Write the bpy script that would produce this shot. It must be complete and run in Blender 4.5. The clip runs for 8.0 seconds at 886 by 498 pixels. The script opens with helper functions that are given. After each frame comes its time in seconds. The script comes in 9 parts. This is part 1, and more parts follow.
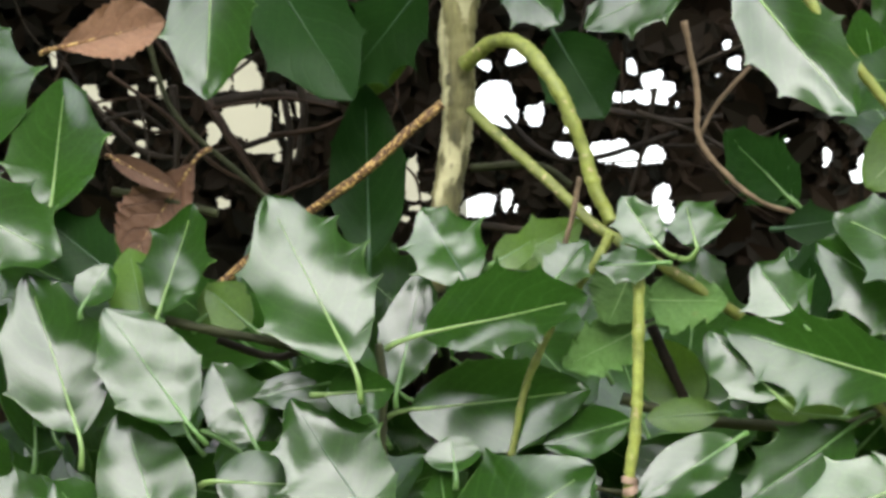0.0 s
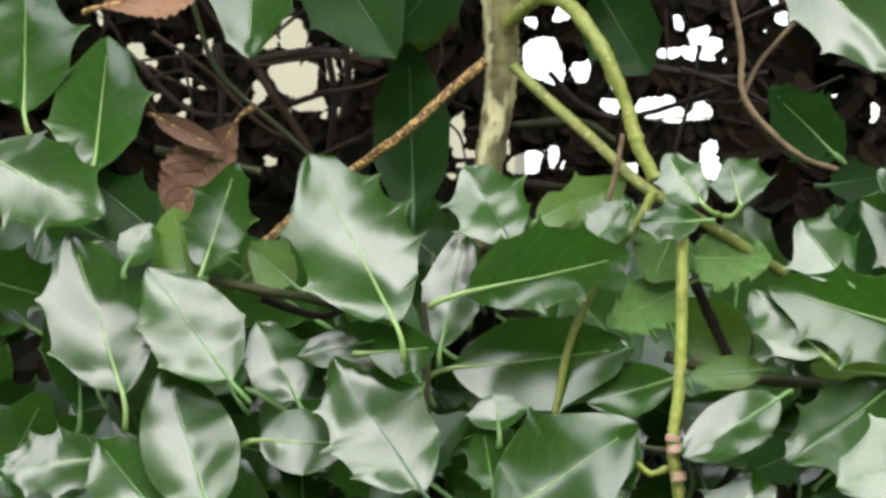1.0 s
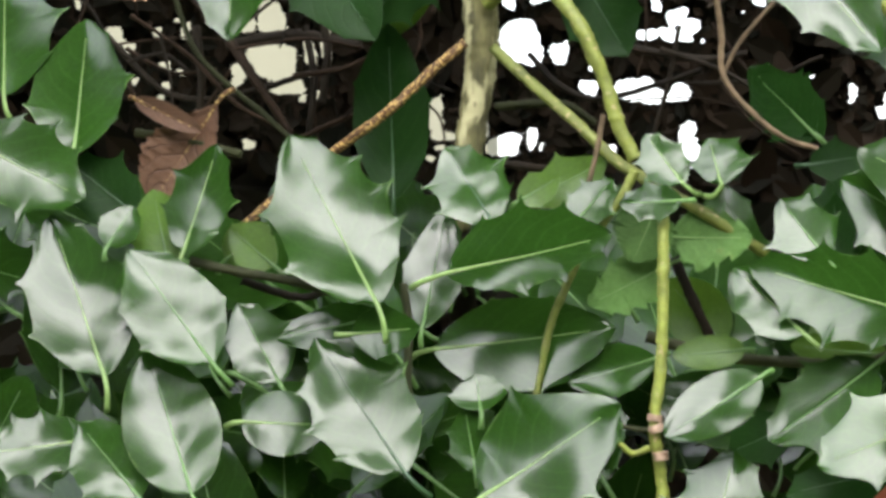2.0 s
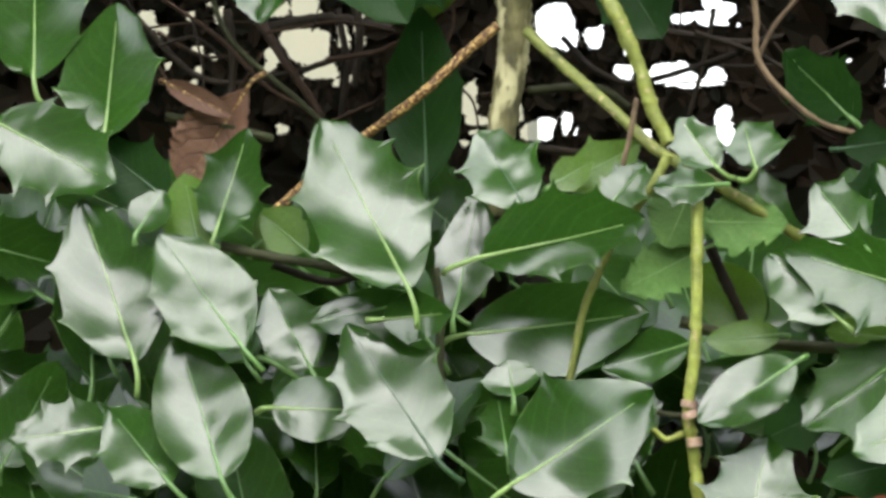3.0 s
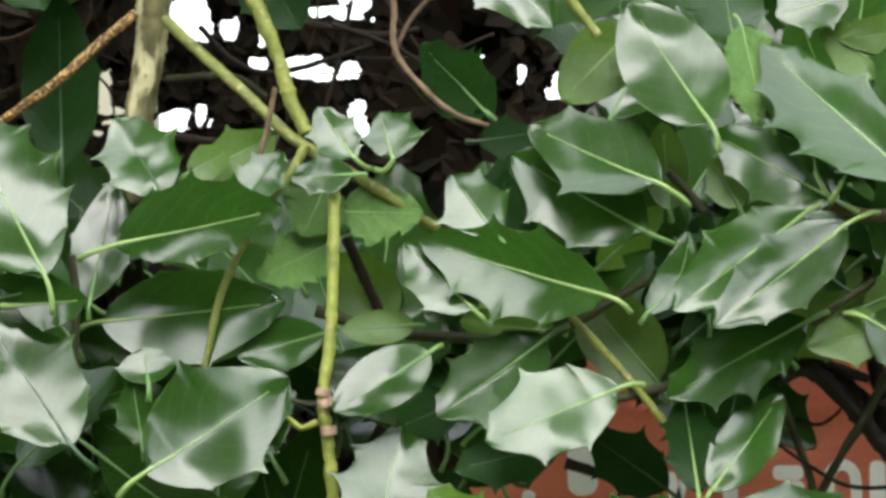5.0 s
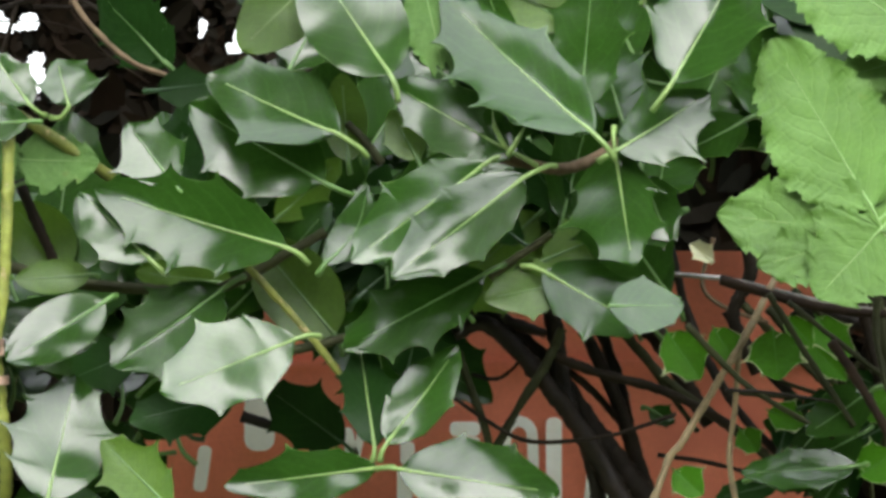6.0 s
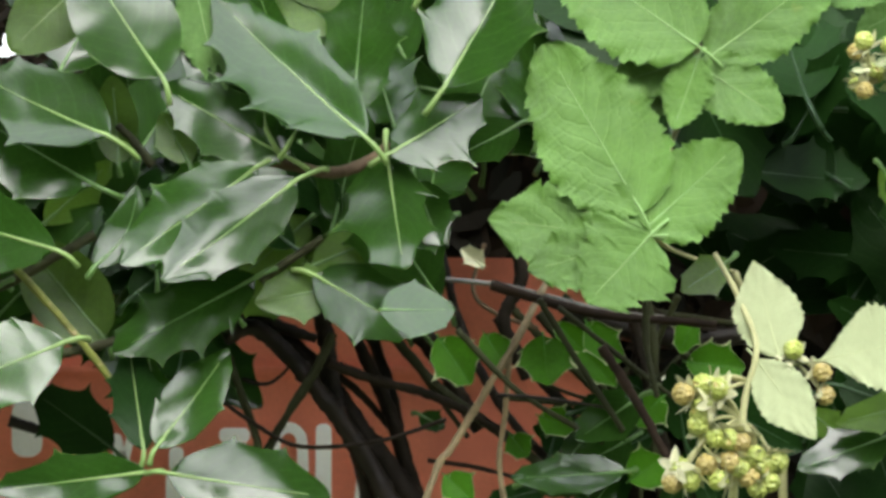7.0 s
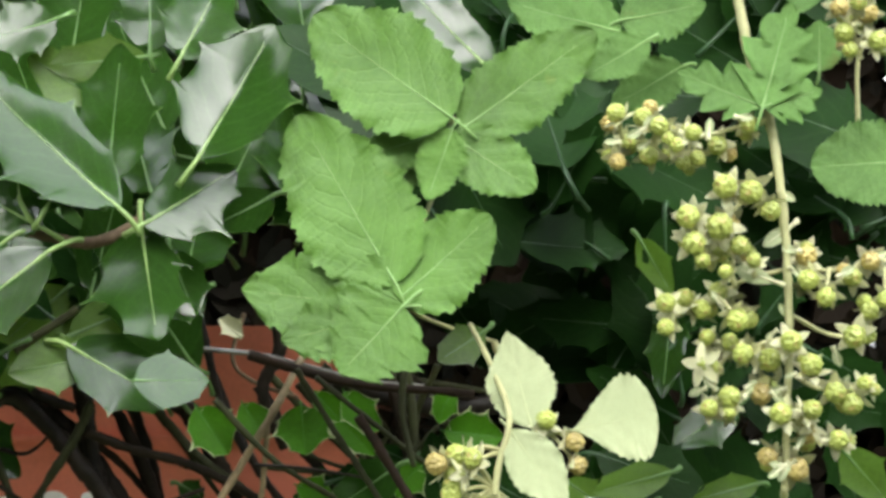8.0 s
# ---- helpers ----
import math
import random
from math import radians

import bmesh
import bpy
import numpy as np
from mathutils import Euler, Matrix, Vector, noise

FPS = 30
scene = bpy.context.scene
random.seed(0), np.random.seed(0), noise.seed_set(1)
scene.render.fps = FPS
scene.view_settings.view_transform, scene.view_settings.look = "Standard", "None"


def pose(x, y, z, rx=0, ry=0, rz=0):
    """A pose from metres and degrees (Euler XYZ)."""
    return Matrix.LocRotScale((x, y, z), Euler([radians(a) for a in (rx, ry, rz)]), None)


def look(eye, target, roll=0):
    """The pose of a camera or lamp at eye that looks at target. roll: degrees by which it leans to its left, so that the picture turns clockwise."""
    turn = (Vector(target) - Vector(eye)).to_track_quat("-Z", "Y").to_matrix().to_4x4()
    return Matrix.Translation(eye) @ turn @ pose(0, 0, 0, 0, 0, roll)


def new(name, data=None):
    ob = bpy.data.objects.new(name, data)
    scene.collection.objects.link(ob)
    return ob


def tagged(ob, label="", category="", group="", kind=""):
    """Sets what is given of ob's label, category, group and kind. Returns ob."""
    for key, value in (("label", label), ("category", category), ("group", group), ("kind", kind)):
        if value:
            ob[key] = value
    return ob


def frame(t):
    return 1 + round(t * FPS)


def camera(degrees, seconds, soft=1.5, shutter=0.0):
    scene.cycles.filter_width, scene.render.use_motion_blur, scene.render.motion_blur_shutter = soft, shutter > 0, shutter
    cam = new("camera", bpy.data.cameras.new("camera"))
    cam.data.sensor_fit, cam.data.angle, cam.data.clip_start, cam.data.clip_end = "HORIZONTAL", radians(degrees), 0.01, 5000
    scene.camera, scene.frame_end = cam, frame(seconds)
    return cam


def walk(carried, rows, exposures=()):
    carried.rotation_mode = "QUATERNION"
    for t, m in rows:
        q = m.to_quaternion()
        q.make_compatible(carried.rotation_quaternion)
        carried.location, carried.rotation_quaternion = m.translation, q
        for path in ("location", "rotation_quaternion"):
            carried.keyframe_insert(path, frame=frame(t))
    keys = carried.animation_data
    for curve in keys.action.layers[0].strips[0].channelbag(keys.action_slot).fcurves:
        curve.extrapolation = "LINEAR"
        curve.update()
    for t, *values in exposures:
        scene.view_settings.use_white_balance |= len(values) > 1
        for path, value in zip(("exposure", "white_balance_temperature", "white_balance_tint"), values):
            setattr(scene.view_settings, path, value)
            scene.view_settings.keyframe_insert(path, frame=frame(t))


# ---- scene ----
cam = camera(14.0, 8.0, soft=3.3)
# seconds, the eye, the point it looks at and the roll: held in one place and panned along the hedge
PATH = [
    (0, (0.0109, -0.0132, 1.5481), (-0.25090, 1.96820, 1.62252), -0.571),
    (0.5, (0.0150, -0.0123, 1.5496), (-0.27434, 1.96603, 1.60112), -0.530),
    (1, (0.0174, -0.0102, 1.5497), (-0.27773, 1.96732, 1.59906), -0.707),
    (1.5, (0.0151, -0.0116, 1.5478), (-0.28051, 1.96581, 1.59659), -0.756),
    (2, (0.0140, -0.0111, 1.5474), (-0.26618, 1.96875, 1.58926), -0.987),
    (2.2, (0.0160, -0.0115, 1.5467), (-0.26931, 1.96775, 1.58070), -1.035),
    (3.3, (0.0160, 0.0018, 1.5458), (-0.28805, 1.97816, 1.58364), -0.940),
    (3.5, (0.0118, -0.0057, 1.5451), (-0.26841, 1.97390, 1.59583), -0.985),
    (4, (0.0118, -0.0119, 1.5431), (-0.18720, 1.97736, 1.60151), -0.934),
    (4.2, (0.0145, -0.0156, 1.5484), (-0.16342, 1.97586, 1.59627), -1.004),
    (5.3, (0.0081, 0.0019, 1.5369), (-0.03951, 2.00118, 1.56486), -0.212),
    (5.5, (0.0091, 0.0052, 1.5355), (-0.00244, 2.00505, 1.55663), -0.157),
    (6, (0.0129, 0.0039, 1.5312), (0.09353, 2.00213, 1.55109), 0.048),
    (6.5, (0.0118, 0.0075, 1.5306), (0.17989, 2.00022, 1.55904), 0.231),
    (7, (0.0118, 0.0070, 1.5260), (0.22067, 1.99583, 1.55575), 0.281),
    (7.5, (0.0299, 0.0022, 1.5397), (0.28521, 1.98524, 1.58998), 0.292),
    (8, (0.0381, -0.0002, 1.5317), (0.34391, 1.97534, 1.59303), 0.240),
]
walk(cam, [(t, look(eye, target, roll)) for t, eye, target, roll in PATH], exposures=[(0.0, 2.49), (4.0, 2.50), (5.5, 2.45), (7.0, 2.37), (8.0, 2.46)])

# ---- light: bright hazy sky, soft high sun ----
world = bpy.data.worlds.new("sky")
scene.world = world
world.use_nodes = True
wn = world.node_tree.nodes
sky = wn.new("ShaderNodeTexSky")
sky.sky_type = "NISHITA"
sky.sun_disc = False
sky.sun_elevation, sky.sun_rotation = radians(50), radians(185)
sky.air_density, sky.dust_density, sky.ozone_density = 1.0, 2.7, 1.0
soft_sky = wn.new("ShaderNodeHueSaturation")
soft_sky.inputs["Saturation"].default_value = 0.3
world.node_tree.links.new(sky.outputs[0], soft_sky.inputs["Color"])
world.node_tree.links.new(soft_sky.outputs[0], wn["Background"].inputs[0])
wn["Background"].inputs[1].default_value = 0.15
sun_data = bpy.data.lights.new("sun", "SUN")
sun_data.energy, sun_data.angle, sun_data.color = 1.45, radians(90), (0.90, 0.94, 1.0)
sun = new("sun", sun_data)
sun.matrix_world = look((-0.6, -5.2, 9.6), (0, 1.4, 1.5))


# ---- materials ----
def mat(name, paint, rough=0.5, metal=0.0, spec=0.5, coat=0.0, vary=0.25, scale=40.0, bump=0.15, fine=400.0, through_light=0.0, dots=None, stretch=1.0):
    """A surface with colour changes at two sizes, fine relief and, for thin leaves, some light let through."""
    m = bpy.data.materials.new(name)
    m.use_nodes = True
    n, l = m.node_tree.nodes, m.node_tree.links
    b = n["Principled BSDF"]
    tex = n.new("ShaderNodeTexCoord")
    co = n.new("ShaderNodeMapping")
    co.inputs["Scale"].default_value = (1, 1, stretch)
    l.new(tex.outputs["Object"], co.inputs["Vector"])
    big = n.new("ShaderNodeTexNoise")
    big.inputs["Scale"].default_value, big.inputs["Detail"].default_value = scale, 4
    small = n.new("ShaderNodeTexNoise")
    small.inputs["Scale"].default_value, small.inputs["Detail"].default_value = fine, 3
    l.new(co.outputs["Vector"], big.inputs["Vector"])
    l.new(co.outputs["Vector"], small.inputs["Vector"])
    ramp = n.new("ShaderNodeValToRGB")
    lo = [c * (1 - vary) for c in paint]
    hi = [min(1, c * (1 + vary)) for c in paint]
    ramp.color_ramp.elements[0].color, ramp.color_ramp.elements[1].color = (*lo, 1), (*hi, 1)
    ramp.color_ramp.elements[0].position, ramp.color_ramp.elements[1].position = 0.3, 0.7
    add = n.new("ShaderNodeMath")
    add.operation = "MULTIPLY_ADD"
    add.inputs[1].default_value, add.inputs[2].default_value = 0.35, 0.0
    l.new(small.outputs["Fac"], add.inputs[0])
    mixf = n.new("ShaderNodeMath")
    mixf.operation = "MULTIPLY_ADD"
    mixf.inputs[1].default_value = 0.65
    l.new(big.outputs["Fac"], mixf.inputs[0])
    l.new(add.outputs[0], mixf.inputs[2])
    l.new(mixf.outputs[0], ramp.inputs[0])
    shade = n.new("ShaderNodeHueSaturation")
    rnd = n.new("ShaderNodeObjectInfo")
    rv = n.new("ShaderNodeMapRange")
    rv.inputs["To Min"].default_value, rv.inputs["To Max"].default_value = 1 - vary * 0.6, 1 + vary * 0.6
    l.new(rnd.outputs["Random"], rv.inputs["Value"])
    l.new(rv.outputs[0], shade.inputs["Value"])
    l.new(ramp.outputs[0], shade.inputs["Color"])
    out = shade.outputs[0]
    if dots:
        vor = n.new("ShaderNodeTexNoise")
        vor.inputs["Scale"].default_value, vor.inputs["Detail"].default_value = dots[1], 2
        l.new(co.outputs["Vector"], vor.inputs["Vector"])
        mask = n.new("ShaderNodeValToRGB")
        mask.color_ramp.elements[0].position, mask.color_ramp.elements[1].position = dots[2], dots[2] + 0.08
        l.new(vor.outputs["Fac"], mask.inputs[0])
        mx = n.new("ShaderNodeMix")
        mx.data_type = "RGBA"
        mx.inputs["B"].default_value = (*dots[0], 1)
        l.new(mask.outputs[0], mx.inputs["Factor"])
        l.new(out, mx.inputs["A"])
        out = mx.outputs["Result"]
    l.new(out, b.inputs["Base Color"])
    b.inputs["Roughness"].default_value, b.inputs["Metallic"].default_value = rough, metal
    b.inputs["Specular IOR Level"].default_value = spec
    b.inputs["Coat Weight"].default_value, b.inputs["Coat Roughness"].default_value = coat, rough * 0.7
    bp = n.new("ShaderNodeBump")
    bp.inputs["Strength"].default_value, bp.inputs["Distance"].default_value = bump, 0.001
    l.new(mixf.outputs[0], bp.inputs["Height"])
    l.new(bp.outputs[0], b.inputs["Normal"])
    if through_light:
        tr = n.new("ShaderNodeBsdfTranslucent")
        l.new(out, tr.inputs["Color"])
        ms = n.new("ShaderNodeMixShader")
        ms.inputs[0].default_value = through_light
        l.new(b.outputs[0], ms.inputs[1])
        l.new(tr.outputs[0], ms.inputs[2])
        l.new(ms.outputs[0], n["Material Output"].inputs[0])
    return m


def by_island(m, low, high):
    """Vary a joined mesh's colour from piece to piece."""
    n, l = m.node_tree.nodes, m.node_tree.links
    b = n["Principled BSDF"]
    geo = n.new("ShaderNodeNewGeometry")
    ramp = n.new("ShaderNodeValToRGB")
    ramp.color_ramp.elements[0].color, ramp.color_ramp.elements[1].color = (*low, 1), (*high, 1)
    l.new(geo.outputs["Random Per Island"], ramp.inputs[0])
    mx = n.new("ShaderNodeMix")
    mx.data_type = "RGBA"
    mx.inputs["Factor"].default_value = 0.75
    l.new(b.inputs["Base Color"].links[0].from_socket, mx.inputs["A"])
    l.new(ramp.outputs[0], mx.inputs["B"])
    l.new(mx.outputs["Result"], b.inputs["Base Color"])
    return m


def leaf_mat(name, paint, vein, rough, spec, coat, veins=7.0, slant=0.45, vein_mix=0.25, relief=0.4, through_light=0.1, rim=None, patch=None, wide=0.07, grain=0.12, vary=0.28):
    """A leaf's face: side veins that branch off the midrib, blotches, fine relief and its gloss."""
    m = mat(name, paint, rough, spec=spec, coat=coat, vary=vary, scale=35, bump=grain, fine=600, through_light=through_light)
    n, l = m.node_tree.nodes, m.node_tree.links
    b = n["Principled BSDF"]
    uv = n.new("ShaderNodeUVMap")
    sep = n.new("ShaderNodeSeparateXYZ")
    l.new(uv.outputs[0], sep.inputs[0])

    def calc(op, a, c):
        k = n.new("ShaderNodeMath")
        k.operation = op
        for i, w in enumerate((a, c)):
            if isinstance(w, (int, float)):
                k.inputs[i].default_value = w
            else:
                l.new(w, k.inputs[i])
        return k.outputs[0]

    side = calc("ABSOLUTE", calc("SUBTRACT", sep.outputs[0], 0.5), 0)
    curve = calc("MULTIPLY", calc("POWER", side, 1.3), slant * 2)
    wob = n.new("ShaderNodeTexNoise")
    wob.inputs["Scale"].default_value = 5.0
    l.new(uv.outputs[0], wob.inputs["Vector"])
    along = calc("ADD", calc("SUBTRACT", sep.outputs[1], curve), calc("MULTIPLY", wob.outputs["Fac"], 0.10))
    saw = calc("PINGPONG", calc("MULTIPLY", along, veins), 0.5)
    line = n.new("ShaderNodeMapRange")
    line.interpolation_type = "SMOOTHSTEP"
    line.inputs["From Min"].default_value, line.inputs["From Max"].default_value = 0.0, wide * 2
    line.inputs["To Min"].default_value, line.inputs["To Max"].default_value = 1.0, 0.0
    l.new(saw, line.inputs["Value"])
    old = b.inputs["Base Color"].links[0].from_socket
    mx = n.new("ShaderNodeMix")
    mx.data_type = "RGBA"
    mx.inputs["B"].default_value = (*vein, 1)
    l.new(calc("MULTIPLY", line.outputs[0], vein_mix), mx.inputs["Factor"])
    l.new(old, mx.inputs["A"])
    out = mx.outputs["Result"]
    if rim:
        edge = n.new("ShaderNodeMapRange")
        edge.interpolation_type = "SMOOTHSTEP"
        edge.inputs["From Min"].default_value, edge.inputs["From Max"].default_value = rim[1], rim[1] + 0.04
        l.new(calc("ADD", side, calc("MULTIPLY", wob.outputs["Fac"], 0.14)), edge.inputs["Value"])
        m2 = n.new("ShaderNodeMix")
        m2.data_type = "RGBA"
        m2.inputs["B"].default_value = (*rim[0], 1)
        l.new(edge.outputs[0], m2.inputs["Factor"])
        l.new(out, m2.inputs["A"])
        out = m2.outputs["Result"]
    if patch:
        pn = n.new("ShaderNodeTexNoise")
        pn.inputs["Scale"].default_value, pn.inputs["Detail"].default_value = 45.0, 3
        tc = n.new("ShaderNodeTexCoord")
        l.new(tc.outputs["Object"], pn.inputs["Vector"])
        pm = n.new("ShaderNodeMapRange")
        pm.inputs["From Min"].default_value, pm.inputs["From Max"].default_value = patch[1], patch[1] + 0.12
        l.new(pn.outputs["Fac"], pm.inputs["Value"])
        m3 = n.new("ShaderNodeMix")
        m3.data_type = "RGBA"
        m3.inputs["B"].default_value = (*patch[0], 1)
        l.new(pm.outputs[0], m3.inputs["Factor"])
        l.new(out, m3.inputs["A"])
        out = m3.outputs["Result"]
    l.new(out, b.inputs["Base Color"])
    for node in n:
        if node.type == "BSDF_TRANSLUCENT":
            l.new(out, node.inputs["Color"])
    b2 = n.new("ShaderNodeBump")
    b2.inputs["Strength"].default_value, b2.inputs["Distance"].default_value = relief, 0.0008
    b2.invert = True
    l.new(line.outputs[0], b2.inputs["Height"])
    l.new(b.inputs["Normal"].links[0].from_socket, b2.inputs["Normal"])
    l.new(b2.outputs[0], b.inputs["Normal"])
    return m


HOLLY = leaf_mat("holly_leaf_face", (0.017, 0.050, 0.006), (0.055, 0.13, 0.028), 0.15, 0.295, 0.0, vein_mix=0.10, relief=0.012, grain=0.07, through_light=0.06, rim=((0.10, 0.18, 0.05), 0.555))
# duller, darker holly face: shade deep in the bush put into its colour
HOLLY_SHADED = leaf_mat("holly_leaf_shaded", (0.011, 0.036, 0.006), (0.03, 0.065, 0.015), 0.33, 0.075, 0.0, vein_mix=0.15, relief=0.08)
HOLLY_YOUNG = leaf_mat("holly_leaf_young", (0.078, 0.160, 0.014), (0.11, 0.20, 0.03), 0.36, 0.35, 0.0, through_light=0.4, vein_mix=0.12, relief=0.08)
UNDER = mat("leaf_underside", (0.13, 0.24, 0.08), 0.55, spec=0.3, vary=0.2, scale=60, through_light=0.1)
SOFT_LEAF = leaf_mat("soft_leaf_face", (0.110, 0.225, 0.050), (0.17, 0.30, 0.09), 0.6, 0.25, 0.0, veins=9, slant=0.55, vein_mix=0.2, relief=0.25, through_light=0.25, patch=((0.16, 0.15, 0.04), 0.68), wide=0.05)
BRAMBLE = leaf_mat("bramble_leaf_face", (0.094, 0.202, 0.031), (0.15, 0.28, 0.07), 0.5, 0.3, 0.0, veins=9, slant=0.6, vein_mix=0.14, relief=0.3, grain=0.06, through_light=0.22, wide=0.06, patch=((0.20, 0.27, 0.05), 0.70))
PALE = leaf_mat("bramble_leaf_pale_underside", (0.42, 0.475, 0.265), (0.37, 0.43, 0.22), 0.7, 0.15, 0.0, veins=8, slant=0.55, vein_mix=0.12, relief=0.01, grain=0.01, through_light=0.2, vary=0.07)
VARIEGATED = leaf_mat("variegated_leaf_face", (0.050, 0.165, 0.006), (0.07, 0.20, 0.015), 0.45, 0.1, 0.0, relief=0.1, vein_mix=0.1, rim=((0.60, 0.64, 0.36), 0.525), through_light=0.15)
PALE_RIB = mat("pale_underside_rib", (0.42, 0.47, 0.24), 0.7, vary=0.1, scale=80)
IVY_RIB = mat("ivy_rib", (0.06, 0.19, 0.02), 0.6, vary=0.1, scale=80)
# lighter grey stands in for the white glint along a dark cane
GLINT_CANE = mat("glint_grey_cane", (0.17, 0.16, 0.14), 0.25, spec=0.6, vary=0.6, scale=120, bump=0.5)
SOFT_RIB = mat("soft_leaf_rib", (0.21, 0.36, 0.11), 0.6, vary=0.15, scale=80)
LIGHT_RIB = mat("pale_midrib", (0.20, 0.31, 0.09), 0.45, vary=0.15, scale=80)
GREEN_RIB = mat("green_midrib", (0.10, 0.20, 0.05), 0.4, vary=0.15, scale=80)
# darker rib tone: shade of the groove and deep leaves put into it
DARK_RIB = mat("shaded_midrib", (0.025, 0.07, 0.02), 0.4, vary=0.15, scale=80)
TRUNK = mat("grey_green_bark", (0.17, 0.155, 0.060), 0.8, vary=0.75, scale=90, bump=1.0, fine=420, dots=((0.42, 0.39, 0.21), 105, 0.50), stretch=0.35)
GREEN_BARK = mat("green_twig_bark", (0.18, 0.205, 0.036), 0.55, vary=0.45, scale=110, bump=0.7, dots=((0.36, 0.30, 0.14), 330, 0.64))
# this bark and the next carry the inner hedge's shade in their colour
DARK_BARK = mat("shade_dark_twig_bark", (0.017, 0.012, 0.007), 0.7, spec=0.2, vary=0.5, scale=60, bump=0.7)
SHADE_BARK = mat("shade_brown_inner_bark", (0.026, 0.015, 0.008), 0.75, spec=0.2, vary=0.45, scale=120, bump=0.7)
DRY_TWIG = mat("dry_twig_bark", (0.15, 0.105, 0.062), 0.75, spec=0.25, vary=0.45, scale=120, bump=0.7)
# slightly shiny stems, coloured near-black for the shade they stand in
SHINY_SHADE_BARK = mat("shade_dark_shiny_bark", (0.013, 0.0095, 0.006), 0.45, spec=0.25, vary=0.5, scale=60, bump=0.5)
OLIVE_BARK = mat("olive_twig_bark", (0.032, 0.036, 0.012), 0.7, spec=0.25, vary=0.35, scale=80, bump=0.6)
BROWN_BARK = mat("brown_twig_bark", (0.13, 0.062, 0.020), 0.6, vary=0.5, scale=160, bump=0.8, dots=((0.58, 0.38, 0.13), 650, 0.52))
TAN_CANE = mat("dry_cane_bark", (0.25, 0.19, 0.10), 0.7, vary=0.5, scale=90, bump=0.6)
FRUIT_STEM = mat("bramble_stem_bark", (0.42, 0.42, 0.20), 0.6, vary=0.2, scale=90, bump=0.3)
DEAD = leaf_mat("dead_leaf_face", (0.15, 0.080, 0.045), (0.10, 0.05, 0.03), 0.6, 0.35, 0.0, vein_mix=0.5, relief=0.8, through_light=0.2)
DEAD_LIGHT = leaf_mat("dead_leaf_light", (0.23, 0.125, 0.07), (0.16, 0.08, 0.045), 0.6, 0.35, 0.0, vein_mix=0.3, relief=0.5, through_light=0.2)
BERRY = mat("unripe_berry_skin", (0.30, 0.35, 0.075), 0.36, spec=0.5, vary=0.3, scale=160, bump=0.1, dots=((0.36, 0.30, 0.09), 200, 0.62))
BERRY_TAN = mat("ripening_berry_skin", (0.36, 0.29, 0.09), 0.4, vary=0.35, scale=140, bump=0.1)
SCAR = mat("pinkish_bud_scar", (0.40, 0.27, 0.19), 0.7, vary=0.25, scale=200, bump=0.5)
SEPAL = mat("pale_sepal", (0.66, 0.66, 0.42), 0.7, vary=0.12, scale=100, through_light=0.2)
# near-black leaf colours stand in for the deep shade inside the hedge
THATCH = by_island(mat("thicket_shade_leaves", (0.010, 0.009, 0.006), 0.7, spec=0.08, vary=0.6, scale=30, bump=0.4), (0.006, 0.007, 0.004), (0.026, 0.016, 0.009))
RED = mat("red_paint", (0.68, 0.195, 0.115), 0.5, vary=0.16, scale=9, bump=0.2, dots=((0.57, 0.155, 0.095), 14, 0.60))
WHITE = mat("white_paint", (0.93, 0.92, 0.90), 0.5, vary=0.08, scale=30)
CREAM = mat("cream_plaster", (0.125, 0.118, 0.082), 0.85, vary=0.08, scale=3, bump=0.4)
GRASS = mat("grass_ground", (0.105, 0.115, 0.055), 0.9, vary=0.4, scale=2.5, bump=0.8, fine=60)
FAR_GREEN = mat("far_foliage", (0.035, 0.055, 0.022), 0.9, vary=0.5, scale=2.0, bump=1.0, fine=20)


# ---- builders ----
def part(name, bm, material, parent=None, label=""):
    me = bpy.data.meshes.new(name)
    bm.to_mesh(me)
    bm.free()
    for m in material if isinstance(material, (list, tuple)) else [material]:
        me.materials.append(m)
    ob = new(name, me)
    ob.parent = parent
    return tagged(ob, label)


def thing(name, where, label, category, group="", kind=""):
    ob = new(name)
    ob.location = where
    ob.empty_display_size = 0.02
    return tagged(ob, label, category, group, kind)


def bring(ob, parent):
    """Hang a mesh that was built in world metres under its thing."""
    ob.parent = parent
    top = parent
    shift = Vector(parent.location)
    while top.parent:
        top = top.parent
        shift += top.location
    ob.matrix_parent_inverse = Matrix.Translation(-shift)
    return ob


def smooth_line(pts, steps):
    """Points along a rounded line through pts."""
    pts = [Vector(p) for p in pts]
    if len(pts) == 2:
        return [pts[0].lerp(pts[1], i / steps) for i in range(steps + 1)]
    ext = [pts[0] * 2 - pts[1]] + pts + [pts[-1] * 2 - pts[-2]]
    out = []
    for i in range(1, len(ext) - 2):
        a, b, c, d = ext[i - 1:i + 3]
        for k in range(steps):
            u = k / steps
            out.append(0.5 * (2 * b + (c - a) * u + (2 * a - 5 * b + 4 * c - d) * u * u + (3 * b - a - 3 * c + d) * u ** 3))
    return out + [pts[-1]]


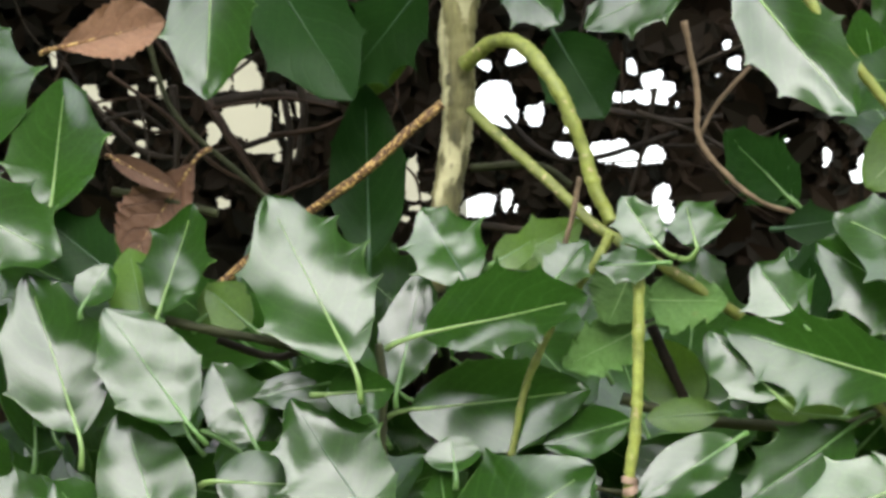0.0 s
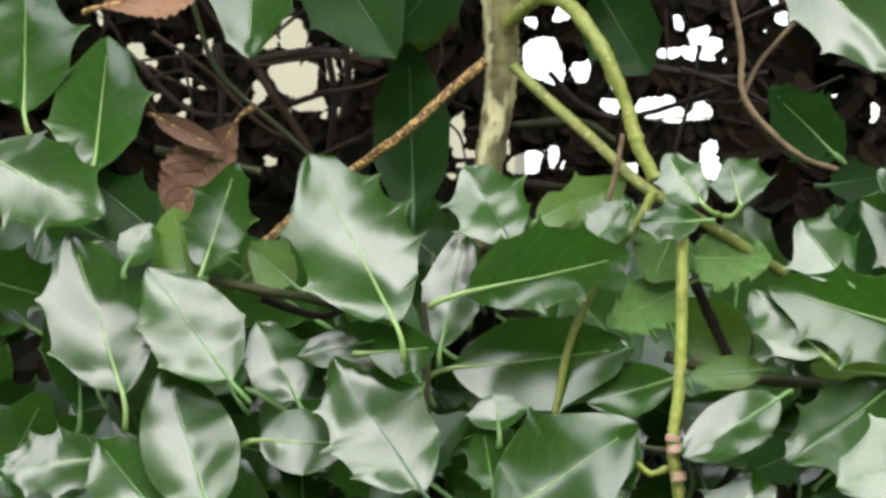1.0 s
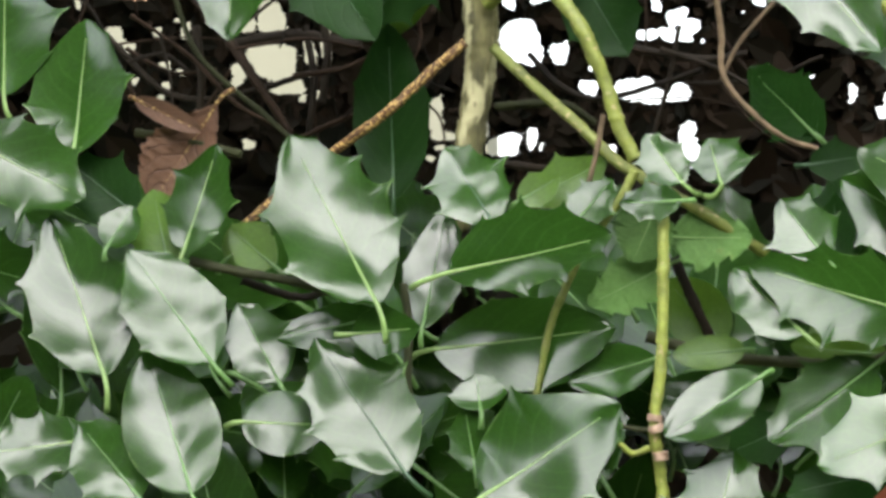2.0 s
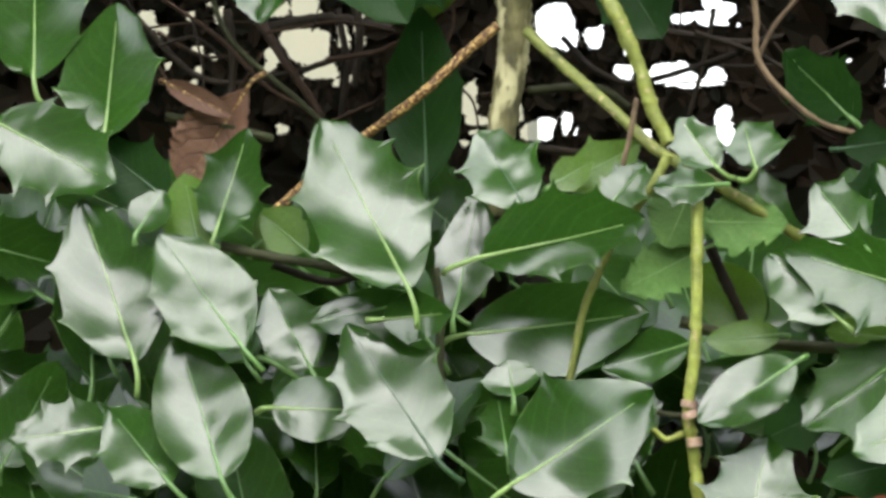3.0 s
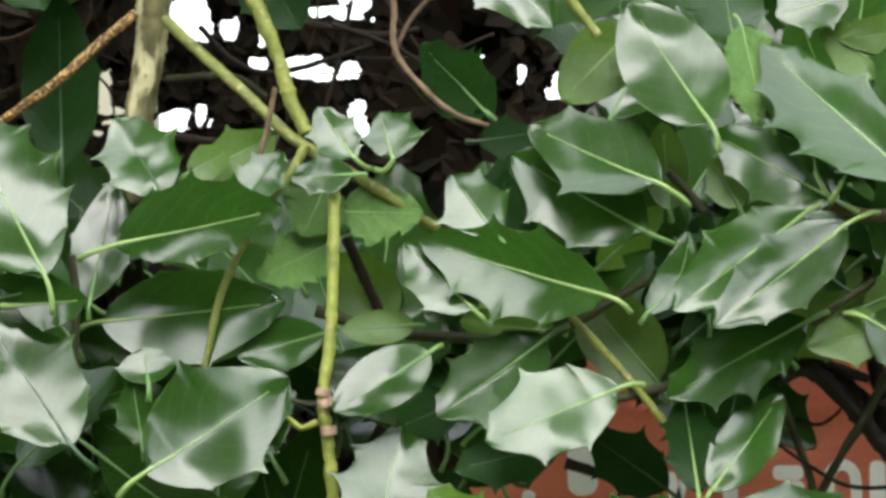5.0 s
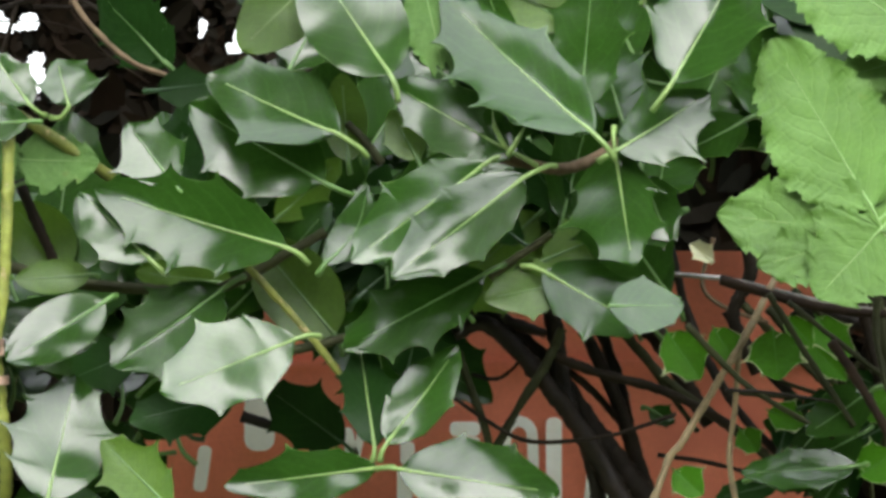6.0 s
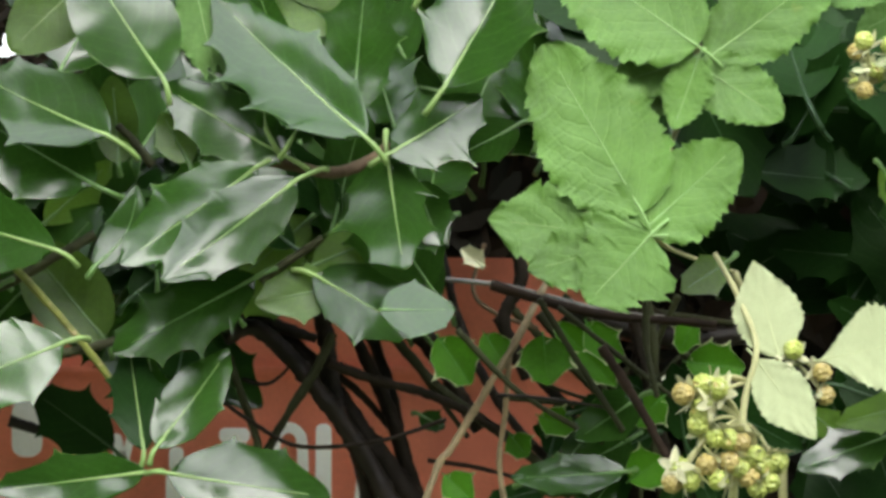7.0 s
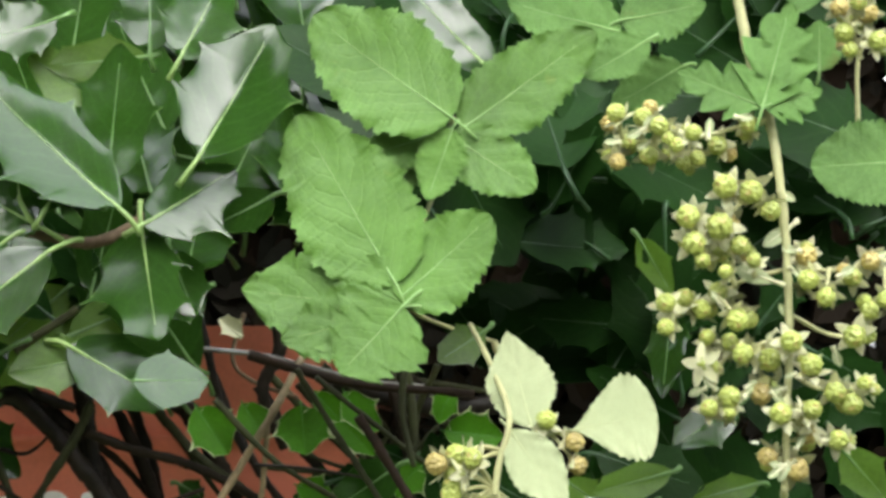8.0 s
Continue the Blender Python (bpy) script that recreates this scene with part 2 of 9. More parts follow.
def tube_mesh(bm, pts, r0, r1, sides=8, steps=6, rough=0.0, knots=0, fall=1.0):
    line = smooth_line(pts, steps)
    n = len(line)
    rings = []
    for i, p in enumerate(line):
        ahead = (line[min(i + 1, n - 1)] - line[max(i - 1, 0)]).normalized()
        u = ahead.cross(Vector((0.31, 0.9, 0.27))).normalized()
        w = ahead.cross(u)
        f = i / (n - 1)
        r = r1 + (r0 - r1) * (1 - f) ** fall
        if knots:
            r *= 1 + 0.15 * max(0, math.cos(f * knots * math.tau)) ** 14
        ring = []
        for s in range(sides):
            a = s / sides * math.tau
            q = p + (u * math.cos(a) + w * math.sin(a)) * r
            q += (q - p) * rough * (0.7 * noise.noise(q * 140) + 0.8 * noise.noise(q * 520) + (0.5 * max(0.0, noise.noise(q * 900)) if rough else 0))
            ring.append(bm.verts.new(q))
        rings.append(ring)
    for a, b in zip(rings, rings[1:]):
        for s in range(sides):
            bm.faces.new((a[s], a[(s + 1) % sides], b[(s + 1) % sides], b[s])).smooth = True
    bm.faces.new(rings[0][::-1])
    bm.faces.new(rings[-1])


def twig(parent, name, pts, r0, r1, material, label="", rough=0.25, knots=0, sides=8):
    bm = bmesh.new()
    tube_mesh(bm, pts, r0, r1, sides + 2, 18, rough, knots)
    return bring(part(name, bm, material, None, label), parent)


def blade_profile(style, s):
    if style == "holly":
        return (math.sin(math.pi * s ** 0.90) ** 0.72) * (1.03 - 0.08 * s)
    if style == "smooth":
        return math.sin(math.pi * s ** 0.86) ** 0.56
    if style == "kite":
        return math.sin(math.pi * s ** 1.45) ** 0.7
    if style == "fan":
        return math.sin(math.pi * s ** 2.0) ** 0.6
    if style == "ovate":
        return math.sin(math.pi * s ** 0.8) ** 0.95
    if style == "round":
        return math.sin(math.pi * s ** 0.78) ** 0.55
    return math.sin(math.pi * s ** 0.75) ** 0.68


count = [0]


def leaf(parent, base, tip, width, up=20.0, side=0.0, style="holly", spines=4, sharp=0.32, fold=0.05, curl=0.07, bend=0.0, face=None, under=None, rib=None, stalk=0.2, rib_r=0.0011, stalk_to=None, label="", teeth=0.0, halves=(1.0, 1.0)):
    """One leaf blade with its midrib and stalk. up and side: degrees by which its face turns up and to +x. halves: how wide each half is."""
    count[0] += 1
    if face == HOLLY_SHADED:
        label = label or "dull dark green leaf, shade put into its colour"
    if face == HOLLY_YOUNG:
        label = label or "young yellow-green leaf"
    rng = random.Random(count[0])
    base, tip = Vector(base), Vector(tip)
    axis = tip - base
    length = axis.length
    a = axis.normalized()
    n0 = Vector((math.tan(radians(side)), -1.0, math.tan(radians(up))))
    n = (n0 - a * n0.dot(a)).normalized()
    s_dir = a.cross(n).normalized()
    fine = style in ("bramble", "cut", "round", "kite", "fan", "ovate")
    if fine and rib is None:
        rib, rib_r = SOFT_RIB, rib_r * 0.6
    teeth_by_side = spines if isinstance(spines, tuple) else (spines, spines)
    if style == "holly" and spines:
        steps = {0.0, 1.0}
        for k, each in enumerate(teeth_by_side):
            for i in range(each + 1):
                for c in (0.0, 0.025, 0.07, 0.14, 0.24, 0.36, 0.5, 0.64, 0.76, 0.86, 0.93, 0.975):
                    steps.add(round(min(1.0, max(0.0, (i + c - (0.35 if k else 0.0)) / each)), 3))
        steps = sorted(steps)
    else:
        steps = [i / (72 if fine else 36) for i in range((72 if fine else 36) + 1)]
    rows = len(steps) - 1
    xs = (-1.0, -0.86, -0.62, -0.34, -0.12, 0.0, 0.12, 0.34, 0.62, 0.86, 1.0)
    off = rng.uniform(0, 9)
    seed = Vector((off, count[0] * 1.7, 3.1))

    def point(s, x, lower):
        h = blade_profile(style, s) * width * 0.5 * halves[1 if x > 0 else 0]
        broad = h
        spike, push = 0.5, 0.0
        if style == "holly" and spines:
            c = (s * teeth_by_side[1 if x > 0 else 0] + (0.35 if x > 0 else 0.0)) % 1.0
            spike = abs(2 * c - 1) ** 2.4
            needle = max(0.0, 1 - min(c, 1 - c) / 0.075)
            h *= 1 + abs(x) ** 5 * (sharp * (1.1 * spike * (0.45 + 0.55 * s) - 0.45) + 0.34 * sharp ** 0.7 * needle * math.sin(math.pi * s) ** 0.5)
            push = 0.45 * spike ** 2 * sharp * width * abs(x) ** 4 * (0.5 if s > 0.93 else 1) * (1 - s)
        elif style == "cut":
            c = (s * 3.4 + (0.3 if x > 0 else 0)) % 1.0
            h *= 0.42 + 0.75 * c ** 0.8 if c < 0.9 else 0.42 + 6.9 * (1 - c)
            h *= 1 + 0.10 * noise.noise(Vector((s * 9, 2 * x, off)))
            push = 0.16 * width * c * abs(x) ** 3 * (1 - s)
        elif fine:
            c = (s * (5 if teeth > 0.2 else 12) + 0.25 * noise.noise(Vector((s * 6, x, off))) + (0.4 if x > 0 else 0)) % 1.0
            c2 = (s * 31 + (0.3 if x > 0 else 0)) % 1.0
            lobes = teeth or (0.17 if style == "bramble" else 0.12)
            h *= 1 + lobes * (0.5 - c) + 0.075 * (0.5 - c2) + lobes * 0.9 * noise.noise(Vector((s * 4.5, 2 * x, off)))
        elif style == "smooth":
            h *= 1 + 0.03 * noise.noise(Vector((s * 4, x, off)))
        ax = abs(x)
        z = fold * ax ** 1.2 * broad * 1.4
        z += curl * length * (0.25 - (s - 0.5) ** 2) * -1.2
        if style == "holly":
            z += 0.04 * width * (spike - 0.3) * sharp * ax ** 4
        z += 0.019 * length * noise.noise(seed + Vector((s * 2.2, x * 0.9, 0))) * min(1, s * 5)
        z += 0.0028 * length * noise.noise(seed + Vector((s * 6.0, x * 2.0, 5)))
        if fine:
            z += 0.016 * length * math.sin((s - 0.4 * ax) * 8 * math.pi + 0.8 * noise.noise(seed + Vector((s * 3, x, 1)))) * min(1, ax * 2.5)
        q = base + a * (s * length + push) + s_dir * (x * h + bend * length * math.sin(math.pi * s)) + n * z
        if lower:
            q -= n * 0.00045
        return q

    bm = bmesh.new()
    uvl = bm.loops.layers.uv.new("uv")
    grids, coord = [], {}
    for lower in (False, True):
        g = []
        for i in range(rows + 1):
            s = 0.004 + 0.996 * steps[i]
            line = []
            for x in xs:
                vtx = bm.verts.new(point(min(s, 0.9985), x, lower))
                coord[vtx] = (0.5 + x * 0.5, s)
                line.append(vtx)
            g.append(line)
        grids.append(g)
    top, low = grids
    k = len(xs)

    def face_of(vs, slot):
        f = bm.faces.new(vs)
        f.smooth, f.material_index = True, slot
        for lp in f.loops:
            lp[uvl].uv = coord[lp.vert]

    for i in range(rows):
        for j in range(k - 1):
            face_of((top[i][j], top[i][j + 1], top[i + 1][j + 1], top[i + 1][j]), 0)
            face_of((low[i][j], low[i + 1][j], low[i + 1][j + 1], low[i][j + 1]), 1)
        face_of((top[i][0], top[i + 1][0], low[i + 1][0], low[i][0]), 0)
        face_of((top[i][-1], low[i][-1], low[i + 1][-1], top[i + 1][-1]), 0)
    for line in (top, low):
        for i in range(rows):
            for j in (0, -1):
                e = bm.edges.get((line[i][j], line[i + 1][j]))
                e.smooth = False
    name = "leaflet" if fine else "leaf"
    ob = bring(part(name, bm, [face or HOLLY, under or UNDER], None, label), parent)
    # midrib and stalk as one tapering piece
    pts = []
    if stalk_to is not None:
        end = Vector(stalk_to)
        mid = base.lerp(end, 0.5) - a * (base - end).length * 0.22
        pts += [end, mid]
    elif stalk > 0:
        st = stalk * width
        sway = rng.uniform(-0.5, 0.5)
        pts += [base - a * st * 1.3 + s_dir * st * sway - n * st * 0.7, base - a * st * 0.75 + s_dir * st * sway * 0.3 - n * st * 0.15]
    sunk = 0.25 if fine else -0.2
    pts += [point(s, 0.0, False) + n * rib_r * sunk * (1 - s) for s in (0.0, 0.1, 0.2, 0.3, 0.4, 0.5, 0.6, 0.7, 0.8, 0.86)]
    bm = bmesh.new()
    tube_mesh(bm, pts, rib_r * 1.2, rib_r * 0.16, 6, 3, fall=2.2)
    rb = part("midrib", bm, rib or (DARK_RIB if face == HOLLY_SHADED else GREEN_RIB), None)
    rb.parent = ob
    return ob


def berry_mesh(seed):
    """A round cluster of small drupelets."""
    rng = random.Random(seed)
    bm = bmesh.new()
    bmesh.ops.create_icosphere(bm, subdivisions=4, radius=1.0)
    total = 44
    knobs = []
    for i in range(total):
        z = 1 - 2 * (i + 0.5) / total
        a = i * 2.39996 + rng.uniform(-0.12, 0.12)
        r = math.sqrt(1 - z * z)
        knobs.append((Vector((r * math.cos(a), r * math.sin(a), z)), rng.uniform(0.9, 1.1)))
    for vtx in bm.verts:
        d = vtx.co.normalized()
        high = max(k * math.sqrt(max(0.0, 1 - ((d - c).length / 0.36) ** 2)) for c, k in knobs)
        vtx.co = d * (0.0028 + 0.0019 * high)
    for f in bm.faces:
        f.smooth = True
    me = bpy.data.meshes.new("berry")
    bm.to_mesh(me)
    bm.free()
    return me


def calyx_mesh(seed):
    """Five pointed sepals bent back round the fruit's base."""
    rng = random.Random(seed)
    bm = bmesh.new()
    for i in range(5):
        a = i / 5 * math.tau + rng.uniform(-0.2, 0.2)
        d, w = Vector((math.cos(a), math.sin(a), 0)), Vector((-math.sin(a), math.cos(a), 0))
        lift = rng.uniform(-0.3, 0.5)
        rows = []
        for s, h in ((0.1, 0.6), (0.4, 1.0), (0.75, 0.7), (1.0, 0.08)):
            c = d * (0.0088 * s) + Vector((0, 0, 0.0042 + 0.003 * lift * s * s - 0.0022 * s))
            rows.append([bm.verts.new(c + w * h * 0.0022 * x + Vector((0, 0, 0.0003 * x * x))) for x in (-1, 0, 1)])
        for p, q in zip(rows, rows[1:]):
            for j in range(2):
                bm.faces.new((p[j], p[j + 1], q[j + 1], q[j])).smooth = True
    bmesh.ops.solidify(bm, geom=bm.faces[:], thickness=0.0003)
    me = bpy.data.meshes.new("calyx")
    bm.to_mesh(me)
    bm.free()
    return me


BERRIES = [berry_mesh(i) for i in range(4)]
CALYXES = [calyx_mesh(i) for i in range(4)]
for me in BERRIES[:3]:
    me.materials.append(BERRY)
BERRIES[3].materials.append(BERRY_TAN)
for me in CALYXES:
    me.materials.append(SEPAL)


def berry(parent, where, size, kind, stem, calyx=True):
    """One unripe blackberry with its sepals on a short stalk that runs to the point stem."""
    rng = random.Random(int(where[0] * 1e5) + kind)
    ob = new("berry", BERRIES[kind])
    toward = (Vector(stem) - Vector(where)).normalized() if stem else Vector((0, 0.3, 1)).normalized()
    facing = Vector((rng.uniform(-1, 1), -0.9, rng.uniform(-0.2, 1))).normalized() if rng.random() < 0.10 else toward
    q = facing.to_track_quat("Z", "Y") @ Euler((rng.uniform(-0.5, 0.5), rng.uniform(-0.5, 0.5), rng.uniform(0, 6))).to_quaternion()
    k = size / 0.0100
    ob.parent = parent
    ob.matrix_local = Matrix.LocRotScale(Vector(where) - Vector(parent.location), q, (k, k, k))
    if calyx:
        c = new("calyx", CALYXES[rng.randrange(4)])
        c.parent = ob
    if stem:
        bm = bmesh.new()
        s, e = Vector(where) + toward * size * 0.35, Vector(stem)
        mid = s.lerp(e, 0.5) + Vector((0, 0, 0.12 * (e - s).length))
        tube_mesh(bm, [s, mid, e], 0.0007, 0.0010, 6, 4)
        bring(part("fruit_stalk", bm, FRUIT_STEM), parent)


def bar_mesh(bm, wide, high, deep):
    """A flat upright bar with rounded corners, its front at y = 0."""
    c = min(wide, high) * 0.4
    ring = []
    for k, (sx, sz) in enumerate(((1, 1), (-1, 1), (-1, -1), (1, -1))):
        for a in range(5):
            t = radians(90 * k + 22.5 * a)
            ring.append((sx * (wide / 2 - c) + c * math.cos(t), sz * (high / 2 - c) + c * math.sin(t)))
    front = [bm.verts.new((x, 0.0, z)) for x, z in ring]
    back = [bm.verts.new((x, deep, z)) for x, z in ring]
    bm.faces.new(front)
    bm.faces.new(back[::-1])
    for k in range(len(ring)):
        n = (k + 1) % len(ring)
        bm.faces.new((front[n], front[k], back[k], back[n]))


def box(bm, lo, hi):
    v = [bm.verts.new((x, y, z)) for z in (lo[2], hi[2]) for y in (lo[1], hi[1]) for x in (lo[0], hi[0])]
    for f in ((0, 2, 3, 1), (4, 5, 7, 6), (0, 1, 5, 4), (2, 6, 7, 3), (0, 4, 6, 2), (1, 3, 7, 5)):
        bm.faces.new([v[i] for i in f])


# ---- the large structure ----
bm = bmesh.new()
bmesh.ops.create_grid(bm, x_segments=40, y_segments=40, size=300)
for vtx in bm.verts:
    vtx.co.z = 0.25 * noise.noise(vtx.co * 0.03) if vtx.co.length > 25 else 0.0
tagged(part("ground", bm, GRASS), "rough green grass below the hedge", "ground", kind="structure")
# a tall dark hedge added unseen behind the camera, blocking low sky reflections
bm = bmesh.new()
box(bm, (-16, -7.5, 0), (16, -6.0, 4.9))
bmesh.ops.subdivide_edges(bm, edges=bm.edges[:], cuts=14, use_grid_fill=True)
for vtx in bm.verts:
    vtx.co += Vector((0, 0.5, 0.7)) * noise.noise(vtx.co * 0.8)
tagged(part("backdrop_hedge", bm, FAR_GREEN), "plain dark green hedge added unseen behind the camera", "hedge", kind="structure")

# unseen tree crowns added overhead, so glossy leaves mirror sky in patches
rng = random.Random(258)
bm = bmesh.new()
for i in range(23):
    size = rng.uniform(0.75, 1.35)
    m = Matrix.Translation((rng.uniform(-6.5, 6.5), rng.uniform(-8.5, -0.4), rng.uniform(5.6, 8.2)))
    got = bmesh.ops.create_icosphere(bm, subdivisions=3, radius=size, matrix=m)["verts"]
    for vtx in got:
        off = vtx.co - m.translation
        off *= 1 + 0.7 * noise.noise(vtx.co * 1.9) + 0.35 * noise.noise(vtx.co * 5)
        off.z *= 0.55
        vtx.co = m.translation + off
tagged(part("backdrop_canopy", bm, FAR_GREEN), "unseen dark tree crowns added to break up the mirrored sky", "trees", kind="structure")

# pale plastered house wall far behind the hedge
bm = bmesh.new()
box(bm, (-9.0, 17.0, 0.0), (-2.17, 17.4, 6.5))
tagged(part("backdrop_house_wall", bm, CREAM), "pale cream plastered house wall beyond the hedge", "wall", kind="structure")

GAPS = []


def gap(x, z, rx, rz):
    """A place where daylight comes through the thicket."""
    GAPS.append((x, z, rx, rz))


def scraps(name, label, spots, material):
    """Many small leaves and scraps as one mesh; spots: (place, size)."""
    rng = random.Random(5)
    verts, faces = [], []
    for c, size in spots:
        q = Euler((rng.uniform(-0.6, 0.6), rng.uniform(-3.1, 3.1), rng.uniform(-0.6, 0.6))).to_matrix()
        b = len(verts)
        if size < 0.008:
            for px, pz, py in ((0, -0.55, 0), (0.34, 0, 0.05), (0, 0.6, 0), (-0.34, 0, 0.05)):
                verts.append(c + q @ Vector((px, -py, pz)) * size)
            faces += [(b, b + 1, b + 2), (b, b + 2, b + 3)]
            continue
        for px, pz, py in ((0, -0.55, 0), (0.3, -0.15, 0.06), (0.27, 0.25, 0.06), (0, 0.6, 0), (-0.27, 0.25, 0.06), (-0.3, -0.15, 0.06), (0, 0.05, -0.03)):
            verts.append(c + q @ Vector((px, -py, pz)) * size)
        faces += [(b + j, b + (j + 1) % 6, b + 6) for j in range(6)]
    me = bpy.data.meshes.new(name)
    me.from_pydata(verts, [], faces)
    me.materials.append(material)
    return tagged(new(name, me), label, "thicket", kind="stuff")


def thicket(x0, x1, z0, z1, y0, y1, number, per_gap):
    """The inside of the hedge, its shade put into the leaf colour: a great many leaves and scraps, thinning out at the
    gaps.
    """
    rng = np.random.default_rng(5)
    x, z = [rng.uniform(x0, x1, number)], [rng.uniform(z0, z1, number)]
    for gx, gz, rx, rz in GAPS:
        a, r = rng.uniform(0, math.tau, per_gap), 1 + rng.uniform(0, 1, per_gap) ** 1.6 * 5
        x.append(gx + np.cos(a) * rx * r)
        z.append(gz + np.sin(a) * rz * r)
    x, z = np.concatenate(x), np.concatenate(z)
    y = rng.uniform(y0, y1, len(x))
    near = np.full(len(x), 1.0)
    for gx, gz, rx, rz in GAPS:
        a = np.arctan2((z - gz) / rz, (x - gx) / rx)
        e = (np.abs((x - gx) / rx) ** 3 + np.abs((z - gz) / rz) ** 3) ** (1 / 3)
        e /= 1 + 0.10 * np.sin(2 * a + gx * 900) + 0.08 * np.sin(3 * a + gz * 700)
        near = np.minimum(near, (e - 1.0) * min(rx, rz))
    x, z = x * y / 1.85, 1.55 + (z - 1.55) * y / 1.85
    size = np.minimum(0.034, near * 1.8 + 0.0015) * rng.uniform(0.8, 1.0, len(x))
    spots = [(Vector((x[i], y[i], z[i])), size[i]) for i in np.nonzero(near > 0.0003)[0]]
    return scraps("hedge_thicket", "tangle of leaves inside the hedge, its shade painted near-black", spots, THATCH)


def hedge_body(number):
    """The rest of the hedge, along the lane, down to the ground and above."""
    rng = random.Random(11)
    spots = []
    while len(spots) < number:
        x, y, z = rng.uniform(-3.2, 3.2), rng.uniform(1.5, 2.5), rng.uniform(0.03, 2.5)
        if abs(x) < 0.95 and 0.95 < z < 2.1:
            continue
        if abs(x) < 0.95 and z <= 0.95 and y < 1.75:
            continue
        spots.append((Vector((x, y, z)), rng.uniform(0.07, 0.12)))
    return scraps("hedge_body", "dense dark green leafy hedge along the lane", spots, HOLLY_SHADED)


def crown(x0, x1, z0, z1, y0, y1, number):
    """Unseen upper part of the hedge, added to hang over the rest and shade it."""
    rng = random.Random(8)
    spots = []
    for i in range(number):
        x, y = rng.uniform(x0, x1), rng.uniform(y0, y1)
        # kept open here so that daylight falls on the board
        if -0.02 < x < 0.27:
            continue
        spots.append((Vector((x, y, rng.uniform(z0 + 0.16 * (y - 1.3), z1))), rng.uniform(0.04, 0.075)))
    return scraps("hedge_crown", "unseen dark green leaves added above to shade the hedge", spots, HOLLY_SHADED)


def leaf_behind(parent, sources, where, size, rx, ry, rz):
    """A further leaf like one of the sources, with its midrib, set deeper in the bush."""
    src = sources[(count[0] * 7 + 3) % len(sources)]
    count[0] += 1
    bl = new("leaf", src[0])
    bl.parent = parent
    bl.matrix_local = Matrix.LocRotScale(Vector(where) - Vector(parent.location), Euler((radians(rx), radians(ry), radians(rz))), (size, size, size))
    rb = new("midrib", src[1])
    rb.parent = bl
    return bl


# daylight gaps in the thicket
gap(-0.3533, 1.7085, 0.0058, 0.0064)
gap(-0.3382, 1.7099, 0.0078, 0.0087)
gap(-0.3378, 1.6873, 0.0133, 0.0087)
gap(-0.3301, 1.6741, 0.0096, 0.0046)
gap(-0.3182, 1.6916, 0.0032, 0.0072)
gap(-0.3091, 1.6944, 0.0035, 0.0070)
gap(-0.3570, 1.6803, 0.0049, 0.0055)
gap(-0.3168, 1.6788, 0.0023, 0.0026)
gap(-0.3139, 1.6693, 0.0020, 0.0026)
gap(-0.3221, 1.6671, 0.0026, 0.0020)
gap(-0.4228, 1.7030, 0.0052, 0.0052)
gap(-0.4149, 1.6969, 0.0038, 0.0032)
gap(-0.4422, 1.7221, 0.0026, 0.0043)
gap(-0.3995, 1.7043, 0.0032, 0.0026)
gap(-0.3882, 1.7100, 0.0023, 0.0017)
gap(-0.3843, 1.7045, 0.0032, 0.0043)
gap(-0.3955, 1.6865, 0.0032, 0.0029)
gap(-0.3876, 1.6825, 0.0026, 0.0020)
gap(-0.3953, 1.6761, 0.0026, 0.0023)
gap(-0.4120, 1.6786, 0.0023, 0.0023)
gap(-0.3993, 1.6675, 0.0038, 0.0032)
gap(-0.3516, 1.6439, 0.0038, 0.0026)
gap(-0.3783, 1.7020, 0.0012, 0.0023)
gap(-0.3411, 1.7219, 0.0017, 0.0014)
gap(-0.2826, 1.7017, 0.0023, 0.0020)
gap(-0.2688, 1.6837, 0.0035, 0.0035)
gap(-0.2620, 1.6584, 0.0035, 0.0049)
gap(-0.2524, 1.6567, 0.0052, 0.0075)
gap(-0.2484, 1.6457, 0.0064, 0.0029)
gap(-0.2625, 1.6378, 0.0023, 0.0023)
gap(-0.2551, 1.6341, 0.0026, 0.0020)
gap(-0.2497, 1.6396, 0.0032, 0.0020)
gap(-0.2061, 1.6935, 0.0099, 0.0116)
gap(-0.1867, 1.6871, 0.0043, 0.0058)
gap(-0.1699, 1.6811, 0.0023, 0.0032)
gap(-0.1716, 1.6691, 0.0046, 0.0041)
gap(-0.1516, 1.6672, 0.0058, 0.0064)
gap(-0.1422, 1.6664, 0.0064, 0.0064)
gap(-0.1352, 1.6633, 0.0041, 0.0038)
gap(-0.1246, 1.6651, 0.0052, 0.0052)
gap(-0.1356, 1.7111, 0.0029, 0.0038)
gap(-0.1251, 1.7044, 0.0052, 0.0049)
gap(-0.1187, 1.6987, 0.0052, 0.0046)
gap(-0.1300, 1.6954, 0.0043, 0.0041)
gap(-0.1408, 1.6957, 0.0064, 0.0026)
gap(-0.1227, 1.6932, 0.0052, 0.0020)
gap(-0.1206, 1.6392, 0.0061, 0.0087)
gap(-0.1618, 1.6354, 0.0043, 0.0035)
gap(-0.2266, 1.6497, 0.0029, 0.0043)
gap(-0.2164, 1.6401, 0.0087, 0.0058)
gap(-0.2016, 1.6433, 0.0026, 0.0058)
gap(-0.1966, 1.6385, 0.0017, 0.0023)
gap(-0.0861, 1.7210, 0.0026, 0.0029)
gap(-0.0822, 1.7121, 0.0032, 0.0038)
gap(-0.0139, 1.6585, 0.0058, 0.0075)
gap(-0.0192, 1.6522, 0.0041, 0.0035)
